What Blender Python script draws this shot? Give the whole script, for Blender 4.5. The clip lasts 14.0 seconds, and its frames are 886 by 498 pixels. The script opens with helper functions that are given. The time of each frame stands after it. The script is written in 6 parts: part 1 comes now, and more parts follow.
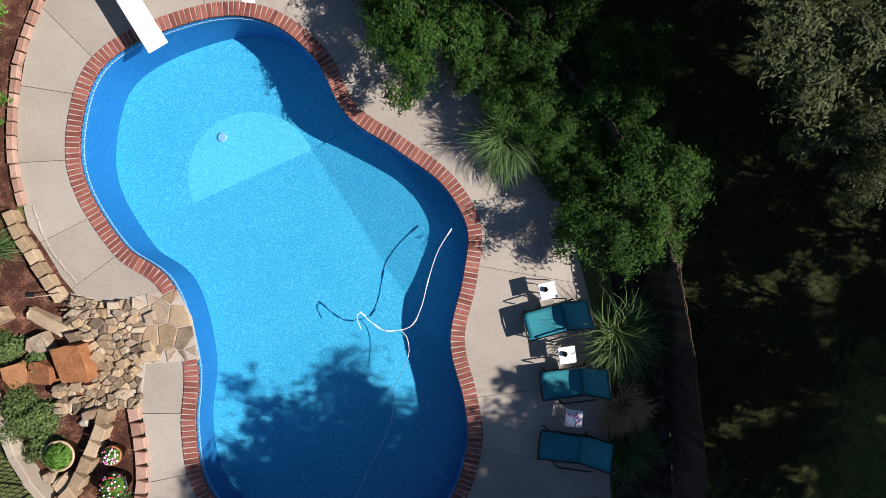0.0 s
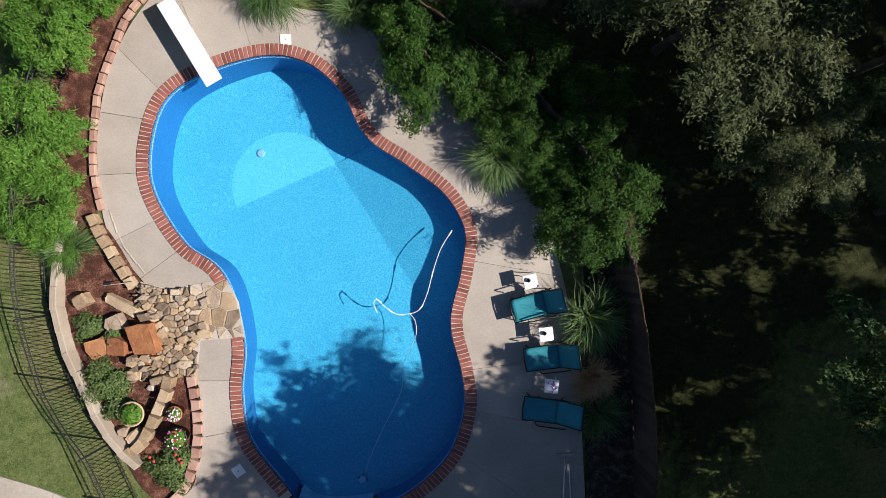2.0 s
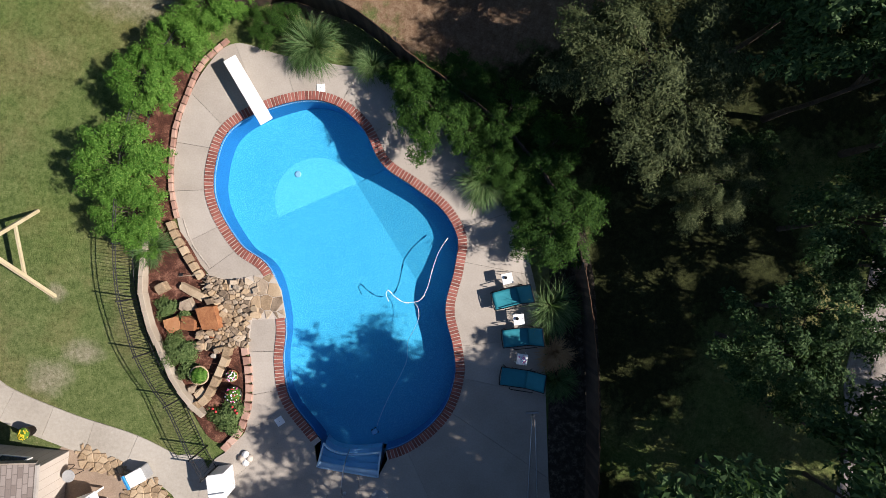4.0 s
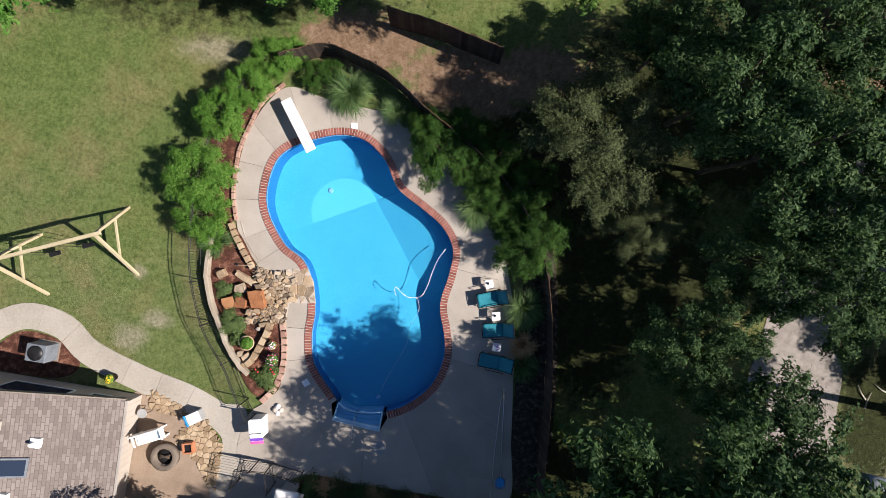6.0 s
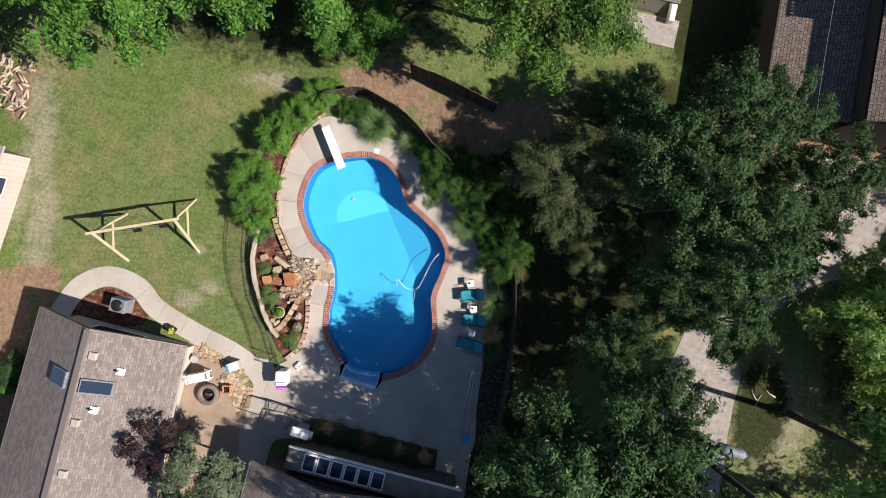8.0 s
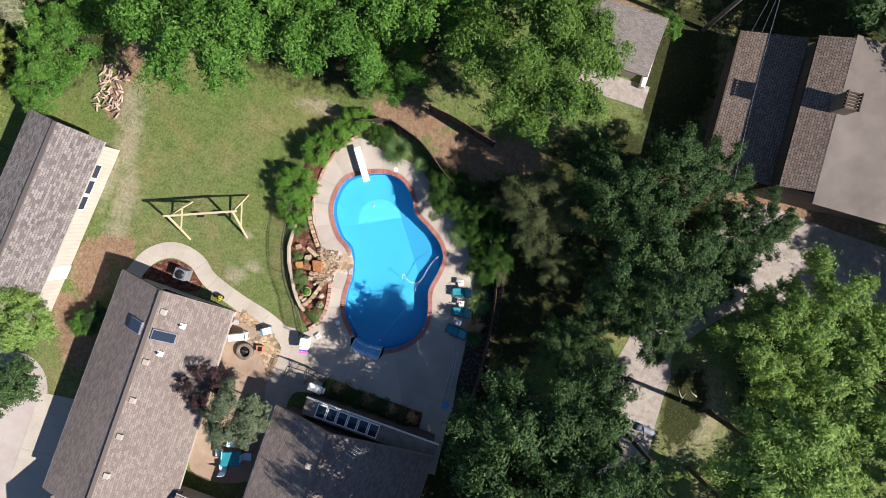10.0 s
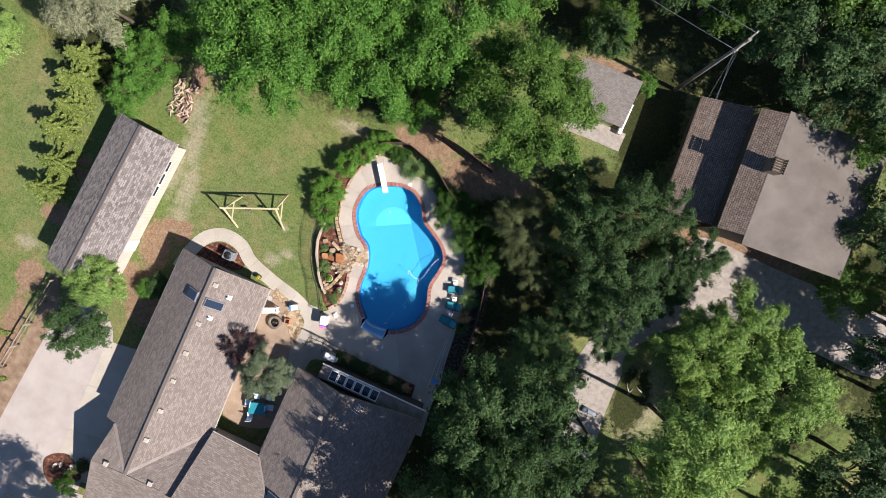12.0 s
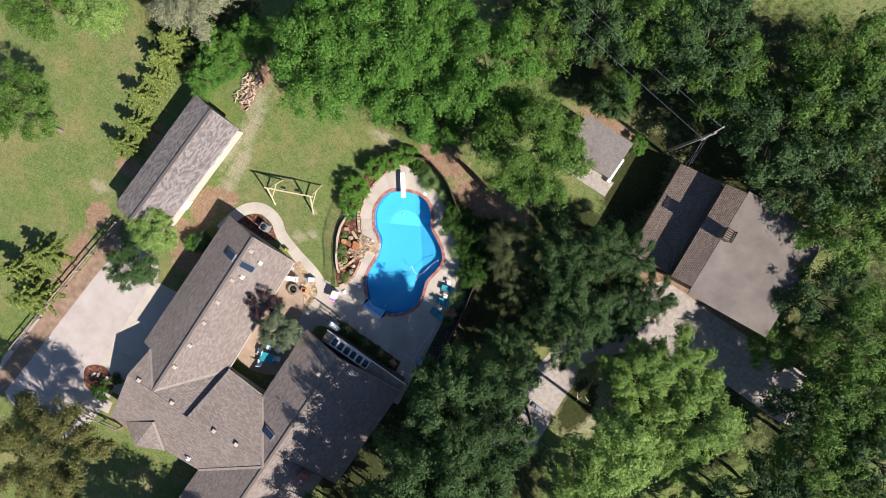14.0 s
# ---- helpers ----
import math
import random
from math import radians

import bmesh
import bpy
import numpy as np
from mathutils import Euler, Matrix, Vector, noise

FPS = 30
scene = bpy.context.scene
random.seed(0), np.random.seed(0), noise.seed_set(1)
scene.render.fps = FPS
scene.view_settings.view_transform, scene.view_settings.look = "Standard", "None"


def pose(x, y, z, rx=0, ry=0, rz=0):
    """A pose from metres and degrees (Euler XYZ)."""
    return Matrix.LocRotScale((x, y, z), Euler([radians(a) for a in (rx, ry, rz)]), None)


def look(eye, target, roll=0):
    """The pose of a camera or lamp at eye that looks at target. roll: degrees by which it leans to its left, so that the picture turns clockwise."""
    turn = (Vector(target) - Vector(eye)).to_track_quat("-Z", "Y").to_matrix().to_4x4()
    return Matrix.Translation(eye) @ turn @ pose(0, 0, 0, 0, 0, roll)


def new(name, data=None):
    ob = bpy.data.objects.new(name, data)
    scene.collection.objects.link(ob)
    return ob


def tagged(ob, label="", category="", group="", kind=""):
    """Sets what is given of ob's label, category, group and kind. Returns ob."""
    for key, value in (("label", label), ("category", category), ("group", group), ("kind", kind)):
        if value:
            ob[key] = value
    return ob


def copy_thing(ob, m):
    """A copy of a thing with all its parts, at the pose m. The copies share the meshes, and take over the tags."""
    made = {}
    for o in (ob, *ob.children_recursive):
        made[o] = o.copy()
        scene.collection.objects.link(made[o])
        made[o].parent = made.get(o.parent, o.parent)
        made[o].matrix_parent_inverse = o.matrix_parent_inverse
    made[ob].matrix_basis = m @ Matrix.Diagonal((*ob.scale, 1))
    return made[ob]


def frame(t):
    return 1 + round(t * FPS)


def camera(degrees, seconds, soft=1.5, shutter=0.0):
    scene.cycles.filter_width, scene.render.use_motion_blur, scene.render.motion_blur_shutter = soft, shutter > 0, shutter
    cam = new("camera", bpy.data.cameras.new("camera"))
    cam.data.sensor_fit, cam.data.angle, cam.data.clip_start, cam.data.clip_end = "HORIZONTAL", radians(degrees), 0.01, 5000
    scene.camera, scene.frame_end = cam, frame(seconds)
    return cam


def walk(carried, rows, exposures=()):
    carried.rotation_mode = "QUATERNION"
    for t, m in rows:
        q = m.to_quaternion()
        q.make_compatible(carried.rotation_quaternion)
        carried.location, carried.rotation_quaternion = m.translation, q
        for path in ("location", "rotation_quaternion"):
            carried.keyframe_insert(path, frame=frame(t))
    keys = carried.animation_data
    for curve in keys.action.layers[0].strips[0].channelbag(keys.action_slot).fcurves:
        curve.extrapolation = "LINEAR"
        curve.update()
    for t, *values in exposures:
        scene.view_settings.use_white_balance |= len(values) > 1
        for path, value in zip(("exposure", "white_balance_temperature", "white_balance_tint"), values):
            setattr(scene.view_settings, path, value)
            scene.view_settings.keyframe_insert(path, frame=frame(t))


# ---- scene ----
cam = camera(82.0, 14.0, 0.65)
PATH = [
    (0, -0.446, -0.093, 11.117, 0.74, -1.13, -1.18),
    (0.5, -0.482, -0.098, 11.413, 0.83, -1.02, -1.21),
    (1, -0.493, -0.136, 11.944, 0.88, -0.93, -1.16),
    (1.5, -0.487, -0.185, 12.667, 0.92, -0.85, -1.01),
    (2, -0.465, -0.220, 13.497, 0.93, -0.79, -0.94),
    (2.5, -0.429, -0.232, 14.391, 0.92, -0.74, -0.90),
    (3, -0.376, -0.227, 15.307, 0.89, -0.69, -0.87),
    (3.5, -0.356, -0.188, 16.306, 0.83, -0.65, -0.57),
    (4, -0.372, -0.120, 17.404, 0.76, -0.61, -0.02),
    (6.5, -0.284, 0.531, 23.783, 0.14, -0.38, 4.82),
    (7, -0.257, 0.684, 25.349, -0.03, -0.31, 5.87),
    (7.5, -0.099, 0.822, 26.935, -0.22, -0.22, 7.18),
    (8, 0.063, 0.983, 28.564, -0.42, -0.11, 8.86),
    (10.5, 0.348, 2.318, 37.346, -1.59, 0.76, 14.94),
    (11, 0.454, 2.690, 39.195, -1.85, 1.02, 15.65),
    (11.5, 0.537, 3.066, 41.086, -2.12, 1.32, 17.00),
    (12, 0.612, 3.506, 43.076, -2.39, 1.65, 19.02),
    (12.5, 0.684, 4.106, 45.038, -2.68, 2.02, 21.45),
    (13, 0.761, 4.739, 46.892, -2.96, 2.43, 24.04),
    (13.5, 0.846, 5.339, 48.768, -3.26, 2.89, 26.64),
    (14, 0.942, 5.923, 50.629, -3.55, 3.39, 28.80),
]
walk(cam, [(t, pose(x, y, z, rx, ry, rz)) for t, x, y, z, rx, ry, rz in PATH], [(0, 0.78, 6500, 15), (2, 0.82, 6500, 15), (4, 0.9, 6500, 15), (7, 1.05, 6500, 15), (11, 1.25, 6500, 15), (14, 1.28, 6500, 15)])

# ---- light ----
SUN_DIR = Vector((0.989, -0.147, 0.0)).normalized()      # level direction towards the sun
SUN_UP = radians(39)
world = bpy.data.worlds.new("sky")
scene.world = world
world.use_nodes = True
wn = world.node_tree
sky = wn.nodes.new("ShaderNodeTexSky")
sky.sky_type, sky.sun_disc = "NISHITA", False
sky.ozone_density, sky.dust_density = 4.0, 0.3
sky.sun_elevation = SUN_UP
sky.sun_rotation = math.atan2(SUN_DIR.x, SUN_DIR.y)
wn.links.new(sky.outputs[0], wn.nodes["Background"].inputs[0])
wn.nodes["Background"].inputs[1].default_value = 0.055
sun = new("sun", bpy.data.lights.new("sun", "SUN"))
sun.data.energy, sun.data.angle, sun.data.color = 4.5, radians(0.55), (1.0, 0.95, 0.87)
toward = SUN_DIR * math.cos(SUN_UP) + Vector((0, 0, math.sin(SUN_UP)))
sun.matrix_world = look(toward * 90, (0, 0, 0))

# ---- materials ----
def material(name, rough=0.8, metal=0.0, spec=0.3):
    m = bpy.data.materials.new(name)
    m.use_nodes = True
    b = m.node_tree.nodes["Principled BSDF"]
    b.inputs["Roughness"].default_value = rough
    b.inputs["Metallic"].default_value = metal
    b.inputs["Specular IOR Level"].default_value = spec
    return m, m.node_tree, b


def node(nt, kind, **sets):
    n = nt.nodes.new("ShaderNode" + kind)
    for k, v in sets.items():
        n.inputs[k].default_value = v
    return n


def ramp(nt, fac, stops):
    r = nt.nodes.new("ShaderNodeValToRGB")
    while len(r.color_ramp.elements) < len(stops):
        r.color_ramp.elements.new(0.5)
    for e, (p, c) in zip(r.color_ramp.elements, stops):
        e.position, e.color = p, (*c, 1)
    nt.links.new(fac, r.inputs[0])
    return r.outputs[0]


def mix(nt, fac, a, b, kind="MIX"):
    n = nt.nodes.new("ShaderNodeMix")
    n.data_type, n.blend_type = "RGBA", kind
    for sock, v in ((n.inputs[0], fac), (n.inputs[6], a), (n.inputs[7], b)):
        if hasattr(v, "is_linked"):
            nt.links.new(v, sock)
        else:
            sock.default_value = v if not isinstance(v, tuple) else (*v, 1)
    return n.outputs[2]


def calc(nt, op, a, b=0.0, c=0.0):
    n = nt.nodes.new("ShaderNodeMath")
    n.operation = op
    for s, v in zip(n.inputs, (a, b, c)):
        if hasattr(v, "is_linked"):
            nt.links.new(v, s)
        else:
            s.default_value = v
    return n.outputs[0]


def coords(nt, which="Object"):
    return nt.nodes.new("ShaderNodeTexCoord").outputs[which]


def place(nt):
    """World position, for grain that runs on from piece to piece."""
    return nt.nodes.new("ShaderNodeNewGeometry").outputs["Position"]


def noise_tex(nt, vec, scale, detail=5, rough=0.6, dist=0.0):
    n = node(nt, "TexNoise", Scale=scale, Detail=detail, Roughness=rough, Distortion=dist)
    nt.links.new(vec, n.inputs["Vector"])
    return n.outputs["Fac"]


def bump(nt, b, height, strength, dist=0.02):
    n = node(nt, "Bump", Strength=strength, Distance=dist)
    nt.links.new(height, n.inputs["Height"])
    nt.links.new(n.outputs[0], b.inputs["Normal"])


def mottled(name, dark, mid, light, big=0.8, small=14.0, rough=0.85, strength=0.25, dist=0.01, per_piece=0.0, spec=0.3, metal=0.0, wide=1.0):
    """A surface that varies at two scales, and from piece to piece."""
    m, nt, b = material(name, rough, metal, spec)
    p = place(nt)
    a, s = noise_tex(nt, p, big), noise_tex(nt, p, small, 6, 0.7)
    f = calc(nt, "ADD", calc(nt, "MULTIPLY", a, 0.55), calc(nt, "MULTIPLY", s, 0.45))
    if per_piece:
        r = nt.nodes.new("ShaderNodeObjectInfo").outputs["Random"]
        f = calc(nt, "ADD", f, calc(nt, "MULTIPLY", calc(nt, "SUBTRACT", r, 0.5), per_piece))
    if wide != 1.0:
        f = calc(nt, "ADD", 0.5, calc(nt, "MULTIPLY", calc(nt, "SUBTRACT", f, 0.5), wide))
    c = ramp(nt, f, [(0.28, dark), (0.5, mid), (0.72, light)])
    nt.links.new(c, b.inputs["Base Color"])
    bump(nt, b, s, strength, dist)
    return m


def leafy(name, dark, mid, light, glow=0.35, rough=0.7):
    """Leaves: colour from leaf to leaf and over the crown, and some light through them."""
    m, nt, b = material(name, rough, 0, 0.16)
    g = nt.nodes.new("ShaderNodeNewGeometry")
    n = noise_tex(nt, g.outputs["Position"], 0.45, 3)
    f = calc(nt, "ADD", calc(nt, "MULTIPLY", g.outputs["Random Per Island"], 0.55), calc(nt, "MULTIPLY", n, 0.5))
    c = ramp(nt, f, [(0.15, dark), (0.5, mid), (0.9, light)])
    nt.links.new(c, b.inputs["Base Color"])
    t = nt.nodes.new("ShaderNodeBsdfTranslucent")
    nt.links.new(mix(nt, 1.0, c, (1.15, 1.15, 0.7), "MULTIPLY"), t.inputs["Color"])
    x = nt.nodes.new("ShaderNodeMixShader")
    x.inputs[0].default_value = glow
    nt.links.new(b.outputs[0], x.inputs[1])
    nt.links.new(t.outputs[0], x.inputs[2])
    nt.links.new(x.outputs[0], nt.nodes["Material Output"].inputs[0])
    return m


def shingled(name, tones, wide=0.30, high=0.13, gap_shade=(0.1, 0.09, 0.08), vary=0.46, gap=0.4):
    """Roof shingles in staggered courses, on the slope's own coordinates."""
    m, nt, b = material(name, 0.9, 0, 0.2)
    uv = coords(nt, "UV")
    tex = node(nt, "TexBrick", Scale=1.0)
    tex.inputs["Color1"].default_value, tex.inputs["Color2"].default_value = (0, 0, 0, 1), (1, 1, 1, 1)
    tex.inputs["Mortar"].default_value = (0.0, 0.0, 0.0, 1)
    for k, v in (("Mortar Size", 0.012), ("Mortar Smooth", 0.3), ("Brick Width", wide), ("Row Height", high), ("Bias", 0.0)):
        tex.inputs[k].default_value = v
    tex.offset = 0.37
    nt.links.new(uv, tex.inputs["Vector"])
    grain = noise_tex(nt, uv, 60, 3, 0.8)
    patch = noise_tex(nt, uv, 0.35, 4)
    f = calc(nt, "ADD", calc(nt, "MULTIPLY", tex.outputs["Color"], vary), calc(nt, "MULTIPLY", grain, 1 - vary))
    f = calc(nt, "ADD", f, calc(nt, "MULTIPLY", calc(nt, "SUBTRACT", patch, 0.5), 0.5))
    c = ramp(nt, f, [(0.1, tones[0]), (0.45, tones[1]), (0.62, tones[2]), (0.95, tones[3])])
    # Gap colour darkens the joints, painting shade lines between the courses.
    c = mix(nt, calc(nt, "MULTIPLY", tex.outputs["Fac"], gap), c, gap_shade)
    nt.links.new(c, b.inputs["Base Color"])
    lift = calc(nt, "SUBTRACT", calc(nt, "MULTIPLY", tex.outputs["Color"], 0.5), tex.outputs["Fac"])
    bump(nt, b, calc(nt, "ADD", lift, calc(nt, "MULTIPLY", grain, 0.5)), 0.5, 0.02)
    return m


def ground_material():
    m, nt, b = material("ground", 0.95, 0, 0.1)
    p = place(nt)
    big, mid, fine = noise_tex(nt, p, 0.22, 5, 0.65), noise_tex(nt, p, 1.6, 6, 0.7), noise_tex(nt, p, 22, 4, 0.8)
    blades, tufts = noise_tex(nt, p, 70, 2, 0.8), noise_tex(nt, p, 6.5, 3, 0.75)
    f = calc(nt, "ADD", calc(nt, "ADD", calc(nt, "MULTIPLY", mid, 0.15), calc(nt, "MULTIPLY", tufts, 0.33)), calc(nt, "ADD", calc(nt, "MULTIPLY", fine, 0.34), calc(nt, "MULTIPLY", blades, 0.18)))
    grass = ramp(nt, f, [(0.36, (0.030, 0.045, 0.010)), (0.46, (0.086, 0.118, 0.036)), (0.54, (0.142, 0.170, 0.062)), (0.64, (0.25, 0.245, 0.125))])
    dry = ramp(nt, f, [(0.36, (0.075, 0.065, 0.026)), (0.5, (0.20, 0.165, 0.078)), (0.64, (0.33, 0.27, 0.16))])
    grass = mix(nt, ramp(nt, big, [(0.48, (0, 0, 0)), (0.64, (0.72, 0.72, 0.72))]), grass, dry)
    wide = noise_tex(nt, p, 0.09, 3, 0.55)
    grass = mix(nt, ramp(nt, wide, [(0.40, (0, 0, 0)), (0.60, (1, 1, 1))]), grass, mix(nt, 1.0, grass, (0.86, 0.96, 0.78), "MULTIPLY"))
    soil = ramp(nt, f, [(0.33, (0.07, 0.042, 0.026)), (0.5, (0.21, 0.135, 0.085)), (0.68, (0.40, 0.30, 0.21))])
    # Leaf litter and grass darkened further: tree shade put into the ground colour.
    shaded_litter = ramp(nt, f, [(0.36, (0.010, 0.011, 0.005)), (0.5, (0.030, 0.035, 0.012)), (0.62, (0.060, 0.068, 0.024)), (0.72, (0.115, 0.125, 0.05))])

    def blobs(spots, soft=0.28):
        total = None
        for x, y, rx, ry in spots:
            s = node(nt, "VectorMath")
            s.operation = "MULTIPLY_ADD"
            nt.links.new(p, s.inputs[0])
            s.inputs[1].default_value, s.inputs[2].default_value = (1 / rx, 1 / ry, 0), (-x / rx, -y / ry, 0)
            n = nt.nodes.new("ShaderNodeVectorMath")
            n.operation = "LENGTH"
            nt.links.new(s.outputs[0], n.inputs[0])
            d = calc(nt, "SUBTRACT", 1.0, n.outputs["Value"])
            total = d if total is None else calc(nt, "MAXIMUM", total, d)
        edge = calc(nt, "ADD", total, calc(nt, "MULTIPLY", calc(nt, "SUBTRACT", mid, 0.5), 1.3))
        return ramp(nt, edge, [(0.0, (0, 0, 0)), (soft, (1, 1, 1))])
    worn = ramp(nt, f, [(0.36, (0.18, 0.15, 0.10)), (0.5, (0.30, 0.26, 0.185)), (0.64, (0.41, 0.365, 0.275))])
    grass = mix(nt, calc(nt, "MULTIPLY", blobs(WORN_SPOTS, 0.7), ramp(nt, tufts, [(0.3, (0.5, 0.5, 0.5)), (0.7, (0.8, 0.8, 0.8))])), grass, worn)
    under = blobs(SHADED_LITTER_SPOTS)
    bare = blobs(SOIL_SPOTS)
    c = mix(nt, under, grass, shaded_litter)
    c = mix(nt, bare, c, soil)
    nt.links.new(c, b.inputs["Base Color"])
    bump(nt, b, calc(nt, "ADD", fine, blades), 0.8, 0.04)
    return m


# Litter patches, placed where tree shade is painted onto the ground.
SHADED_LITTER_SPOTS = [(9.8, -0.3, 3.2, 2.4), (3.8, 5.0, 3.2, 3.0), (3.2, -23.6, 4.0, 5.0), (6.6, -1.6, 2.6, 5.0), (19.2, -5.5, 1.8, 3.5), (8, 4, 4, 5), (12, 8, 8, 5), (13, 17, 3, 6), (29, -1, 8, 7), (24, 28, 16, 12), (5, 27, 14, 7), (-12, 15, 12, 6), (5, -10, 3, 3), (9, -16, 14, 8), (-32, 10, 7, 6), (40, 10, 9, 14)]
SOIL_SPOTS = [(-23.4, -6.4, 1.5, 2.6), (-23.2, -10.6, 1.6, 3.4), (23, 9.3, 8.0, 1.1), (-4.2, 9.4, 3.2, 1.5), (0.6, 8.0, 3.4, 1.9), (3.6, 8.4, 2.6, 1.5), (-24.0, -5.6, 0.7, 1.6), (-22.8, -4.4, 1.0, 0.9), (-24.6, 5.6, 0.8, 1.6), (-24.2, 8.5, 0.9, 2.2),
              (-31.5, -2.2, 1.0, 1.3), (-32.5, -6.5, 1.6, 1.2), (-33.2, -12.5, 1.5, 1.6), (-25.4, -9.8, 2.6, 1.6), (-22.6, -11.5, 2.0, 2.2), (8, 19.8, 3.6, 1.1), (-21.5, -4.5, 0.9, 1.2), (-33.4, -20.5, 1.2, 8)]
WORN_SPOTS = [(20.0, -5.5, 3.0, 4.5), (-22.9, 3.2, 1.1, 3.6), (-22.3, -0.8, 1.2, 3.2), (-23.7, 0.6, 0.9, 3.4), (-23.6, 5.6, 1.2, 2.2), (-22.4, -3.4, 1.2, 1.4), (-13.5, -4.2, 1.0, 0.75), (-12.4, -3.4, 0.9, 0.5), (-13.3, -1.4, 0.45, 0.4), (-10.5, 8.6, 2.2, 0.8), (-34.3, -9.8, 1.3, 0.9)]
GROUND = ground_material()
CONCRETE = mottled("concrete", (0.255, 0.22, 0.183), (0.345, 0.305, 0.26), (0.43, 0.385, 0.335), 0.6, 18, 0.88, 0.12, 0.004, 0.12)
PALE_CONCRETE = mottled("pale_concrete", (0.25, 0.22, 0.18), (0.35, 0.315, 0.265), (0.44, 0.40, 0.345), 0.4, 9, 0.9, 0.15, 0.005, 0.12)
SANDY = mottled("sandy_soil", (0.17, 0.12, 0.085), (0.27, 0.20, 0.145), (0.37, 0.285, 0.21), 0.8, 22, 0.95, 0.5, 0.02)
GRAVEL = mottled("gravel", (0.16, 0.136, 0.115), (0.275, 0.242, 0.212), (0.40, 0.36, 0.325), 2.2, 26, 0.95, 0.9, 0.03)
DRIVE = mottled("fine_pale_gravel", (0.25, 0.213, 0.19), (0.335, 0.295, 0.268), (0.41, 0.37, 0.342), 0.5, 22, 0.95, 0.35, 0.01)
LEAFMOULD = mottled("dry_leaf_mould", (0.10, 0.06, 0.038), (0.20, 0.135, 0.09), (0.33, 0.25, 0.18), 1.2, 26, 0.95, 0.7, 0.03)
WALLSTONE = mottled("wall_stone", (0.25, 0.20, 0.15), (0.34, 0.285, 0.22), (0.43, 0.37, 0.30), 1.2, 20, 0.9, 0.4, 0.01, 0.12)
# Bed soil nearly black: tree shade put into its colour, with pale debris specks.
SHADED_SOIL = mottled("shaded_soil", (0.012, 0.010, 0.007), (0.030, 0.024, 0.016), (0.16, 0.13, 0.10), 5.0, 34, 0.95, 0.8, 0.03, wide=1.35)
JOINT = mottled("joint_sand", (0.03, 0.026, 0.022), (0.06, 0.052, 0.042), (0.10, 0.085, 0.07), 2, 30, 0.95)
BRICK = mottled("red_brick", (0.14, 0.045, 0.034), (0.235, 0.078, 0.060), (0.33, 0.125, 0.098), 3, 40, 0.85, 0.3, 0.006, 0.3)
MORTAR = mottled("mortar", (0.27, 0.225, 0.18), (0.42, 0.365, 0.31), (0.52, 0.46, 0.40), 2, 40, 0.95)
ROSE_BLOCK = mottled("rose_block", (0.25, 0.14, 0.105), (0.36, 0.22, 0.17), (0.46, 0.31, 0.245), 3, 30, 0.9, 0.4, 0.01, 0.35)
TAN_BLOCK = mottled("tan_block", (0.185, 0.128, 0.076), (0.325, 0.234, 0.146), (0.44, 0.338, 0.225), 3, 24, 0.9, 0.5, 0.012, 0.35)
FIELDSTONE = mottled("fieldstone", (0.13, 0.095, 0.065), (0.265, 0.20, 0.14), (0.42, 0.34, 0.25), 2.6, 14, 0.9, 0.8, 0.03, 0.42)
RUSTSTONE = mottled("rust_stone", (0.14, 0.05, 0.025), (0.29, 0.12, 0.05), (0.42, 0.21, 0.10), 2.0, 14, 0.9, 0.8, 0.02, 0.2)
PALESTONE = mottled("pale_stone", (0.30, 0.26, 0.22), (0.46, 0.40, 0.34), (0.62, 0.57, 0.5), 4, 20, 0.9, 0.5, 0.02, 0.3)
MULCH = mottled("red_mulch", (0.022, 0.009, 0.006), (0.085, 0.030, 0.018), (0.30, 0.15, 0.10), 3.0, 30, 0.95, 1.0, 0.04, wide=1.5)
STRAW = mottled("straw", (0.18, 0.09, 0.035), (0.42, 0.25, 0.12), (0.60, 0.42, 0.24), 3, 30, 0.9)
WHITE = mottled("white_plastic", (0.70, 0.69, 0.67), (0.78, 0.77, 0.75), (0.83, 0.82, 0.80), 2, 20, 0.5, 0.05, 0.002)
GREY = mottled("grey_plastic", (0.20, 0.20, 0.20), (0.30, 0.30, 0.30), (0.38, 0.38, 0.38), 2, 20, 0.6)
LAMPGREY = mottled("weathered_grey_metal", (0.08, 0.09, 0.105), (0.14, 0.155, 0.175), (0.20, 0.22, 0.245), 3, 20, 0.6)
BLACK = mottled("black_metal", (0.006, 0.006, 0.007), (0.012, 0.012, 0.013), (0.025, 0.024, 0.024), 4, 30, 0.45, 0.1, 0.002)
SILVER = mottled("brushed_steel", (0.45, 0.45, 0.45), (0.58, 0.58, 0.58), (0.68, 0.68, 0.68), 4, 40, 0.3, 0.05, 0.001, metal=0.9)
TEAL = mottled("teal_sling", (0.010, 0.14, 0.18), (0.014, 0.19, 0.235), (0.022, 0.24, 0.29), 2, 60, 0.7, 0.3, 0.003)
BLUE = mottled("blue_plastic", (0.02, 0.20, 0.50), (0.03, 0.28, 0.62), (0.05, 0.34, 0.68), 3, 20, 0.5)
TILE_BLUE = mottled("waterline_blue", (0.20, 0.38, 0.54), (0.30, 0.48, 0.62), (0.40, 0.56, 0.68), 3, 30, 0.4)
STEP_BLUE = mottled("pale_blue_acrylic", (0.42, 0.60, 0.72), (0.50, 0.67, 0.78), (0.57, 0.73, 0.82), 2, 20, 0.35, 0.05)
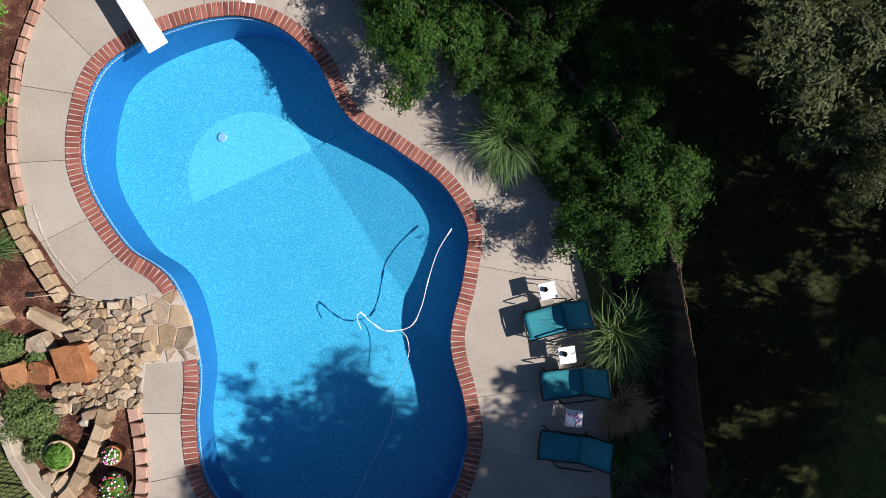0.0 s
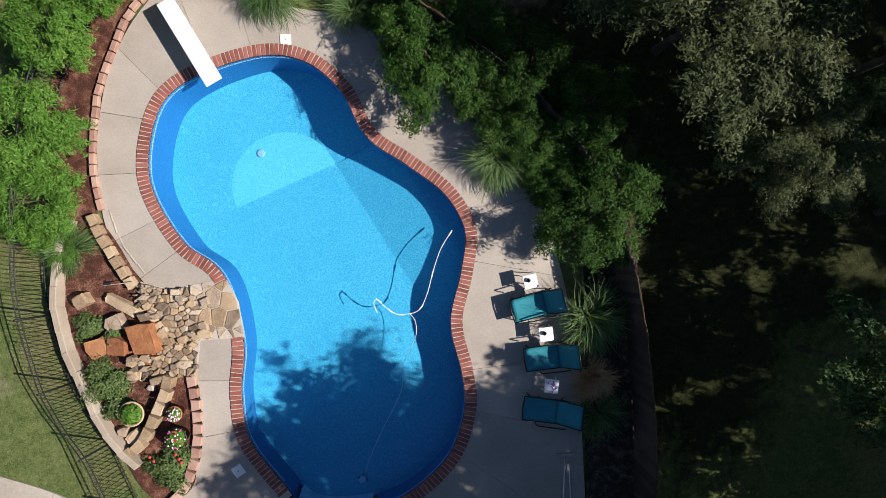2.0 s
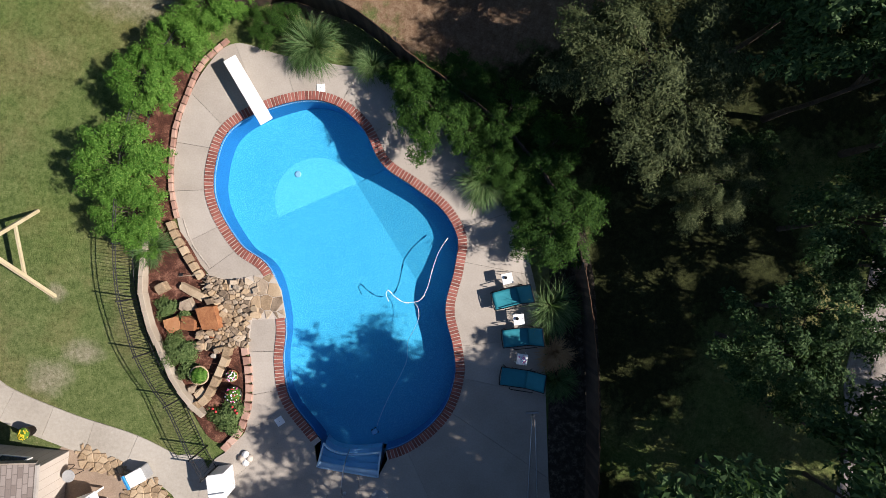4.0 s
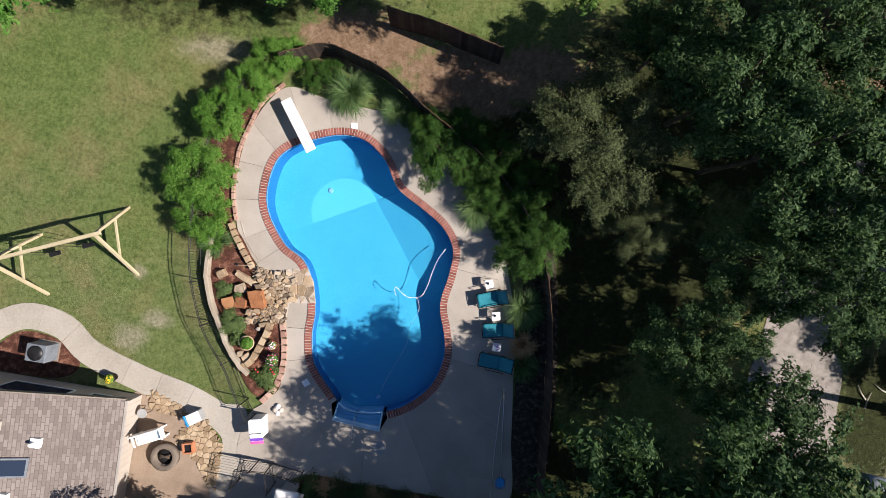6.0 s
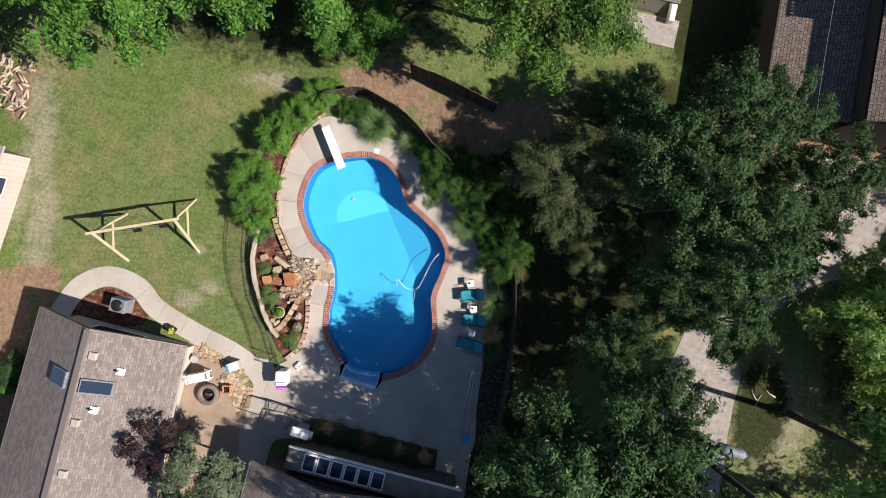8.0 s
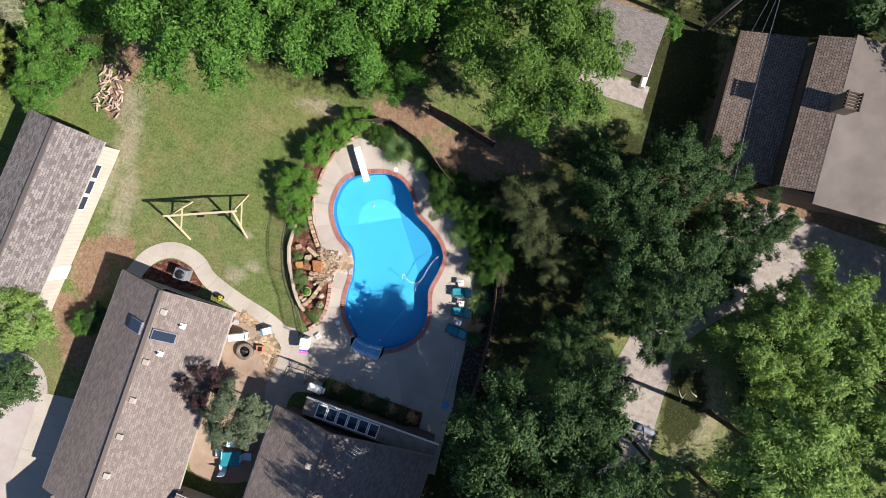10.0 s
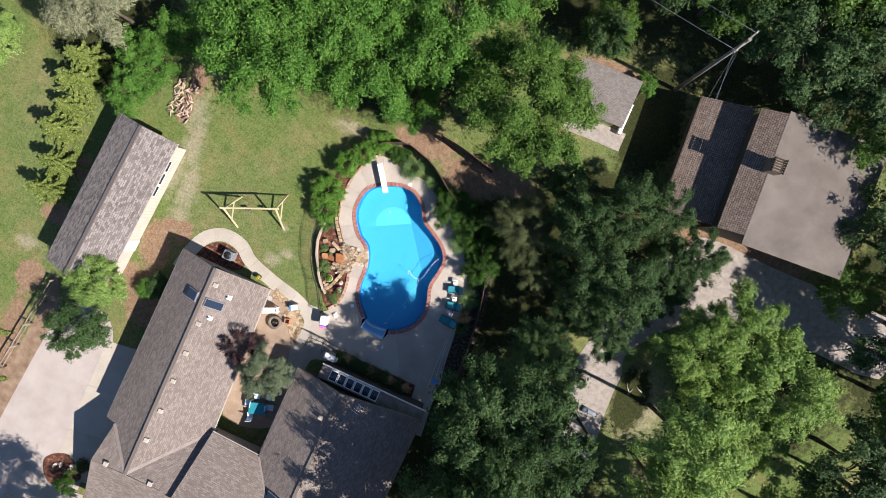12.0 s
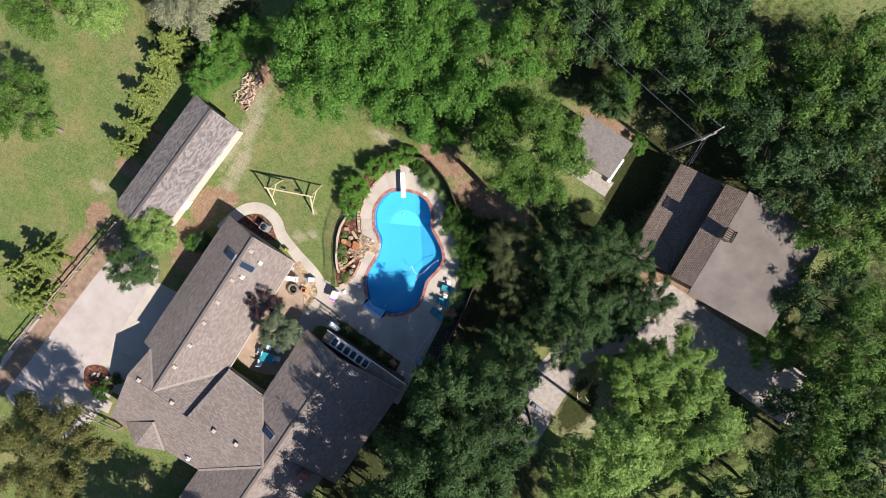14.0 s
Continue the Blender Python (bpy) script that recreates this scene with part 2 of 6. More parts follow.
PINK = mottled("pink_cloth", (0.55, 0.04, 0.22), (0.70, 0.08, 0.32), (0.78, 0.16, 0.42), 4, 40, 0.8)
RED = mottled("red_paint", (0.35, 0.03, 0.03), (0.5, 0.05, 0.05), (0.6, 0.09, 0.08), 4, 30, 0.6)
YELLOW = mottled("yellow_paint", (0.6, 0.4, 0.02), (0.75, 0.52, 0.03), (0.8, 0.6, 0.06), 4, 30, 0.6)
ORANGE = mottled("orange_rubber", (0.28, 0.09, 0.03), (0.42, 0.15, 0.05), (0.5, 0.22, 0.10), 4, 30, 0.7)
PINE = mottled("new_pine", (0.34, 0.275, 0.16), (0.45, 0.375, 0.235), (0.54, 0.46, 0.31), 2, 30, 0.8, 0.3, 0.005)
GREYWOOD = mottled("weathered_wood", (0.09, 0.07, 0.055), (0.18, 0.145, 0.115), (0.28, 0.235, 0.19), 2, 24, 0.9, 0.5, 0.01, 0.3)
TANWOOD = mottled("split_wood", (0.22, 0.15, 0.11), (0.36, 0.265, 0.205), (0.48, 0.38, 0.31), 2, 24, 0.9)
DARKWOOD = mottled("dark_stained_wood", (0.018, 0.013, 0.010), (0.045, 0.032, 0.024), (0.085, 0.062, 0.045), 2, 24, 0.85, 0.4, 0.01, 0.3)
FENCEWOOD = mottled("brown_stained_wood", (0.05, 0.026, 0.014), (0.12, 0.064, 0.036), (0.21, 0.125, 0.075), 2, 24, 0.85, 0.4, 0.01, 0.3)
TERRACOTTA = mottled("terracotta", (0.28, 0.10, 0.05), (0.40, 0.16, 0.08), (0.48, 0.23, 0.13), 4, 24, 0.85)
TANCLAY = mottled("tan_clay", (0.32, 0.22, 0.13), (0.46, 0.34, 0.21), (0.55, 0.43, 0.29), 4, 24, 0.85)


def boarded(name, dark, mid, light, pitch=0.3):
    """Painted siding with an upright joint at every board."""
    m = mottled(name, dark, mid, light, 0.8, 16, 0.8)
    nt = m.node_tree
    b = nt.nodes["Principled BSDF"]
    sep = nt.nodes.new("ShaderNodeSeparateXYZ")
    nt.links.new(coords(nt), sep.inputs[0])
    gap = calc(nt, "LESS_THAN", calc(nt, "FRACT", calc(nt, "DIVIDE", calc(nt, "ADD", sep.outputs[0], sep.outputs[1]), pitch)), 0.06)
    old = b.inputs["Base Color"].links[0].from_socket
    nt.links.new(mix(nt, calc(nt, "MULTIPLY", gap, 0.35), old, (0.06, 0.05, 0.04)), b.inputs["Base Color"])
    return m


WALL_CREAM = boarded("cream_siding", (0.33, 0.285, 0.24), (0.39, 0.34, 0.29), (0.44, 0.39, 0.34))
WALL_BROWN = boarded("brown_siding", (0.05, 0.038, 0.03), (0.085, 0.066, 0.053), (0.12, 0.095, 0.078))
TRIM = mottled("white_trim", (0.60, 0.58, 0.54), (0.70, 0.68, 0.64), (0.76, 0.74, 0.70), 2, 20, 0.6)
GUTTER = mottled("dull_gutter", (0.26, 0.235, 0.21), (0.34, 0.31, 0.28), (0.42, 0.385, 0.35), 2, 20, 0.6)
BARK = mottled("bark", (0.03, 0.022, 0.016), (0.085, 0.065, 0.048), (0.17, 0.135, 0.105), 3, 18, 0.95, 0.9, 0.03)
POLEWOOD = mottled("pole_wood", (0.10, 0.09, 0.078), (0.165, 0.147, 0.13), (0.24, 0.22, 0.195), 1, 14, 0.9, 0.4)
ROOF = shingled("shingles", [(0.12, 0.096, 0.085), (0.168, 0.139, 0.123), (0.20, 0.168, 0.15), (0.25, 0.215, 0.193)])
ROOF_GARAGE = shingled("mottled_shingles", [(0.085, 0.074, 0.070), (0.165, 0.145, 0.135), (0.205, 0.182, 0.17), (0.245, 0.22, 0.208)], 0.30, 0.15, (0.07, 0.06, 0.055), 0.6, 0.5)
ROOF_CAP = mottled("cap_shingles", (0.17, 0.14, 0.122), (0.235, 0.2, 0.178), (0.29, 0.25, 0.225), 1.5, 20, 0.9)
ROOF_BROWN = shingled("brown_shakes", [(0.085, 0.062, 0.05), (0.165, 0.125, 0.102), (0.205, 0.162, 0.135), (0.25, 0.205, 0.175)], 0.17, 0.15, (0.022, 0.016, 0.013), 0.35, 0.9)
ROOF_SHED = shingled("fine_shingles", [(0.12, 0.105, 0.095), (0.16, 0.142, 0.13), (0.185, 0.165, 0.15), (0.22, 0.20, 0.185)], 0.22, 0.11)
ROOF_FLAT = mottled("rolled_roofing", (0.078, 0.066, 0.057), (0.115, 0.098, 0.086), (0.155, 0.135, 0.119), 0.45, 22, 0.95, 0.5, 0.02, wide=1.4)
LEAF_BRIGHT = leafy("maple_leaves", (0.022, 0.066, 0.010), (0.061, 0.157, 0.022), (0.145, 0.268, 0.055), 0.32)
LEAF_OAK = leafy("oak_leaves", (0.011, 0.030, 0.009), (0.035, 0.076, 0.023), (0.105, 0.162, 0.060), 0.28)
LEAF_MID = leafy("mid_green_leaves", (0.020, 0.050, 0.007), (0.058, 0.125, 0.019), (0.15, 0.230, 0.052), 0.30)
LEAF_GREY = leafy("grey_green_leaves", (0.022, 0.034, 0.011), (0.060, 0.078, 0.029), (0.15, 0.172, 0.074), 0.28)
LEAF_LIME = leafy("lime_leaves", (0.062, 0.122, 0.026), (0.168, 0.272, 0.068), (0.31, 0.41, 0.13), 0.38)
LEAF_SHRUB = leafy("shrub_leaves", (0.030, 0.090, 0.011), (0.086, 0.205, 0.028), (0.20, 0.34, 0.07), 0.38)
LEAF_LOW = leafy("ground_cover_leaves", (0.040, 0.070, 0.020), (0.10, 0.155, 0.050), (0.20, 0.26, 0.10), 0.3)
LEAF_EVERGREEN = leafy("evergreen_leaves", (0.008, 0.028, 0.004), (0.024, 0.068, 0.010), (0.075, 0.15, 0.024), 0.26)
LEAF_PLUM = leafy("plum_leaves", (0.012, 0.007, 0.010), (0.035, 0.018, 0.020), (0.08, 0.045, 0.045), 0.2)
LEAF_OLIVE = leafy("olive_leaves", (0.040, 0.062, 0.034), (0.098, 0.130, 0.074), (0.20, 0.235, 0.145), 0.28)
LEAF_CONIFER = leafy("conifer_sprays", (0.055, 0.094, 0.018), (0.155, 0.205, 0.050), (0.30, 0.345, 0.105), 0.32)
LEAF_CEDAR = leafy("cedar_foliage", (0.022, 0.032, 0.008), (0.085, 0.092, 0.028), (0.22, 0.205, 0.075), 0.28)
LEAF_PINE = leafy("pale_pine_needles", (0.06, 0.072, 0.039), (0.175, 0.187, 0.11), (0.335, 0.33, 0.215), 0.28)
BLADES = leafy("grass_blades", (0.030, 0.07, 0.020), (0.08, 0.15, 0.05), (0.21, 0.29, 0.125), 0.3)
PETAL_WHITE = mottled("white_petals", (0.7, 0.68, 0.66), (0.8, 0.78, 0.75), (0.85, 0.83, 0.8), 5, 40, 0.7)


def liner_material(name, tones):
    m, nt, b = material(name, 0.5, 0, 0.3)
    p = place(nt)
    cells_ = node(nt, "TexVoronoi", Scale=24.0)
    nt.links.new(p, cells_.inputs["Vector"])
    fine, wide = noise_tex(nt, p, 45, 4, 0.8), noise_tex(nt, p, 0.5, 3)
    f = calc(nt, "ADD", calc(nt, "MULTIPLY", cells_.outputs["Distance"], 0.4), calc(nt, "ADD", calc(nt, "MULTIPLY", fine, 0.5), calc(nt, "MULTIPLY", wide, 0.12)))
    nt.links.new(ramp(nt, f, [(0.2, tones[0]), (0.5, tones[1]), (0.85, tones[2])]), b.inputs["Base Color"])
    return m


def water_material():
    m, nt, b = material("water", 0.05)
    nt.nodes.remove(b)
    p = place(nt)
    wave = calc(nt, "ADD", noise_tex(nt, p, 2.2, 3, 0.5), calc(nt, "MULTIPLY", noise_tex(nt, p, 9, 2, 0.5), 0.3))
    bp = node(nt, "Bump", Strength=0.12, Distance=0.03)
    nt.links.new(wave, bp.inputs["Height"])
    clear, gloss = nt.nodes.new("ShaderNodeBsdfTransparent"), node(nt, "BsdfGlossy", Roughness=0.03)
    clear.inputs[0].default_value = (0.60, 0.85, 0.99, 1)
    fres = node(nt, "Fresnel", IOR=1.33)
    x = nt.nodes.new("ShaderNodeMixShader")
    nt.links.new(bp.outputs[0], gloss.inputs["Normal"])
    nt.links.new(bp.outputs[0], fres.inputs["Normal"])
    for a, s in ((fres.outputs[0], 0), (clear.outputs[0], 1), (gloss.outputs[0], 2)):
        nt.links.new(a, x.inputs[s])
    nt.links.new(x.outputs[0], nt.nodes["Material Output"].inputs[0])
    return m


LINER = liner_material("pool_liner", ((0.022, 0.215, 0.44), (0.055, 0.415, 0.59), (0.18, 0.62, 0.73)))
# Same liner in a paler colour, standing in for the brighter deep floor.
LINER_LIT = liner_material("lit_pool_liner", ((0.045, 0.31, 0.46), (0.10, 0.52, 0.62), (0.20, 0.66, 0.72)))
# Wall liner darker than the floor: the walls' shading put into the colour.
LINER_WALL_SHADED = liner_material("shaded_pool_wall_liner", ((0.008, 0.092, 0.27), (0.016, 0.155, 0.365), (0.04, 0.24, 0.47)))
WATER = water_material()
GLASS, _gt, _gb = material("dark_glass", 0.08, 0, 0.6)
_gb.inputs["Base Color"].default_value = (0.02, 0.03, 0.05, 1)

# ---- builders ----
def link(name, bm, mat, parent=None, label=""):
    me = bpy.data.meshes.new(name)
    bm.normal_update()
    bm.to_mesh(me)
    bm.free()
    for m in (mat if isinstance(mat, (list, tuple)) else (mat,)):
        me.materials.append(m)
    ob = new(name, me)
    if parent:
        ob.parent = parent
    if label:
        ob["label"] = label
    return ob


def part(name, bm, mat, parent, label=""):
    return link(name, bm, mat, parent, label)


def thing(name, label, category, m=None, group="", kind=""):
    ob = tagged(new(name), label, category, group, kind)
    ob.matrix_basis = m or Matrix()
    return ob


def box(sx, sy, sz, m=None, bevel=0.0, bm=None):
    """A box centred on x and y, standing on z = 0."""
    bm = bm or bmesh.new()
    r = bmesh.ops.create_cube(bm, size=1.0, matrix=(m or Matrix()) @ Matrix.Translation((0, 0, sz / 2)) @ Matrix.Diagonal((sx, sy, sz, 1)))
    if bevel:
        es = list({e for v in r["verts"] for e in v.link_edges})
        bmesh.ops.bevel(bm, geom=es, offset=bevel, segments=2, affect="EDGES", profile=0.5)
    return bm


def tube(points, radius, sides=8, bm=None, taper=None):
    """A round bar along points."""
    bm = bm or bmesh.new()
    pts = [Vector(p) for p in points]
    rings = []
    for i, p in enumerate(pts):
        d = (pts[min(i + 1, len(pts) - 1)] - pts[max(i - 1, 0)]).normalized()
        up = Vector((0, 0, 1)) if abs(d.z) < 0.9 else Vector((1, 0, 0))
        a = d.cross(up).normalized()
        b = d.cross(a)
        r = radius if taper is None else radius + (taper - radius) * i / (len(pts) - 1)
        rings.append([bm.verts.new(p + r * (math.cos(k * math.tau / sides) * a + math.sin(k * math.tau / sides) * b)) for k in range(sides)])
    for r0, r1 in zip(rings, rings[1:]):
        for k in range(sides):
            f = bm.faces.new((r0[k], r0[(k + 1) % sides], r1[(k + 1) % sides], r1[k]))
            f.smooth = True
    bm.faces.new(rings[0])
    bm.faces.new(rings[-1][::-1])
    bmesh.ops.recalc_face_normals(bm, faces=bm.faces)
    return bm


def lathe(profile, sides=24, bm=None, m=None):
    """A turned body from (radius, height) pairs."""
    bm = bm or bmesh.new()
    rings = [[bm.verts.new((m or Matrix()) @ Vector((r * math.cos(k * math.tau / sides), r * math.sin(k * math.tau / sides), z))) for k in range(sides)] for r, z in profile]
    for a, b in zip(rings, rings[1:]):
        for k in range(sides):
            f = bm.faces.new((a[k], a[(k + 1) % sides], b[(k + 1) % sides], b[k]))
            f.smooth = True
    bm.faces.new(rings[0][::-1])
    bm.faces.new(rings[-1])
    return bm


def prism(poly, z0, z1, bm=None, bevel=0.0):
    """A flat polygon given height."""
    bm = bm or bmesh.new()
    area = sum(a[0] * b[1] - b[0] * a[1] for a, b in zip(poly, poly[1:] + poly[:1]))
    if area < 0:
        poly = poly[::-1]
    top = [bm.verts.new((x, y, z1)) for x, y in poly]
    bot = [bm.verts.new((x, y, z0)) for x, y in poly]
    f = bm.faces.new(top)
    bm.faces.new(bot[::-1])
    n = len(poly)
    for i in range(n):
        bm.faces.new((bot[i], bot[(i + 1) % n], top[(i + 1) % n], top[i]))
    if bevel:
        bmesh.ops.bevel(bm, geom=list(f.edges), offset=bevel, segments=1, affect="EDGES", profile=0.5)
    return bm


def spline(points, closed=True, per=8):
    """A smooth curve through points."""
    n, out = len(points), []
    P = [Vector((*p, 0)) if len(p) == 2 else Vector(p) for p in points]
    for i in range(n if closed else n - 1):
        g = (lambda k: P[k % n]) if closed else (lambda k: P[max(0, min(n - 1, k))])
        a, b, c, d = g(i - 1), g(i), g(i + 1), g(i + 2)
        for s in range(per):
            t = s / per
            out.append(0.5 * ((2 * b) + (c - a) * t + (2 * a - 5 * b + 4 * c - d) * t * t + (3 * b - a - 3 * c + d) * t ** 3))
    if not closed:
        out.append(P[-1])
    return out


def even(curve, step, closed=True):
    """Points at even steps along a curve, with their directions."""
    pts = list(curve) + ([curve[0]] if closed else [])
    lens = [0.0]
    for a, b in zip(pts, pts[1:]):
        lens.append(lens[-1] + (b - a).length)
    n = max(1, round(lens[-1] / step))
    out, j = [], 0
    for k in range(n + (0 if closed else 1)):
        s = lens[-1] * k / n
        while j < len(lens) - 2 and lens[j + 1] < s:
            j += 1
        a, b = pts[j], pts[j + 1]
        out.append((a.lerp(b, (s - lens[j]) / max(1e-9, lens[j + 1] - lens[j])), (b - a).normalized()))
    return out


def offset(curve, d):
    """A closed curve moved by d to its inner side (it runs clockwise)."""
    n = len(curve)
    return [curve[i] + d * Vector((t.y, -t.x, 0)) for i in range(n) for t in [(curve[(i + 1) % n] - curve[i - 1]).normalized()]]


def inside(p, poly):
    hit, n = False, len(poly)
    for i in range(n):
        a, b = poly[i], poly[i - 1]
        if (a[1] > p[1]) != (b[1] > p[1]) and p[0] < (b[0] - a[0]) * (p[1] - a[1]) / (b[1] - a[1]) + a[0]:
            hit = not hit
    return hit


def cells(seeds, reach):
    """The cell of each seed: what lies nearer to it than to any other."""
    out = []
    for i, (sx, sy) in enumerate(seeds):
        poly = [(sx + reach * math.cos(k * math.tau / 12), sy + reach * math.sin(k * math.tau / 12)) for k in range(12)]
        for j, (ox, oy) in enumerate(seeds):
            dx, dy = ox - sx, oy - sy
            if i == j or dx * dx + dy * dy > 4 * reach * reach:
                continue
            c, cut = (ox * ox + oy * oy - sx * sx - sy * sy) / 2, []
            for a, b in zip(poly, poly[1:] + poly[:1]):
                fa, fb = a[0] * dx + a[1] * dy - c, b[0] * dx + b[1] * dy - c
                if fa <= 0:
                    cut.append(a)
                if fa * fb < 0:
                    t = fa / (fa - fb)
                    cut.append((a[0] + t * (b[0] - a[0]), a[1] + t * (b[1] - a[1])))
            poly = cut
        out.append(poly)
    return out


def shrink(poly, d):
    cx, cy = sum(p[0] for p in poly) / len(poly), sum(p[1] for p in poly) / len(poly)
    out = []
    for x, y in poly:
        r = math.hypot(x - cx, y - cy)
        k = max(0.1, (r - d) / r) if r else 1
        out.append((cx + (x - cx) * k, cy + (y - cy) * k))
    return out


def fit_in(poly, seed, area):
    """Draws the corners of a cell back until they lie inside an area."""
    out = []
    for p in poly:
        k = 1.0
        while k > 0.1 and not inside((seed[0] + (p[0] - seed[0]) * k, seed[1] + (p[1] - seed[1]) * k), area):
            k -= 0.08
        out.append((seed[0] + (p[0] - seed[0]) * k, seed[1] + (p[1] - seed[1]) * k))
    return out


def filled(rings, z, mat, name):
    """One flat sheet between an outer ring and the rings of its holes."""
    bm = bmesh.new()
    edges = []
    for ring in rings:
        vs = [bm.verts.new((p[0], p[1], z)) for p in ring]
        edges += [bm.edges.new((a, b)) for a, b in zip(vs, vs[1:] + vs[:1])]
    bmesh.ops.triangle_fill(bm, use_beauty=True, use_dissolve=False, edges=edges, normal=(0, 0, 1))
    for f in bm.faces:
        if f.normal.z < 0:
            f.normal_flip()
    return link(name, bm, mat)


# ---- plants ----
def leaf_mesh(name, centres, normals, size, mat, rng, long=1.6, corners=4):
    """Many small leaves, each a folded pair of triangles, or one where they stay far off."""
    n = len(centres)
    nrm = normals / np.maximum(1e-6, np.linalg.norm(normals, axis=1, keepdims=True))
    ref = rng.normal(size=(n, 3))
    a = np.cross(nrm, ref)
    a /= np.maximum(1e-6, np.linalg.norm(a, axis=1, keepdims=True))
    b = np.cross(nrm, a)
    s = (size * rng.uniform(0.6, 1.35, n))[:, None]
    v = np.stack([centres - a * s * long / 2, centres + b * s / 2 + nrm * s * 0.12, centres + a * s * long / 2, centres - b * s / 2 + nrm * s * 0.12][:corners], 1).reshape(-1, 3)
    i = np.arange(n) * corners
    f = (np.stack([i, i + 1, i + 2, i, i + 2, i + 3], 1) if corners == 4 else np.stack([i, i + 1, i + 2], 1)).reshape(-1)
    faces = n * (corners - 2)
    me = bpy.data.meshes.new(name)
    me.vertices.add(n * corners)
    me.vertices.foreach_set("co", v.astype(np.float32).ravel())
    me.loops.add(faces * 3)
    me.loops.foreach_set("vertex_index", f.astype(np.int32))
    me.polygons.add(faces)
    me.polygons.foreach_set("loop_start", np.arange(faces, dtype=np.int32) * 3)
    me.update(calc_edges=True)
    me.materials.append(mat)
    return me


def crown_points(rng, radius, height, base, clumps, per, clump_r, flat=0.6, ragged=0.35, droop=0.0):
    """Boughs that reach out over an uneven dome, long clumps along each bough, and the leaves of each clump."""
    count = 17 if radius > 2.4 else 11
    rise = height - base
    boughs = []
    for k in range(count):
        th = k * 2.39996 + rng.uniform(-0.25, 0.25)
        el = math.asin(min(0.98, max(-0.1, (k + 0.4) / count * 1.05 - 0.06 + rng.uniform(-0.08, 0.08))))
        boughs.append((np.array([math.cos(th), math.sin(th), 0.0]), el, 1 + ragged * rng.uniform(-0.6, 0.35)))
    cs, ns, hubs = [], [], []
    for i in range(clumps):
        way_, el, reach = boughs[i % count]
        t = rng.uniform(0.3, 1.0) ** 0.7
        side = np.array([-way_[1], way_[0], 0.0])
        level = radius * reach * math.cos(el)
        p = way_ * (level * t * 0.92 + 0.05 * radius) + side * rng.normal() * (0.105 if radius > 2.4 else 0.19) * radius + np.array([0, 0, base + rise * (0.34 + (0.14 + 0.46 * math.sin(el)) * t ** 0.6 + rng.normal() * 0.05)])
        p[2] = min(max(p[2], base * 0.8), height - 0.25 * clump_r)
        hubs.append(p)
        r = clump_r * rng.uniform(0.5, 1.2)
        out = p - np.array([0, 0, base + 0.2 * rise])
        out /= max(1e-6, np.linalg.norm(out))
        shell = int(per * 0.6)
        d = rng.normal(size=(shell, 3)) * 0.75 + out * 0.5 + np.array([0, 0, 0.6])
        d /= np.linalg.norm(d, axis=1, keepdims=True)
        lump = 1 + 0.25 * np.sin(5.1 * d[:, 0] + i) * np.sin(4.7 * d[:, 1] + 2 * i)
        q = d * (r * lump * (1 - 0.5 * rng.uniform(0, 1, shell) ** 2))[:, None] * np.array([1, 1, flat + 0.15])
        q = q + way_ * (q @ way_)[:, None] * 0.45 - side * (q @ side)[:, None] * 0.2
        cs.append(p + q)
        ns.append(d * 0.8 + np.array([0, 0, 0.3]) + rng.normal(size=(shell, 3)) * 0.36)
        twigs, rest = 9, per - shell
        td = rng.normal(size=(twigs, 3)) * 0.6 + out * 0.6 + way_ * 0.5
        td /= np.linalg.norm(td, axis=1, keepdims=True)
        td[:, 2] = td[:, 2] * flat + 0.08
        L = r * rng.uniform(0.8, 1.9, twigs)
        w = rng.integers(0, twigs, rest)
        t = rng.uniform(0.2, 1.0, rest) ** 0.75
        q = td[w] * (L[w] * t)[:, None] + rng.normal(size=(rest, 3)) * (0.13 * r * (1.15 - 0.6 * t))[:, None] * np.array([1, 1, 0.5])
        q[:, 2] -= (0.14 + droop) * r * t * t
        cs.append(p + q)
        ns.append(np.array([0, 0, 0.6]) + out * 0.3 + q / r * 0.6 + rng.normal(size=(rest, 3)) * 0.36)
    return np.concatenate(cs), np.concatenate(ns), hubs


def limbs(rng, height, base, trunk_r, hubs, count, lean=0.3):
    bm = bmesh.new()
    top = Vector((rng.uniform(-lean, lean), rng.uniform(-lean, lean), height * 0.82))
    mids = [Vector((0, 0, 0)), Vector((top.x * 0.2, top.y * 0.1, base * 0.5)), Vector((top.x * 0.5, top.y * 0.6, base)), top * 0.8 + Vector((0.1, 0, 0)), top]
    tube(spline(mids, False, 3), trunk_r, 9, bm, trunk_r * 0.16)
    for k in rng.permutation(len(hubs))[:count]:
        h = Vector(hubs[k])
        s = rng.uniform(0.45, 0.9)
        a = Vector((top.x * s, top.y * s, min(h.z * 0.8, base * 0.7 + (height * 0.7 - base * 0.7) * s)))
        m = a.lerp(h, 0.5) + Vector((rng.uniform(-0.2, 0.2), rng.uniform(-0.2, 0.2), 0.25))
        tube(spline([a, m, h], False, 3), trunk_r * rng.uniform(0.22, 0.4), 6, bm, 0.015)
    return bm


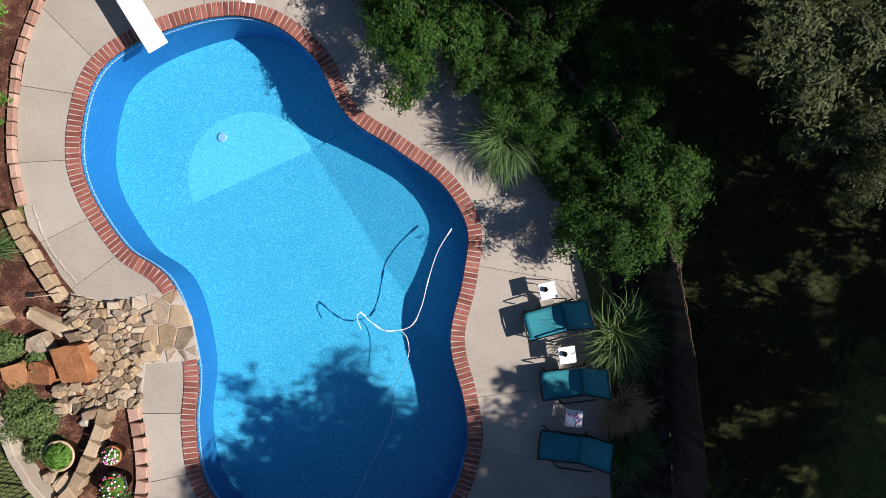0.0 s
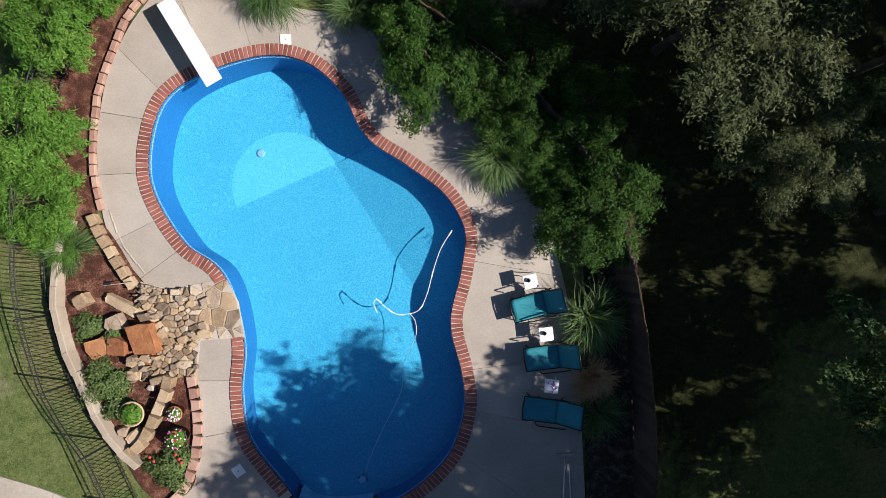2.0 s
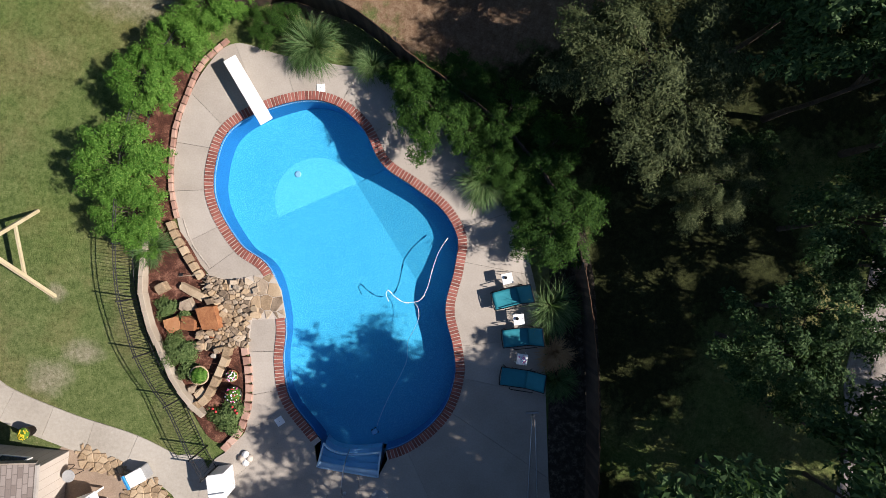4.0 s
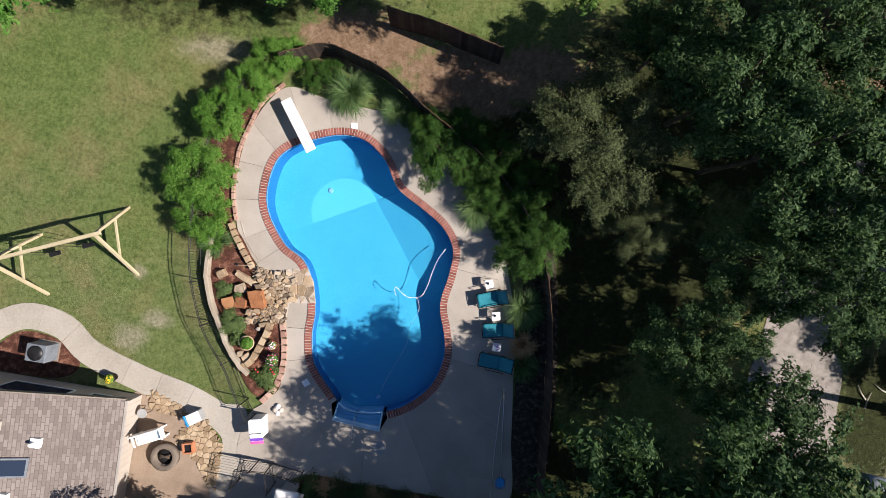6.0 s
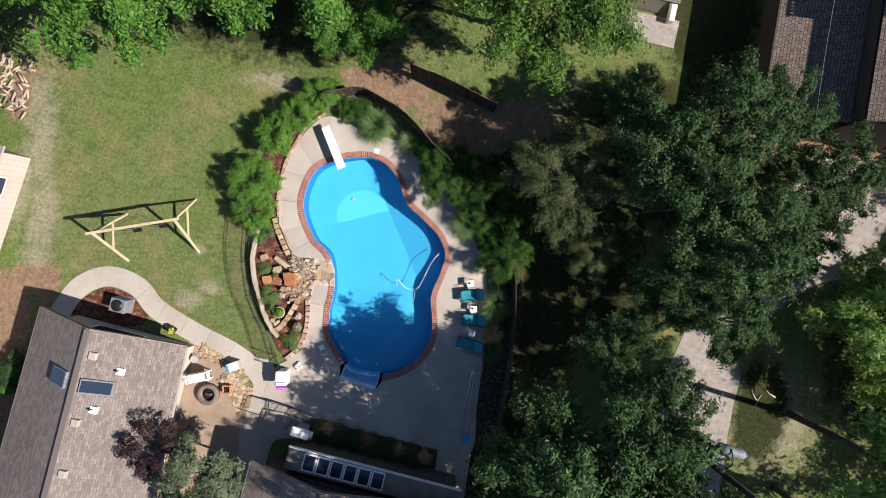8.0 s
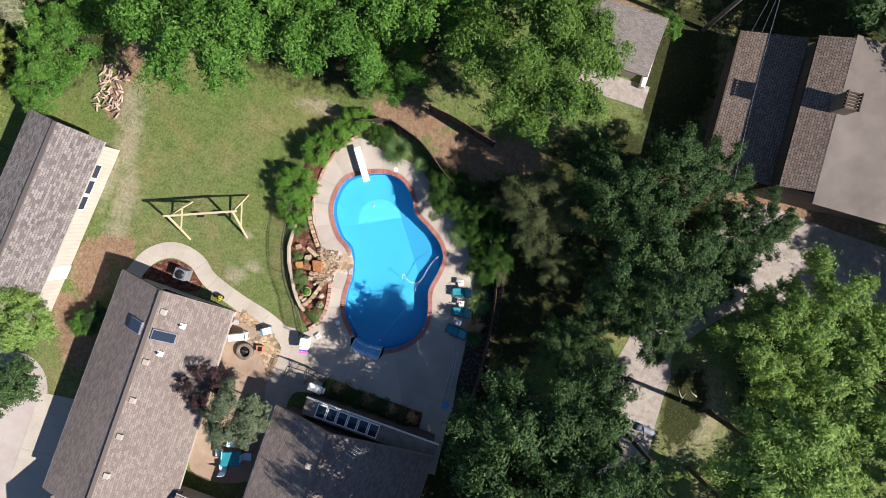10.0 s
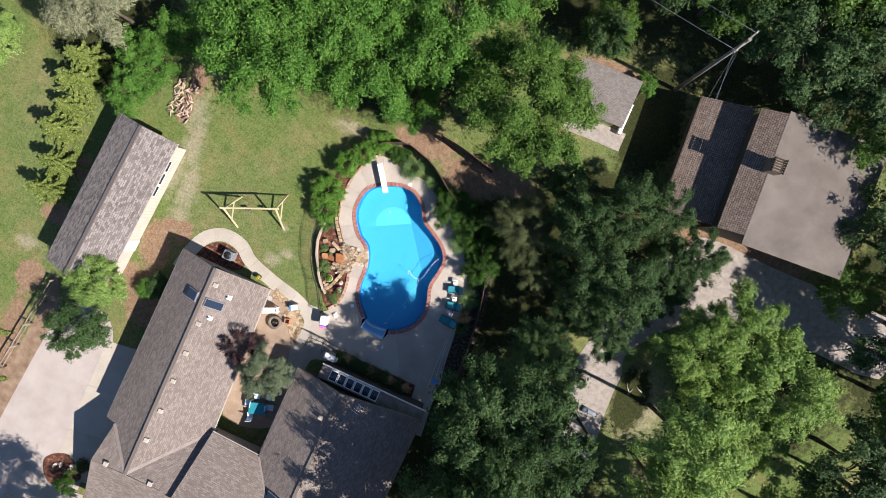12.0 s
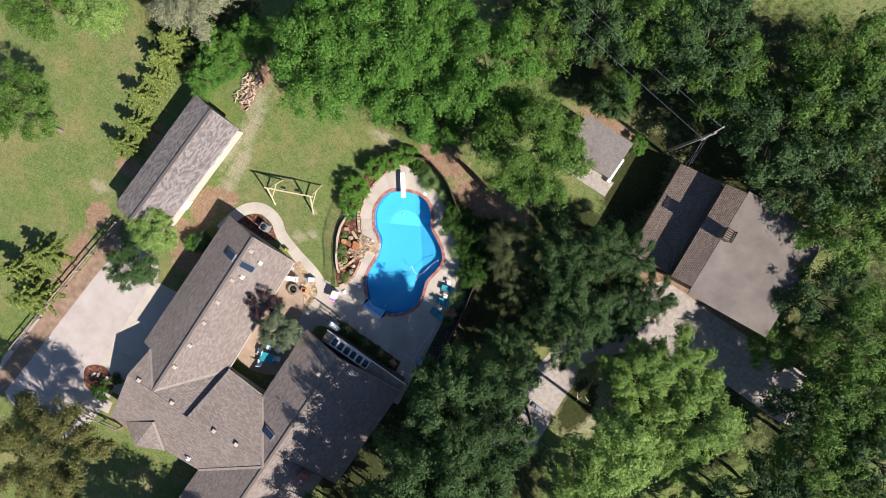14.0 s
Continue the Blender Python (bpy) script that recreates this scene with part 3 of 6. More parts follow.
def tree(name, label, category, seed, radius, height, base, leaf, mat, clumps, per, clump_r, group="", trunk_r=0.2, ragged=0.35, flat=0.6, droop=0.0, long=1.6, corners=4):
    rng = np.random.default_rng(seed)
    c, n, hubs = crown_points(rng, radius, height, base, clumps, per, clump_r, flat, ragged, droop)
    ob = thing(name, label, category, group=group)
    part("trunk", limbs(rng, height, base, trunk_r, hubs, 14 if radius > 2 else 8), BARK, ob)
    crown = new("crown", leaf_mesh("crown", c, n, leaf, mat, rng, long, corners))
    crown.parent = ob
    return ob


def conifer(seed, radius, height, mat):
    """Whorls of drooping boughs with feathery sprays."""
    rng = np.random.default_rng(seed)
    ob = thing("conifer", "young conifer with layered feathery yellow-green boughs", "tree", group="conifers beside the garage")
    bm = tube([(0, 0, 0), (0.03, 0, height * 0.5), (0, 0.04, height)], 0.11, 8, None, 0.012)
    cs, ns = [], []
    for k in range(9):
        z = height * (0.08 + 0.9 * k / 9)
        reach = radius * (1 - 0.85 * k / 9) * rng.uniform(0.8, 1.1)
        for j in range(7):
            a = j * math.tau / 7 + k * 0.7 + rng.uniform(-0.25, 0.25)
            d = np.array([math.cos(a), math.sin(a), 0])
            L = reach * rng.uniform(0.75, 1.15)
            end = np.array([0, 0, z]) + d * L + np.array([0, 0, 0.05 - 0.12 * L])
            tube([(0, 0, z), Vector(end)], 0.018, 4, bm, 0.005)
            m = int(16 + 60 * L)
            t = rng.uniform(0.15, 1.0, m)
            side = rng.normal(size=m) * 0.075 * (1.15 - t) * max(L, 0.3)
            s = np.array([-d[1], d[0], 0])
            cs.append(np.array([0, 0, z]) + d * (L * t)[:, None] + s * side[:, None] + np.array([0, 0, 1]) * ((0.05 - 0.12 * L) * t + rng.normal(size=m) * 0.03)[:, None])
            ns.append(np.array([0, 0, 1.0]) + rng.normal(size=(m, 3)) * 0.35)
    part("trunk", bm, BARK, ob)
    crown = new("crown", leaf_mesh("crown", np.concatenate(cs), np.concatenate(ns), 0.10, mat, rng, 3.0))
    crown.parent = ob
    return ob


def grass_clump(name, label, seed, blades, length, mat, lean=(0.0, 0.0), wide=0.0075):
    """Long blades from one root that rise, arch over and hang."""
    rng = np.random.default_rng(seed)
    bm = bmesh.new()
    tufts = [(rng.uniform(0, math.tau), rng.uniform(0.15, 1.0)) for _ in range(26)]
    for k in range(blades):
        a, out = tufts[k % len(tufts)]
        a += rng.normal() * 0.16
        up = radians(84 - 52 * out + rng.normal() * 8)
        L = length * rng.uniform(0.6, 1.2)
        d = Vector((math.cos(a) * math.cos(up) + lean[0], math.sin(a) * math.cos(up) + lean[1], math.sin(up))).normalized()
        p = Vector((math.cos(a), math.sin(a), 0)) * rng.uniform(0, 0.16)
        w, sag, curl = wide * rng.uniform(0.7, 1.5), rng.uniform(0.2, 0.36), rng.normal() * 0.09
        prev = None
        for j in range(7):
            s = Vector((-d.y, d.x, 0.0))
            s = s.normalized() if s.length > 1e-5 else Vector((1, 0, 0))
            ww = w * (1 - (j / 6) ** 2 * 0.9)
            pair = (bm.verts.new(p - s * ww), bm.verts.new(p + s * ww))
            if prev:
                bm.faces.new((prev[0], prev[1], pair[1], pair[0])).smooth = True
            prev = pair
            p = p + d * L / 6
            p.z = max(0.02, p.z)
            d = (d + Vector((0, 0, -sag * (0.5 + j / 4))) + s * curl).normalized()
    return tagged(link(name, bm, mat), label, "ornamental grass")

# ---- ground, pool and deck ----
POOL = [(-5.09, 5.50), (-3.74, 5.31), (-2.68, 4.42), (-2.04, 3.22), (-1.03, 2.49), (0.03, 1.64), (0.61, 0.55), (0.50, -0.65), (0.20, -1.95), (0.46, -3.2), (0.52, -4.3), (0.02, -5.63), (-1.22, -6.72),
        (-2.6, -7.13), (-4.0, -7.03), (-4.85, -6.19), (-5.70, -5.0), (-5.92, -3.70), (-5.86, -2.35), (-6.32, -0.75), (-7.28, 0.04), (-8.11, 1.38), (-8.30, 2.6), (-7.91, 4.08), (-6.9, 4.93)]
DECK = [(-7.3, 7.15), (-5.67, 6.75), (-3.74, 6.42), (-2.4, 6.2), (-0.9, 5.0), (0.4, 3.9), (1.6, 2.6), (2.3, 1.2), (2.9, -0.8), (3.25, -2.9), (3.32, -4.9), (3.4, -7.7), (3.45, -10.3), (1.5, -10.4), (-0.6, -10.2),
        (-3.0, -10.0), (-5.3, -9.7), (-6.6, -10.2), (-7.9, -10.2), (-8.5, -9.2), (-8.4, -8.0), (-8.0, -7.1), (-7.4, -6.6), (-6.75, -5.5), (-6.67, -4.4), (-6.85, -3.0), (-7.5, -1.6), (-8.32, -0.54), (-8.85, 0.13), (-9.2, 1.0),
        (-9.34, 2.44), (-9.28, 3.6), (-9.0, 4.9), (-8.3, 6.3)]
outer = spline(POOL, True, 8)
inner0 = offset(outer, 0.31)
lip = offset(outer, 0.30)


def at_steps(p):
    return -4.52 < p.x < -2.08 and p.y < -6


BAY_W, BAY_E = Vector((-4.5, -7.28, 0)), Vector((-2.25, -7.68, 0))
bulge = [BAY_W.lerp(BAY_E, min(1.0, max(0.0, (p.x + 4.52) / 2.44))) for p in outer]
basin = [b if at_steps(p) else p for p, b in zip(outer, bulge)]      # the deck's opening, with the bay of the steps
inner = [b + Vector((0, 0.02, 0)) if at_steps(p) else q for p, b, q in zip(outer, bulge, inner0)]
deck_edge = spline(DECK, True, 8)

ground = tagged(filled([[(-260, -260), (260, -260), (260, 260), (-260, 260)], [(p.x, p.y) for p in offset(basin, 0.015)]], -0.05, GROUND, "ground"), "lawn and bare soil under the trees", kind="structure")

pool = thing("pool", "freeform swimming pool with a blue mosaic liner", "swimming pool", kind="structure")
bm = bmesh.new()
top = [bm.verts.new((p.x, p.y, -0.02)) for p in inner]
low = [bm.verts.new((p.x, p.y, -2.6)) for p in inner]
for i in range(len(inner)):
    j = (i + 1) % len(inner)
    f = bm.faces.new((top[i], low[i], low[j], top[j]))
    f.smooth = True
part("liner_wall", bm, LINER_WALL_SHADED, pool, "blue liner wall with shade put into its colour")

HOP_W, HOP_E, RAMP_E, RAMP_W = Vector((-6.18, 1.29)), Vector((-3.33, 2.53)), Vector((-1.09, -1.06)), Vector((-5.45, -0.15))


def beyond(p, a, b):
    """How far p lies to the right of the line from a to b."""
    d = (b - a).normalized()
    return (p - a).dot(Vector((d.y, -d.x)))


def floor_depth(x, y):
    """The flat half-round of the deep end, the ramp to the shallow floor, and the slopes beside them."""
    p = Vector((x, y))
    ramp = max(0.0, beyond(p, HOP_W, HOP_E))
    east, west = max(0.0, -beyond(p, HOP_E, RAMP_E)), max(0.0, beyond(p, HOP_W, RAMP_W))
    mid = (HOP_W + HOP_E) / 2
    z = -1.25 + 0.075 * min(ramp, 5.0)
    if ramp > 0:
        return z + 0.27 * min(east, 1.6) + 0.02 * min(west, 2.5)
    r = (p - mid).length
    a = (p - mid).normalized().x
    return z + max(0.0, r - (HOP_E - HOP_W).length / 2) * (0.10 + 0.09 * a)


bm = bmesh.new()
nx, ny, step = 153, 216, 0.06
ring2 = [(p.x, p.y) for p in offset(outer, 0.2)]
grid = {}
for i in range(nx):
    for j in range(ny):
        x, y = -8.45 + i * step, -7.3 + j * step
        if inside((x, y), ring2):
            grid[i, j] = bm.verts.new((x, y, floor_depth(x, y)))
for (i, j), v in list(grid.items()):
    q = [grid.get(k) for k in ((i, j), (i + 1, j), (i + 1, j + 1), (i, j + 1))]
    if all(q):
        bm.faces.new(q)
part("pool_floor", bm, LINER, pool, "blue liner floor with a deep hopper")
# Half-round sheet added to carry the deep floor's brightness as colour.
bm = bmesh.new()
mid, half = (HOP_W + HOP_E) / 2, (HOP_E - HOP_W).length / 2
turn = math.atan2(HOP_E.y - HOP_W.y, HOP_E.x - HOP_W.x)
f = bm.faces.new([bm.verts.new((mid.x + half * math.cos(turn + k * math.pi / 40), mid.y + half * math.sin(turn + k * math.pi / 40), -1.244)) for k in range(41)])
part("hopper_panel", bm, LINER_LIT, pool, "half-round of the deep floor, brighter light put into its colour")
water = filled([[(p.x, p.y) for p in inner]], -0.13, WATER, "water")
water.visible_shadow = False
tagged(water, "clear still pool water", "water", kind="structure")

# waterline tiles on the liner's upper edge
bm = bmesh.new()
border = offset(outer, 0.318)
for k, (p, d) in enumerate(even(border, 0.09)):
    if not at_steps(p):
        side = Vector((d.y, -d.x, 0))
        m = Matrix.Translation(p - Vector((0, 0, 0.12))) @ Matrix.Rotation(math.atan2(d.y, d.x), 4, "Z")
        box(0.092 if k % 2 else 0.05, 0.012, 0.014 if k % 2 else 0.034, m, 0, bm)
part("waterline_tile", bm, TILE_BLUE, pool, "pale waterline tile border")

bm = bmesh.new()
a = [bm.verts.new((p.x, p.y, 0.016)) for p in outer]
b = [bm.verts.new((p.x, p.y, 0.016)) for p in lip]
for i in range(len(outer)):
    j = (i + 1) % len(outer)
    if not at_steps(outer[i]) and not at_steps(outer[j]):
        bm.faces.new((a[i], a[j], b[j], b[i]))
coping = tagged(link("coping", bm, MORTAR), "red brick pool coping in pale mortar", "coping", kind="structure")

# deck slabs between the joints, round the pool
JOINTS = [(-7.3, 7.1), (-5.6, 6.72), (-4.5, 6.55), (-3.1, 6.3), (-0.95, 4.85), (0.9, 3.4), (2.2, 1.4), (2.88, -0.85), (3.2, -2.85), (3.32, -4.9), (3.4, -7.7), (0.2, -10.2), (-2.9, -10.0), (-4.6, -9.8), (-6.3, -10.1), (-8.45, -8.6),
          (-7.1, -6.3), (-6.68, -4.8), (-6.75, -3.3), (-8.2, -0.7), (-8.95, 0.3), (-9.33, 2.1), (-9.26, 3.8), (-8.85, 5.4)]


def nearest(curve, q):
    return min(range(len(curve)), key=lambda i: (curve[i].x - q[0]) ** 2 + (curve[i].y - q[1]) ** 2)


def span(curve, i, j):
    return [curve[k % len(curve)] for k in range(i, j + 1)]


deck = tagged(filled([[(p.x, p.y) for p in deck_edge], [(p.x, p.y) for p in offset(basin, 0.01)]], -0.035, JOINT, "deck"), "concrete pool deck in jointed slabs", "deck", kind="structure")
def in_order(marks, n):
    """Indices that only run on, however the nearest points fall."""
    out = [marks[0]]
    for m in marks[1:]:
        while m < out[-1] - n / 2:
            m += n
        out.append(max(m, out[-1]))
    return out


hold = in_order([nearest(outer, j) for j in JOINTS], len(outer))
rim = in_order([nearest(deck_edge, j) for j in JOINTS], len(deck_edge))
hold.append(hold[0] + len(outer))
rim.append(rim[0] + len(deck_edge))
for k in range(len(JOINTS)):
    n = k + 1
    poly = [(p.x, p.y) for p in span(deck_edge, rim[k], rim[n])] + [(p.x, p.y) for p in reversed(span(basin, hold[k], hold[n]))]
    bm = prism(shrink(poly, 0.007), -0.1, 0.0)
    big = abs(sum(a[0] * b[1] - b[0] * a[1] for a, b in zip(poly, poly[1:] + poly[:1]))) / 2 > 14
    if big:
        bmesh.ops.triangulate(bm, faces=[f for f in bm.faces if len(f.verts) > 4])
    part("slab", bm, CONCRETE, deck)

# ---- roofs and houses ----
def roof_plane(pts, mat, parent, name="roof_slope", thick=0.12):
    """One roof slope: first edge along the eave; the shingles run along it."""
    P = [Vector(p) for p in pts]
    u = (P[1] - P[0]).normalized()
    n = u.cross(P[-1] - P[0]).normalized()
    if n.z < 0:
        n = -n
    v = n.cross(u)
    bm = bmesh.new()
    uv = bm.loops.layers.uv.new("UVMap")
    top = [bm.verts.new(p) for p in P]
    bot = [bm.verts.new(p - n * thick) for p in P]
    bm.faces.new(top)
    bm.faces.new(bot[::-1])
    k = len(P)
    for i in range(k):
        bm.faces.new((top[i], bot[i], bot[(i + 1) % k], top[(i + 1) % k]))
    bmesh.ops.recalc_face_normals(bm, faces=bm.faces)
    for f in bm.faces:
        for l in f.loops:
            d = l.vert.co - P[0]
            l[uv].uv = (d.dot(u), d.dot(v))
    return part(name, bm, mat, parent)


def bar(a, b, w, h, mat, parent, name, label=""):
    """A flat bar from a to b, w wide and h high."""
    a, b = Vector(a), Vector(b)
    d = (b - a).normalized()
    x = d.cross(Vector((0, 0, 1))).normalized()
    y = x.cross(d)
    m = Matrix(((x.x, y.x, d.x, a.x), (x.y, y.y, d.y, a.y), (x.z, y.z, d.z, a.z), (0, 0, 0, 1)))
    bm = box(w, h, (b - a).length, m)
    bmesh.ops.recalc_face_normals(bm, faces=bm.faces)
    return part(name, bm, mat, parent, label)


def gable(parent, x0, x1, y0, y1, ze, zr, mat, along="y", trim=True):
    """Two slopes with the ridge along y (or x), in the house's own axes."""
    if along == "y":
        xm = (x0 + x1) / 2
        roof_plane([(x0, y1, ze), (x0, y0, ze), (xm, y0, zr), (xm, y1, zr)], mat, parent)
        roof_plane([(x1, y0, ze), (x1, y1, ze), (xm, y1, zr), (xm, y0, zr)], mat, parent)
        bar((xm, y0, zr + 0.01), (xm, y1, zr + 0.01), 0.26, 0.05, mat, parent, "ridge_cap")
        for x in (x0, x1) if trim else ():
            bar((x, y0, ze - 0.09), (x, y1, ze - 0.09), 0.07, 0.10, GUTTER, parent, "gutter", "dull metal gutter")
    else:
        ym = (y0 + y1) / 2
        roof_plane([(x0, y0, ze), (x1, y0, ze), (x1, ym, zr), (x0, ym, zr)], mat, parent)
        roof_plane([(x1, y1, ze), (x0, y1, ze), (x0, ym, zr), (x1, ym, zr)], mat, parent)
        bar((x0, ym, zr + 0.01), (x1, ym, zr + 0.01), 0.26, 0.05, mat, parent, "ridge_cap")


def walls(parent, x0, x1, y0, y1, z, mat, gable_z=None, along="y", thick=0.15):
    """Four walls, the two under the ridge carried up into gables."""
    for (ax, ay), (bx, by), g in (((x0, y0), (x1, y0), along == "y"), ((x1, y0), (x1, y1), along == "x"), ((x1, y1), (x0, y1), along == "y"), ((x0, y1), (x0, y0), along == "x")):
        d = Vector((bx - ax, by - ay, 0))
        L = d.length
        m = Matrix.Translation((ax, ay, 0)) @ Matrix.Rotation(math.atan2(d.y, d.x), 4, "Z") @ Matrix.Rotation(radians(90), 4, "X")
        poly = [(0.002, 0), (L - 0.002, 0), (L - 0.002, z), (0.002, z)]
        if g and gable_z:
            poly[3:3] = [(L / 2, gable_z)]
        bm = prism(poly, -thick, 0)
        bm.transform(m)
        part("wall", bm, mat, parent)


def window(parent, m, w, h, panes=2, frame_mat=None):
    """A framed window: frame, sill and panes; x along the wall, z up, y out of it."""
    fr = part("window", box(w, 0.06, 0.06, m), frame_mat or TRIM, parent)
    for x in (-w / 2 + 0.03, w / 2 - 0.03):
        part("frame", box(0.06, 0.06, h, m @ Matrix.Translation((x, 0, 0.06))), frame_mat or TRIM, fr)
    part("frame", box(w, 0.06, 0.06, m @ Matrix.Translation((0, 0, h + 0.06))), frame_mat or TRIM, fr)
    for k in range(panes):
        pw = (w - 0.12) / panes
        part("pane", box(pw - 0.04, 0.02, h, m @ Matrix.Translation((-w / 2 + 0.06 + pw * (k + 0.5), 0, 0.06))), GLASS, fr)
    return fr


def skylight(parent, p, u, n, w, h):
    """A raised skylight on a slope: kerb frame and pane."""
    u, n = Vector(u).normalized(), Vector(n).normalized()
    v = n.cross(u)
    m = Matrix((( u.x, v.x, n.x, p[0]), (u.y, v.y, n.y, p[1]), (u.z, v.z, n.z, p[2]), (0, 0, 0, 1)))
    s = part("skylight", box(w, h, 0.14, m, 0.015), LAMPGREY, parent, "roof skylight with a grey metal frame")
    part("pane", box(w - 0.14, h - 0.14, 0.02, m @ Matrix.Translation((0, 0, 0.142)), 0.004), GLASS, s)


def vent(parent, p, kind):
    """A small roof vent: a low box or a bent pipe with its flashing."""
    x, y, z = p
    v = part("roof_vent", box(0.36, 0.36, 0.2, Matrix.Translation((x, y, z - 0.02)), 0.02), PALE_CONCRETE if kind else TRIM, parent, "small box roof vent" if kind else "white plumbing vent")
    if not kind:
        part("pipe", tube([(x, y, z), (x, y, z + 0.4)], 0.06, 10), TRIM, v)
        part("flashing", box(0.36, 0.16, 0.03, Matrix.Translation((x - 0.2, y + 0.05, z + 0.05))), TRIM, v)


# main house: long wing, cross wing and east wing, in axes turned with the house
H = pose(-12.09, -5.76, 0, 0, 0, -5.74)
house = thing("house", "long single-storey house with grey-brown shingle roofs and cream siding", "house", H)
EAVE, RIDGE = 2.3, 4.0
MEET = (-4.12, -18.4, RIDGE)                              # where the ridges of the long and the cross wing meet


def cap(a, b):
    bar(Vector(a) + Vector((0, 0, 0.012)), Vector(b) + Vector((0, 0, 0.012)), 0.24, 0.045, ROOF_CAP, house, "ridge_cap", "pale line of cap shingles")


def gutter(a, b):
    bar(Vector(a) - Vector((0, 0, 0.09)), Vector(b) - Vector((0, 0, 0.09)), 0.07, 0.10, GUTTER, house, "gutter", "dull metal gutter")


# long wing
roof_plane([(-7.80, -0.35, EAVE), (-8.1, -15.87, EAVE), (-7.05, -15.8, 2.75), MEET, (-4.1, -0.3, RIDGE)], ROOF, house)
roof_plane([(0.42, -13.3, 2.2), (-0.02, -0.45, EAVE), (-4.1, -0.3, RIDGE), MEET], ROOF, house)
bar((-4.1, -0.3, RIDGE + 0.01), (MEET[0], MEET[1], RIDGE + 0.01), 0.26, 0.05, ROOF, house, "ridge_cap")
gutter((-7.83, -0.4, EAVE), (-8.13, -15.85, EAVE))
gutter((0.01, -0.5, EAVE), (0.45, -13.2, EAVE - 0.1))
for a, b in (((-7.8, -0.33, EAVE), (-4.1, -0.28, RIDGE)), ((-0.02, -0.43, EAVE), (-4.1, -0.28, RIDGE))):
    bar(Vector(a) - Vector((0, 0, 0.1)), Vector(b) - Vector((0, 0, 0.1)), 0.04, 0.2, GREYWOOD, house, "barge_board")
walls(house, -7.3, -0.6, -15.4, -1.0, EAVE - 0.15, WALL_CREAM, RIDGE - 0.35)
# cross wing: gable at the west end, a raised slope over the courtyard side
roof_plane([(-7.05, -15.8, 2.78), (-7.08, -18.5, RIDGE), MEET], ROOF, house)
roof_plane([(0.42, -13.3, 2.2), MEET, (0.3, -18.42, RIDGE)], ROOF, house)
roof_plane([(-6.85, -24.4, EAVE), (3.45, -23.7, EAVE - 0.1), (8.85, -18.1, 4.16), (0.1, -18.42, RIDGE + 0.02), (-7.08, -18.5, RIDGE)], ROOF, house)
roof_plane([(4.7, -13.2, 2.68), (0.55, -13.0, 2.68), (0.08, -18.62, 4.5), (8.85, -18.12, 4.26)], ROOF, house)
part("wall", prism([(0.56, -13.2), (0.72, -13.2), (0.26, -18.55), (0.1, -18.55)], 2.0, 2.6), WALL_CREAM, house)
bm = bmesh.new()
wedge = [bm.verts.new(v) for v in ((0.57, -13.05, 2.0), (0.1, -18.58, 3.9), (0.1, -18.58, 4.4), (0.57, -13.05, 2.58), (0.72, -13.05, 2.0), (0.25, -18.58, 3.9), (0.25, -18.58, 4.4), (0.72, -13.05, 2.58))]
for q in ((0, 1, 2, 3), (4, 7, 6, 5), (0, 4, 5, 1), (3, 2, 6, 7), (0, 3, 7, 4), (1, 5, 6, 2)):
    bm.faces.new([wedge[k] for k in q])
part("wall", bm, WALL_BROWN, house, "dark upstand wall between two roof slopes")
gutter((0.5, -12.95, 2.68), (4.7, -13.15, 2.68))
cap((-7.05, -15.8, 2.78), MEET)
cap((0.3, -13.45, 2.25), MEET)
walls(house, -6.4, 4.3, -23.5, -14.0, EAVE - 0.15, WALL_CREAM, None)
# entrance gable
PEAK, FRONT, WLOW, ELOW = (-2.7, -21.6, 3.15), (-3.0, -24.95, 2.95), (-5.3, -23.7, 2.5), (-0.45, -23.95, 2.42)
roof_plane([WLOW, FRONT, PEAK], ROOF, house)
roof_plane([FRONT, ELOW, PEAK], ROOF, house)
cap(PEAK, ELOW)
for x in (-4.3, -1.5):
    part("porch_post", box(0.14, 0.14, 2.4, Matrix.Translation((x, -24.3, 0)), 0.01), TRIM, house)
# east wing and its run to the south
roof_plane([(4.75, -5.25, 2.5), (4.75, -13.2, 2.54), (8.85, -18.1, 4.2), (8.9, -5.1, 4.2)], ROOF, house)
roof_plane([(3.45, -23.7, 2.2), (3.3, -33, 2.2), (8.9, -33, 4.2), (8.85, -18.1, 4.2)], ROOF, house)
roof_plane([(15.65, -16.4, 2.4), (15.65, -4.98, 2.4), (8.9, -5.1, 4.2), (8.9, -16.4, 4.2)], ROOF, house)
roof_plane([(14.2, -33, 2.0), (14.2, -16.1, 2.0), (8.9, -16.1, 3.75), (8.9, -33, 3.75)], ROOF, house)
cap((4.77, -13.3, 2.62), (8.85, -18.1, 4.3))
cap((3.5, -23.65, 2.26), (8.83, -18.15, 4.22))
bar((8.9, -5.1, 4.21), (8.9, -33, 4.21), 0.26, 0.05, ROOF, house, "ridge_cap")
for a, b in (((8.9, -16.38, 4.2), (15.65, -16.38, 2.4)), ((8.95, -33, 3.95), (8.95, -16.4, 3.95))):
    bar(Vector(a) - Vector((0, 0, 0.1)), Vector(b) - Vector((0, 0, 0.1)), 0.05, 0.3, WALL_BROWN, house, "barge_board")
part("chimney", box(0.9, 1.2, 2.6, Matrix.Translation((12.6, -17.1, 1.4)), 0.02), BRICK, house, "reddish-brown chimney stack")
part("flue", tube([(12.6, -17.1, 4.0), (12.6, -17.1, 4.3)], 0.12, 10), SILVER, house, "pale metal flue")
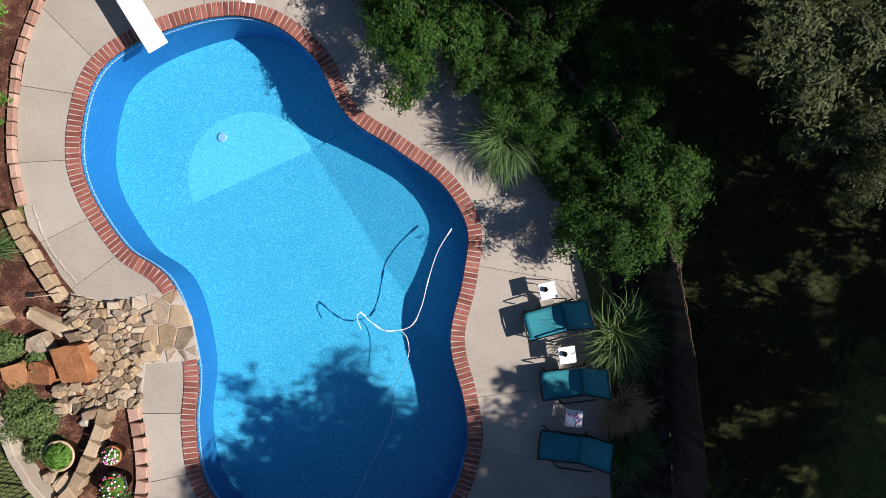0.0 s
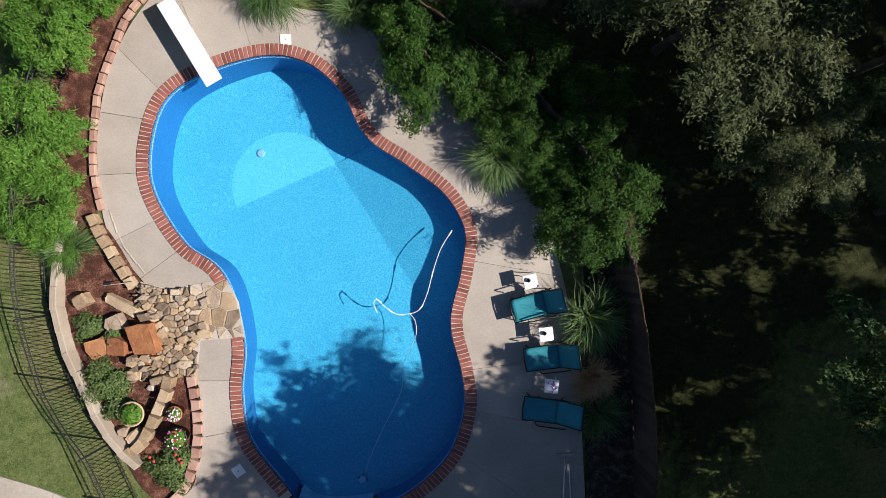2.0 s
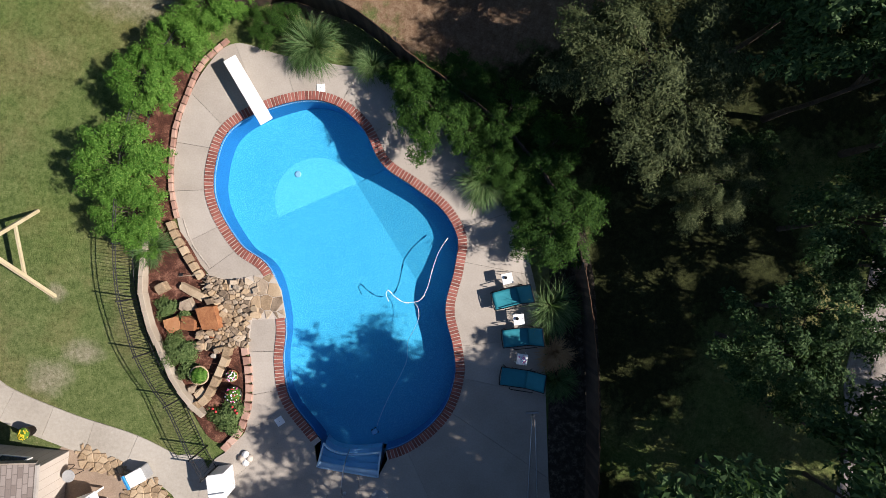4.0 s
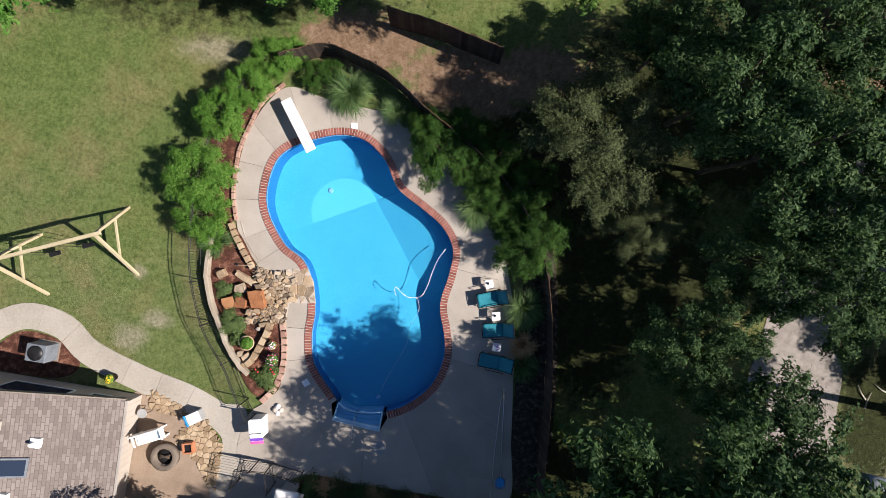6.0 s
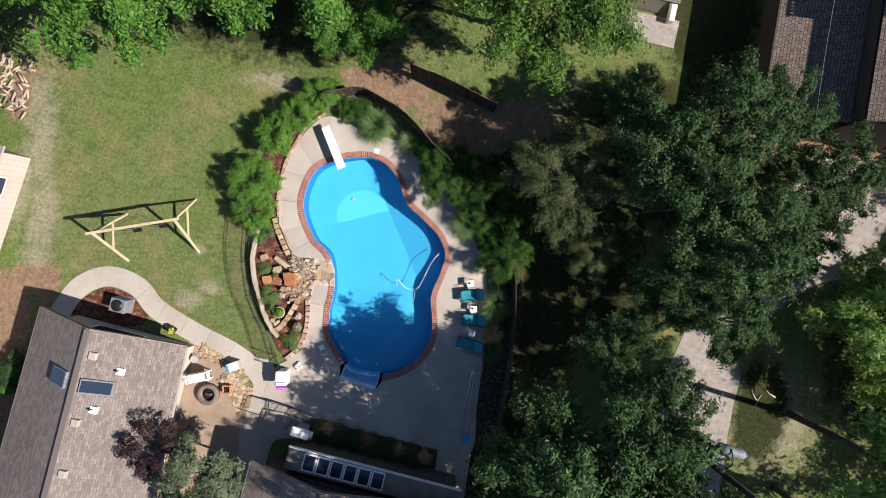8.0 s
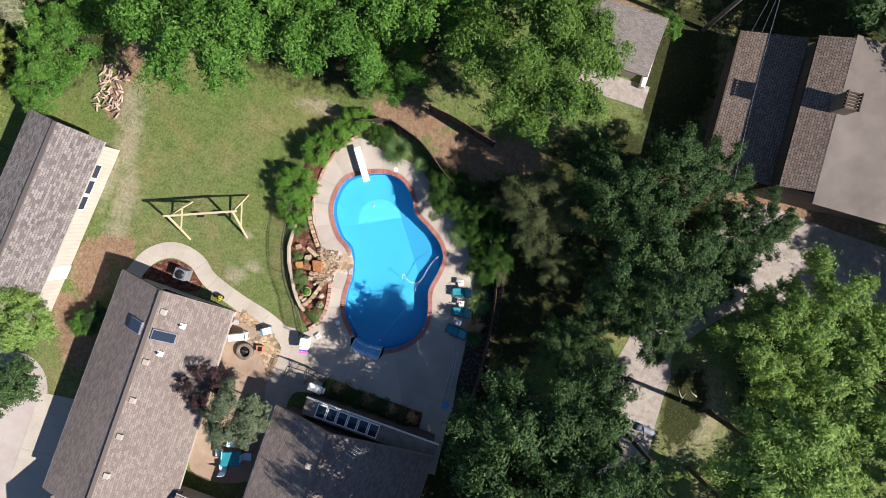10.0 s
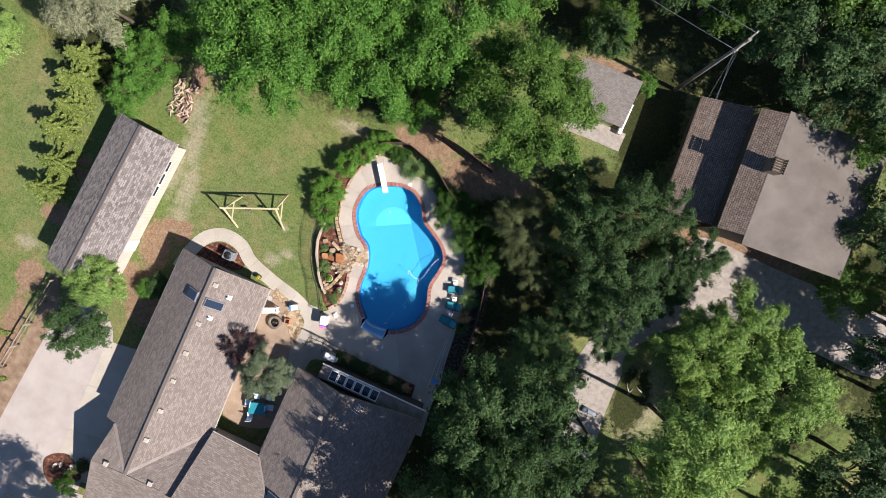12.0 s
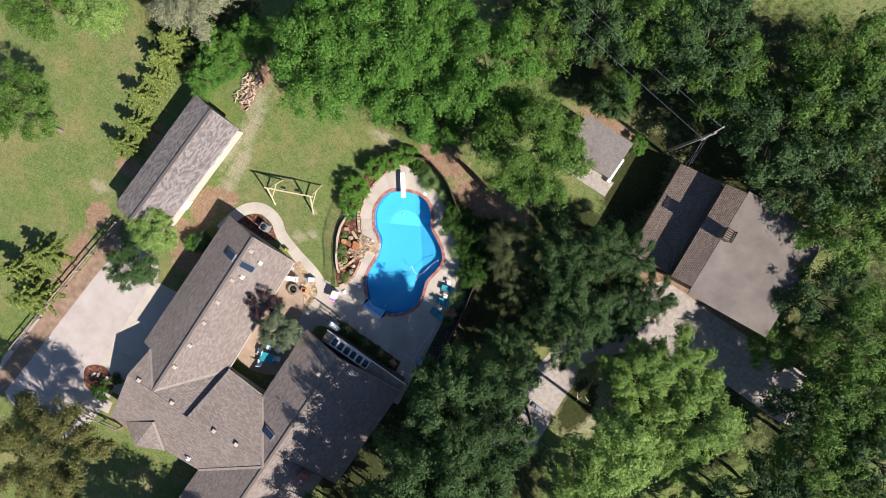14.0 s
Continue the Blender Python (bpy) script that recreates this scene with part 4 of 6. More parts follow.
for a, b in (((4.75, -5.22, 2.5), (8.9, -5.07, 4.2)), ((15.65, -4.95, 2.4), (8.9, -5.07, 4.2))):
    bar(Vector(a) - Vector((0, 0, 0.1)), Vector(b) - Vector((0, 0, 0.1)), 0.04, 0.2, GREYWOOD, house, "barge_board")
gutter((4.71, -5.3, 2.5), (4.71, -13.1, 2.52))
walls(house, 5.4, 15.0, -16.1, -5.9, 2.25, WALL_BROWN, 3.5)
walls(house, 4.0, 13.6, -32, -16.55, 1.85, WALL_BROWN, 3.3)


def on_long_wing(u, v, east=True):
    return (u, v, RIDGE - (abs(u + 4.11)) * (RIDGE - EAVE) / 3.95)


PITCH = (RIDGE - EAVE) / 3.95
skylight(house, on_long_wing(-3.2, -3.05), (0, 1, 0), (PITCH, 0, 1), 0.72, 1.45)
skylight(house, on_long_wing(-5.05, -3.0), (0, 1, 0), (-PITCH, 0, 1), 0.85, 1.1)
for u, v, k in ((-3.6, -1.53, 1), (-2.4, -2.13, 0), (-3.62, -4.89, 1), (-3.05, -4.17, 0), (-3.6, -7.46, 1), (-3.62, -9.92, 1), (-3.6, -12.57, 1), (-3.68, -15.19, 1)):
    vent(house, on_long_wing(u, v), k)
for u, v, z in ((-5.85, -18.3, 3.92), (-1.97, -18.25, 3.92), (3.02, -17.9, 4.28), (5.5, -17.75, 4.25), (2.1, -23.0, 2.55)):
    vent(house, (u, v, z), 1 if v > -20 else 0)
skylight(house, (7.45, -15.3, 3.68), (0, 1, 0), (-0.41, 0, 1), 0.75, 1.35)
vent(house, (8.2, -7.5, 3.93), 1)
# glazed lean-to on the east wing's gable end
lean = part("lean_to_roof", box(9.2, 1.1, 0.10, Matrix.Translation((11.0, -4.78, 2.08)) @ Matrix.Rotation(radians(-6), 4, "X")), GREYWOOD, house, "low grey lean-to roof with glazing")
part("fascia", box(9.3, 0.07, 0.16, Matrix.Translation((11.0, -4.2, 1.99))), TRIM, lean, "pale fascia board")
for k in range(6):
    sk = part("glazing_frame", box(0.70, 0.92, 0.06, Matrix.Translation((7.6 + 0.73 * k, -4.74, 2.17)) @ Matrix.Rotation(radians(-6), 4, "X"), 0.01), TRIM, lean)
    part("pane", box(0.54, 0.74, 0.03, Matrix.Translation((7.6 + 0.73 * k, -4.74, 2.21)) @ Matrix.Rotation(radians(-6), 4, "X")), GLASS, sk)
walls(house, 6.5, 15.4, -5.85, -4.4, 1.95, WALL_BROWN)
aerial = part("aerial", tube([(10.55, -5.3, 3.6), (10.55, -5.3, 4.9)], 0.02, 6), SILVER, house, "white television aerial")
for k in range(4):
    part("rod", tube([(10.15 + 0.1 * k, -5.55 + 0.2 * k, 4.8), (10.75 + 0.1 * k, -5.7 + 0.2 * k, 4.8)], 0.012, 5), WHITE, aerial)
# gable-end window and side windows of the long wing
window(house, Matrix.Translation((-4.2, -0.97, 0.8)), 2.6, 1.1, 2)
window(house, Matrix.Translation((-1.7, -0.97, 0.8)), 1.0, 1.1, 1)

# garage
G = pose(-25.4, 2.9, 0, 0, 0, -9.9)
garage = thing("garage", "long white-walled outbuilding with a grey shingle gable roof", "outbuilding", G)
gable(garage, -2.66, 2.66, -13.3, 0.1, 2.6, 3.6, ROOF_GARAGE)
walls(garage, -2.2, 2.1, -12.9, -0.3, 2.45, WALL_CREAM, 3.3)
for k in range(3):
    window(garage, Matrix.Translation((2.13, -2.1 - 1.15 * k, 1.1)) @ Matrix.Rotation(radians(90), 4, "Z"), 1.05, 0.85, 1)
gd = part("garage_door", box(0.06, 1.0, 2.05, Matrix.Translation((2.13, -9.6, 0))), TRIM, garage, "white side door")
part("door_handle", box(0.05, 0.12, 0.03, Matrix.Translation((2.18, -9.25, 1.0)), 0.008), SILVER, gd)

# neighbour's shed
S = pose(8.0, 17.0, 0, 0, 0, -4)
shed = thing("shed", "small white-walled shed with a low grey roof", "shed", S)
roof_plane([(-2.6, -1.75, 2.35), (2.35, -1.75, 2.35), (2.35, 2.0, 2.75), (-2.6, 2.0, 2.75)], ROOF_SHED, shed)
part("kerb_wall", box(0.3, 2.6, 0.5, Matrix.Translation((2.75, -0.4, 0)), 0.02), TRIM, shed, "low white side wall")
walls(shed, -2.3, 2.0, -1.2, 1.7, 2.25, WALL_CREAM)
part("doorway", box(1.3, 0.06, 1.9, Matrix.Translation((-0.4, -1.24, 0))), BLACK, shed, "dark open doorway")
slab_pad = tagged(link("pavement", prism([(6.0, 14.2), (11.15, 13.85), (11.25, 15.4), (6.1, 15.75)], -0.08, 0.03), GRAVEL), "pale concrete pad before the shed", kind="structure")

# neighbour's house
N = pose(15.1, 10.0, 0, 0, 0, 0)
neighbour = thing("neighbour_house", "neighbouring house with stepped brown shake and grey roofs", "house", N)
roof_plane([(0.1, 9.3, 2.6), (0.1, 0.0, 2.6), (3.75, 0.0, 3.7), (3.75, 9.3, 3.7)], ROOF_BROWN, neighbour)
roof_plane([(3.65, 9.0, 4.75), (3.65, -0.2, 4.75), (5.4, -0.2, 5.45), (5.4, 9.0, 5.45)], ROOF_BROWN, neighbour)
roof_plane([(13.6, -0.9, 4.5), (13.6, 9.2, 4.5), (5.38, 9.2, 5.45), (5.38, -0.9, 5.45)], ROOF_FLAT, neighbour)
walls(neighbour, 0.7, 4.0, 0.4, 9.0, 2.5, WALL_BROWN)
walls(neighbour, 3.8, 13.1, -0.1, 8.8, 4.4, WALL_BROWN)
bar((0.05, 0.0, 2.58), (0.05, 9.3, 2.58), 0.1, 0.12, DARKWOOD, neighbour, "gutter")
ch = part("chimney", box(0.85, 1.0, 1.35, Matrix.Translation((5.45, 5.0, 5.0)), 0.02), GREYWOOD, neighbour, "grey boarded chimney with a slatted cap")
for k in range(6):
    part("slat", box(1.0, 0.1, 0.06, Matrix.Translation((5.45, 4.55 + 0.18 * k, 6.37)), 0.01), DARKWOOD, ch)
for k in (-0.4, 0.4):
    part("slat", box(0.08, 1.1, 0.06, Matrix.Translation((5.45 + k, 5.0, 6.44)), 0.01), DARKWOOD, ch)

# ---- paved ways ----
def way(points, width, mat, label, name="path", z=0.0, slab=1.5):
    """A walk in slabs along a curve."""
    root = thing(name, label, "path", kind="structure")
    ev = even(spline(points, False, 10), slab / 4, False)
    for k in range(0, len(ev) - 1, 4):
        run = ev[k:k + 5]
        left = [(p + Vector((-d.y, d.x, 0)) * width / 2)[:2] for p, d in run]
        right = [(p - Vector((-d.y, d.x, 0)) * width / 2)[:2] for p, d in run]
        part("slab", prism(shrink(left + right[::-1], 0.008), -0.1, z), mat, root)
    return root


way([(-21.0, -7.6), (-20.5, -6.0), (-19.6, -4.4), (-18.1, -3.6), (-16.4, -3.95), (-15.2, -5.0), (-12.9, -6.0), (-10.8, -6.7), (-9.2, -7.5), (-8.4, -7.9)], 1.15, PALE_CONCRETE, "curving concrete garden path", z=-0.012)


def sheet(points, mat, name, label, z, per=6, closed=True):
    return tagged(link(name, prism([p[:2] for p in spline(points, True, per)], -0.12, z), mat), label, kind="structure")


sheet([(-35.5, -33), (-32.4, -20.5), (-30.3, -14.6), (-27, -13.3), (-24.6, -15.2), (-24.2, -22), (-23.4, -28), (-26, -36)], DRIVE, "driveway", "pale gravel driveway beside the house", -0.03)
for k in range(3):
    y0, y1 = -15.7 - 4.3 * k, -20.0 - 4.3 * k
    part("slab", prism(shrink([(-25.0 - 0.45 * k, y0), (-20.3 - 0.4 * k, y0 + 0.2), (-20.7 - 0.4 * k, y1 + 0.2), (-25.45 - .45 * k, y1)], 0.012), -0.1, -0.01), PALE_CONCRETE, bpy.data.objects["driveway"])
sheet([(-30.9, -11.6), (-29.9, -15.1), (-30.7, -18.9), (-34.4, -36.5), (-36.0, -36.5), (-33.6, -24.0), (-32.1, -18.0), (-31.3, -14.0)], LEAFMOULD, "mulch_bed", "brown dry leaf mould between fence and drive", -0.028)
sheet([(12.8, -13), (13.4, -7.8), (13.7, -6.2), (13.6, -4.6), (14.1, -2.5), (15.2, 1.5), (17.2, 5.5), (19.4, 8.6), (21, 9.5), (26.4, 8.9), (33, 8.4), (37.8, 7.5), (38, 3), (31, 3.5), (26, 3.2), (21.5, 2.2), (18.6, -0.5),
       (17.5, -2.2), (17.8, -3.8), (17.65, -5.4), (17.6, -7.2), (17.2, -13)], GRAVEL, "gravel_road", "pale gravel drive between the trees", -0.03, 3)
sheet([(-10.3, -7.3), (-8.3, -7.0), (-8.2, -9.8), (-9.3, -9.9), (-9.2, -8.4)], PALE_CONCRETE, "pavement", "concrete patio slab by the path", -0.015)
sheet([(-27.2, -27.6), (-25.4, -26.5), (-23.6, -27.9), (-24.2, -28.8), (-26.2, -29.5)], MULCH, "mulch_bed", "mulch bed with pale stones by the drive", -0.005)
tagged(link("pavement", prism([(1.55, -9.4), (3.44, -9.4), (3.5, -14.5), (1.75, -14.5)], -0.1, 0.004), CONCRETE), "concrete walk at the south end of the deck", kind="structure")
sheet([(-9.4, -9.3), (-8.3, -9.4), (-6.2, -10.0), (-6.1, -10.9), (-7.6, -11.4), (-8.0, -13.5), (-9.2, -13.2), (-9.6, -10.6)], PALE_CONCRETE, "pavement", "shaded concrete between courtyard and deck", -0.022)
way([(-27.3, -30.3), (-26.0, -30.5), (-24.6, -30.3), (-22.9, -30.2)], 1.35, PALE_CONCRETE, "concrete front walk", z=-0.012)
sheet([(-20.3, -5.9), (-19.1, -4.85), (-18.1, -4.25), (-16.6, -4.55), (-15.6, -5.5), (-16.5, -6.2), (-19.5, -6.0)], MULCH, "mulch_bed", "red mulch bed between path and house", -0.02)
sheet([(-10.15, 1.2), (-10.4, -0.5), (-10.3, -1.7), (-9.95, -2.8), (-9.4, -4.1), (-8.7, -5.3), (-7.9, -6.4), (-6.9, -6.1), (-6.85, -4.5), (-7.0, -3.0), (-8.2, -0.8), (-9.2, 0.8)], MULCH, "mulch_bed", "red mulch planting bed by the pool", 0.02)
sheet([(-9.3, 1.2), (-9.42, 2.4), (-9.36, 3.6), (-9.1, 5.0), (-8.4, 6.4), (-9.1, 7.0), (-10.4, 5.0), (-10.9, 2.5), (-10.4, 1.0)], MULCH, "mulch_bed", "red mulch bed under the shrubs", 0.0)
# The dark sheet carries the tree shade on this bed as colour.
sheet([(3.45, -0.6), (3.42, -4.9), (3.5, -9.5), (4.9, -9.4), (5.2, -6), (5.1, -2.5), (4.9, -0.4), (4.3, 1.6), (2.6, 1.7)], SHADED_SOIL, "mulch_bed", "leaf-covered bed behind the loungers, shade put into its dark colour", -0.02)
sheet([(-5.4, -9.85), (-3, -10.1), (-0.6, -10.3), (1.6, -10.6), (1.5, -12.0), (-5.6, -11.5)], MULCH, "mulch_bed", "mulch bed against the house", 0.0)
sheet([(-12.7, -6.6), (-10.9, -7.0), (-9.8, -8.2), (-9.3, -10.6), (-7.9, -12.5), (-8.6, -17.8), (-13.4, -18.4), (-13.7, -12), (-13.3, -7.2)], SANDY, "courtyard", "bare sandy courtyard floor", -0.03)

# ---- trees ----
def spread(proto, spots):
    """Copies of a thing at (x, y, scale, height factor, turn)."""
    for x, y, s, h, r in spots:
        copy_thing(proto, pose(x, y, -0.05, 0, 0, r) @ Matrix.Diagonal((s, s, s * h, 1)))


MAPLE = tree("maple_tree", "tall maple with a full bright green crown", "tree", 1, 4.7, 9.2, 2.4, 0.168, LEAF_BRIGHT, 150, 240, 0.86, "maples along the lawn", 0.2, long=1.3, corners=3)
spread(MAPLE, [(-13.6, 13.6, 1.0, 1.0, 70), (-9.2, 13.6, 0.95, 1.0, 160), (-8.4, 17.6, 0.9, 1.05, 250), (-12.6, 17.2, 1.0, 1.05, 10), (-3.9, 17.2, 0.95, 1.1, 300), (-17.0, 16.0, 0.9, 1.05, 110), (-6.2, 11.9, 0.55, 0.8, 200), (-20.0, 12.5, 0.7, 0.9, 45)])
MAPLE.matrix_basis = pose(-17.0, 11.2, -0.05, 0, 0, 20)
OAK = tree("oak_tree", "large oak with a dense dark green crown", "tree", 2, 4.6, 10.4, 2.6, 0.2, LEAF_OAK, 120, 145, 0.85, "oaks round the house", 0.22, 0.4, long=1.4, corners=3)
spread(OAK, [(13.4, -19.6, 0.6, 1.0, 80), (7.9, -17.6, 0.85, 1.6, 15), (5.8, -23.4, 0.85, 1.2, 210), (10.6, -16.4, 0.9, 1.15, 280), (12.6, -14.0, 0.72, 1.0, 10), (7.9, -20.8, 0.95, 1.42, 30), (13.0, -18, 1.0, 1.0, 100), (3.0, -27.0, 0.8, 1.0, 150),
             (2.2, 25.6, 0.85, 0.9, 90), (11, 27.5, 0.95, 0.95, 200), (19.4, 24.2, 0.95, 0.95, 300), (24.8, 22.8, 0.95, 0.95, 120), (30.8, 14.2, 0.8, 0.9, 95), (26, 30, 1.1, 0.95, 322),
             (35.5, 5.0, 0.9, 0.85, 70), (35.0, -3.5, 1.0, 0.9, 215), (41.5, 4, 1.1, 0.9, 5), (38, -6, 1.1, 0.9, 133), (-12.5, -39.8, 1.05, 1.1, 170), (-4.0, -38.5, 0.9, 1.0, 30), (-8.0, -38.6, 1.0, 1.05, 60), (-3.0, -35.6, 0.8, 1.1, 110), (9.6, -25.0, 0.9, 1.3, 200)])
OAK.matrix_basis = pose(27.0, -13.6, -0.05, 0, 0, 0)
LIGHTOAK = tree("oak_tree", "broad oak with a fresh mid green crown", "tree", 41, 4.5, 10.2, 2.6, 0.19, LEAF_MID, 118, 150, 0.85, "oaks round the house", 0.22, 0.45, long=1.4, corners=3)
spread(LIGHTOAK, [(-1.5, 22.0, 0.8, 0.95, 40), (6.9, 22.0, 0.5, 0.75, 10), (6.8, 28, 0.9, 0.9, 140), (13.6, 26.4, 0.85, 0.95, 250), (22, 27.5, 1.0, 0.95, 20), (28.6, 20.4, 0.95, 0.95, 45), (34.6, 13.2, 0.95, 0.9, 180), (33, 25, 1.1, 0.95, 75),
                  (37.4, 2.0, 1.0, 0.9, 170), (36.8, 7.6, 0.95, 0.9, 15), (32, -10, 0.9, 0.75, 33), (-41.6, -5.6, 0.85, 0.7, 70), (-44.5, 4.0, 0.8, 0.7, 130), (30.6, 9.2, 0.6, 0.8, 200)])
LIGHTOAK.matrix_basis = pose(21.0, 31.0, -0.05, 0, 0, 260)
DENSEOAK = tree("oak_tree", "large leafy oak casting shade over the pool", "tree", 18, 4.7, 10.4, 2.4, 0.172, LEAF_OAK, 136, 205, 0.74, "oaks round the house", 0.24, 0.5, long=1.3, corners=3)
spread(DENSEOAK, [(11.8, -9.6, 0.8, 1.35, 80), (8.6, -7.2, 0.74, 1.3, 300), (9.6, -11.6, 0.8, 1.2, 30), (7.9, -14.8, 1.0, 1.36, 130)])
DENSEOAK.matrix_basis = pose(7.4, -9.2, -0.05, 0, 0, 200)
DENSEOAK.scale = (1.1, 1.1, 1.02)
NORTHOAK = tree("oak_tree", "broad oak with mid green leaves by the bare soil", "tree", 14, 4.9, 10.2, 2.4, 0.142, LEAF_MID, 240, 320, 0.85, "oaks round the house", 0.24, 0.4, long=1.3, corners=3)
NORTHOAK.matrix_basis = pose(2.3, 13.5, -0.05, 0, 0, 0)
NORTHOAK.scale = (1.0, 1.0, 1.0)
MIDOAK = tree("young_oak_tree", "middling oak with dark green leaves", "tree", 12, 2.9, 8.7, 2.2, 0.136, LEAF_OAK, 92, 215, 0.62, "oaks beside the drive", 0.15, 0.45, long=1.3, corners=3)
spread(MIDOAK, [(9.3, 6.6, 0.88, 1.05, 60), (12.1, 8.5, 0.85, 1.1, 120), (15.2, 9.6, 0.72, 1.05, 180), (13.6, 3.4, 0.95, 1.05, 240), (8.9, 2.8, 0.42, 0.8, 300), (16.4, 6.2, 0.72, 1.0, 30), (9.2, -2.8, 0.6, 1.0, 210), (11.0, -5.2, 0.85, 1.05, 330), (12.2, -7.6, 0.6, 1.05, 10), (16.0, 2.6, 0.6, 1.0, 290), (18.6, 7.4, 0.72, 1.05, 200), (17.6, 4.6, 0.6, 1.05, 320), (11.4, 0.8, 0.66, 1.05, 100), (13.6, -0.4, 0.7, 1.1, 20), (10.6, -1.8, 0.55, 1.1, 150), (7.9, 8.9, 0.6, 0.95, 75)])
MIDOAK.matrix_basis = pose(10.9, 4.6, -0.05, 0, 0, 0)
MIDOAK.scale = (0.85, 0.85, 1.0)
GREYOAK = tree("grey_oak_tree", "tree with dusty grey-green small leaves", "tree", 3, 2.6, 8.2, 2.2, 0.064, LEAF_GREY, 115, 480, 0.56, "grey-green trees", 0.13, 0.4, corners=3)
spread(GREYOAK, [(7.6, 2.0, 0.6, 0.75, 200)])
CEDAR = tree("cedar_tree", "dense cedar with olive-brown foliage beside the drive", "tree", 52, 4.9, 9.0, 1.0, 0.12, LEAF_CEDAR, 200, 300, 0.85, "", 0.24, 0.4, long=1.8, corners=3)
CEDAR.matrix_basis = pose(-23.6, -33.2, -0.05, 0, 0, 25)
CEDAR.scale = (1.08, 1.08, 1.0)
GREYOAK.matrix_basis = pose(5.5, 5.2, -0.05, 0, 0, 0)
GREYOAK.scale = (1.05, 1.05, 0.64)
PALEPINE = tree("pine_tree", "broad pine with pale grey-green needles", "tree", 33, 3.9, 8.0, 2.0, 0.10, LEAF_PINE, 130, 260, 0.8, "pines behind the garage", 0.18, 0.4, long=3.0, corners=3)
spread(PALEPINE, [(-35.4, 14.0, 0.95, 1.0, 140)])
PALEPINE.matrix_basis = pose(-30.9, 10.9, -0.05, 0, 0, 40)
LIME = tree("lime_tree", "broad tree with light yellow-green leaves", "tree", 4, 3.9, 8.8, 2.6, 0.155, LEAF_LIME, 120, 290, 0.85, "light green trees by the drive", 0.22, 0.55, corners=3)
spread(LIME, [(23.0, 2.8, 0.78, 1.1, 90), (26.8, 0.2, 0.95, 0.95, 270), (24.8, -2.2, 0.75, 0.95, 180), (27.0, -4.2, 0.7, 0.85, 30)])
LIME.matrix_basis = pose(20.0, 0.8, -0.05, 0, 0, 0)
LIME.scale = (0.72, 0.72, 0.9)
HIGHLIME = tree("lime_tree", "tall light green tree with a high crown", "tree", 24, 3.2, 11.0, 5.6, 0.155, LEAF_LIME, 90, 290, 0.85, "light green trees by the drive", 0.2, 0.5, corners=3)
spread(HIGHLIME, [(20.6, -9.6, 0.9, 1.0, 120)])
HIGHLIME.matrix_basis = pose(20.9, -5.4, -0.05, 0, 0, 0)
SMALL = tree("small_tree", "small garden tree with light green leaves", "tree", 5, 2.1, 4.4, 1.0, 0.11, LEAF_LIME, 130, 200, 0.5, "", 0.09, 0.35, corners=3)
SMALL.matrix_basis = pose(-25.6, -10.2, -0.05, 0, 0, 0)
spread(SMALL, [(-39.3, 5.6, 1.1, 1.1, 50)])
BUSHY = tree("small_tree", "bushy young tree with bright green leaves", "tree", 15, 2.1, 4.4, 0.6, 0.11, LEAF_BRIGHT, 75, 200, 0.52, "bushy trees behind the garage", 0.09, 0.35, corners=3)
BUSHY.matrix_basis = pose(-26.8, 7.6, -0.05, 0, 0, 0)
spread(BUSHY, [(-28.0, 5.2, 0.8, 1.1, 220), (-25.6, 10.8, 0.9, 1.1, 320), (11.3, 19.4, 0.42, 0.7, 40), (-28.6, 8.6, 0.8, 1.0, 80), (-22.4, -9.9, 0.48, 0.6, 140)])
DARKSMALL = tree("small_dark_tree", "small round tree with dark green leaves", "tree", 6, 2.2, 4.6, 0.8, 0.12, LEAF_OAK, 100, 190, 0.53, "small dark trees", 0.09, 0.25, corners=3)
DARKSMALL.matrix_basis = pose(-26.0, -14.4, -0.05, 0, 0, 0)
spread(DARKSMALL, [(6.7, 21.2, 0.85, 1.2, 70), (-21.6, -9.4, 0.5, 0.6, 200)])
OLIVE = tree("olive_tree", "courtyard tree with pale olive leaves", "tree", 7, 1.85, 4.9, 1.6, 0.06, LEAF_OLIVE, 85, 460, 0.5, "", 0.08, 0.3)
OLIVE.matrix_basis = pose(-10.3, -12.4, -0.05, 0, 0, 0)
PLUM = tree("plum_tree", "small purple-leaved plum tree", "tree", 8, 1.6, 4.6, 1.8, 0.055, LEAF_PLUM, 30, 240, 0.42, "", 0.07, 0.4)
PLUM.matrix_basis = pose(-12.4, -11.2, -0.05, 0, 0, 0)
con = conifer(9, 2.3, 3.8, LEAF_CONIFER)
con.matrix_basis = pose(-32.9, 4.7, -0.05)
spread(con, [(-33.4, 0.6, 0.9, 1.0, 60), (-32.9, -2.2, 0.8, 1.0, 120), (-33.2, -4.6, 0.75, 1.1, 180), (-33.3, 2.6, 0.7, 1.0, 30), (-33.2, 6.7, 0.85, 1.0, 200), (-35.4, -18.4, 1.0, 1, 20), (-34.8, -23.0, 1.1, 1, 220), (-37.0, -21.0, 1.0, 1, 120)])
SHRUB = tree("shrub", "bright green leafy shrub by the pool deck", "shrub", 10, 1.3, 1.75, 0.25, 0.052, LEAF_SHRUB, 150, 185, 0.29, "shrubs round the pool", 0.03, 0.3, long=2.0, corners=3)
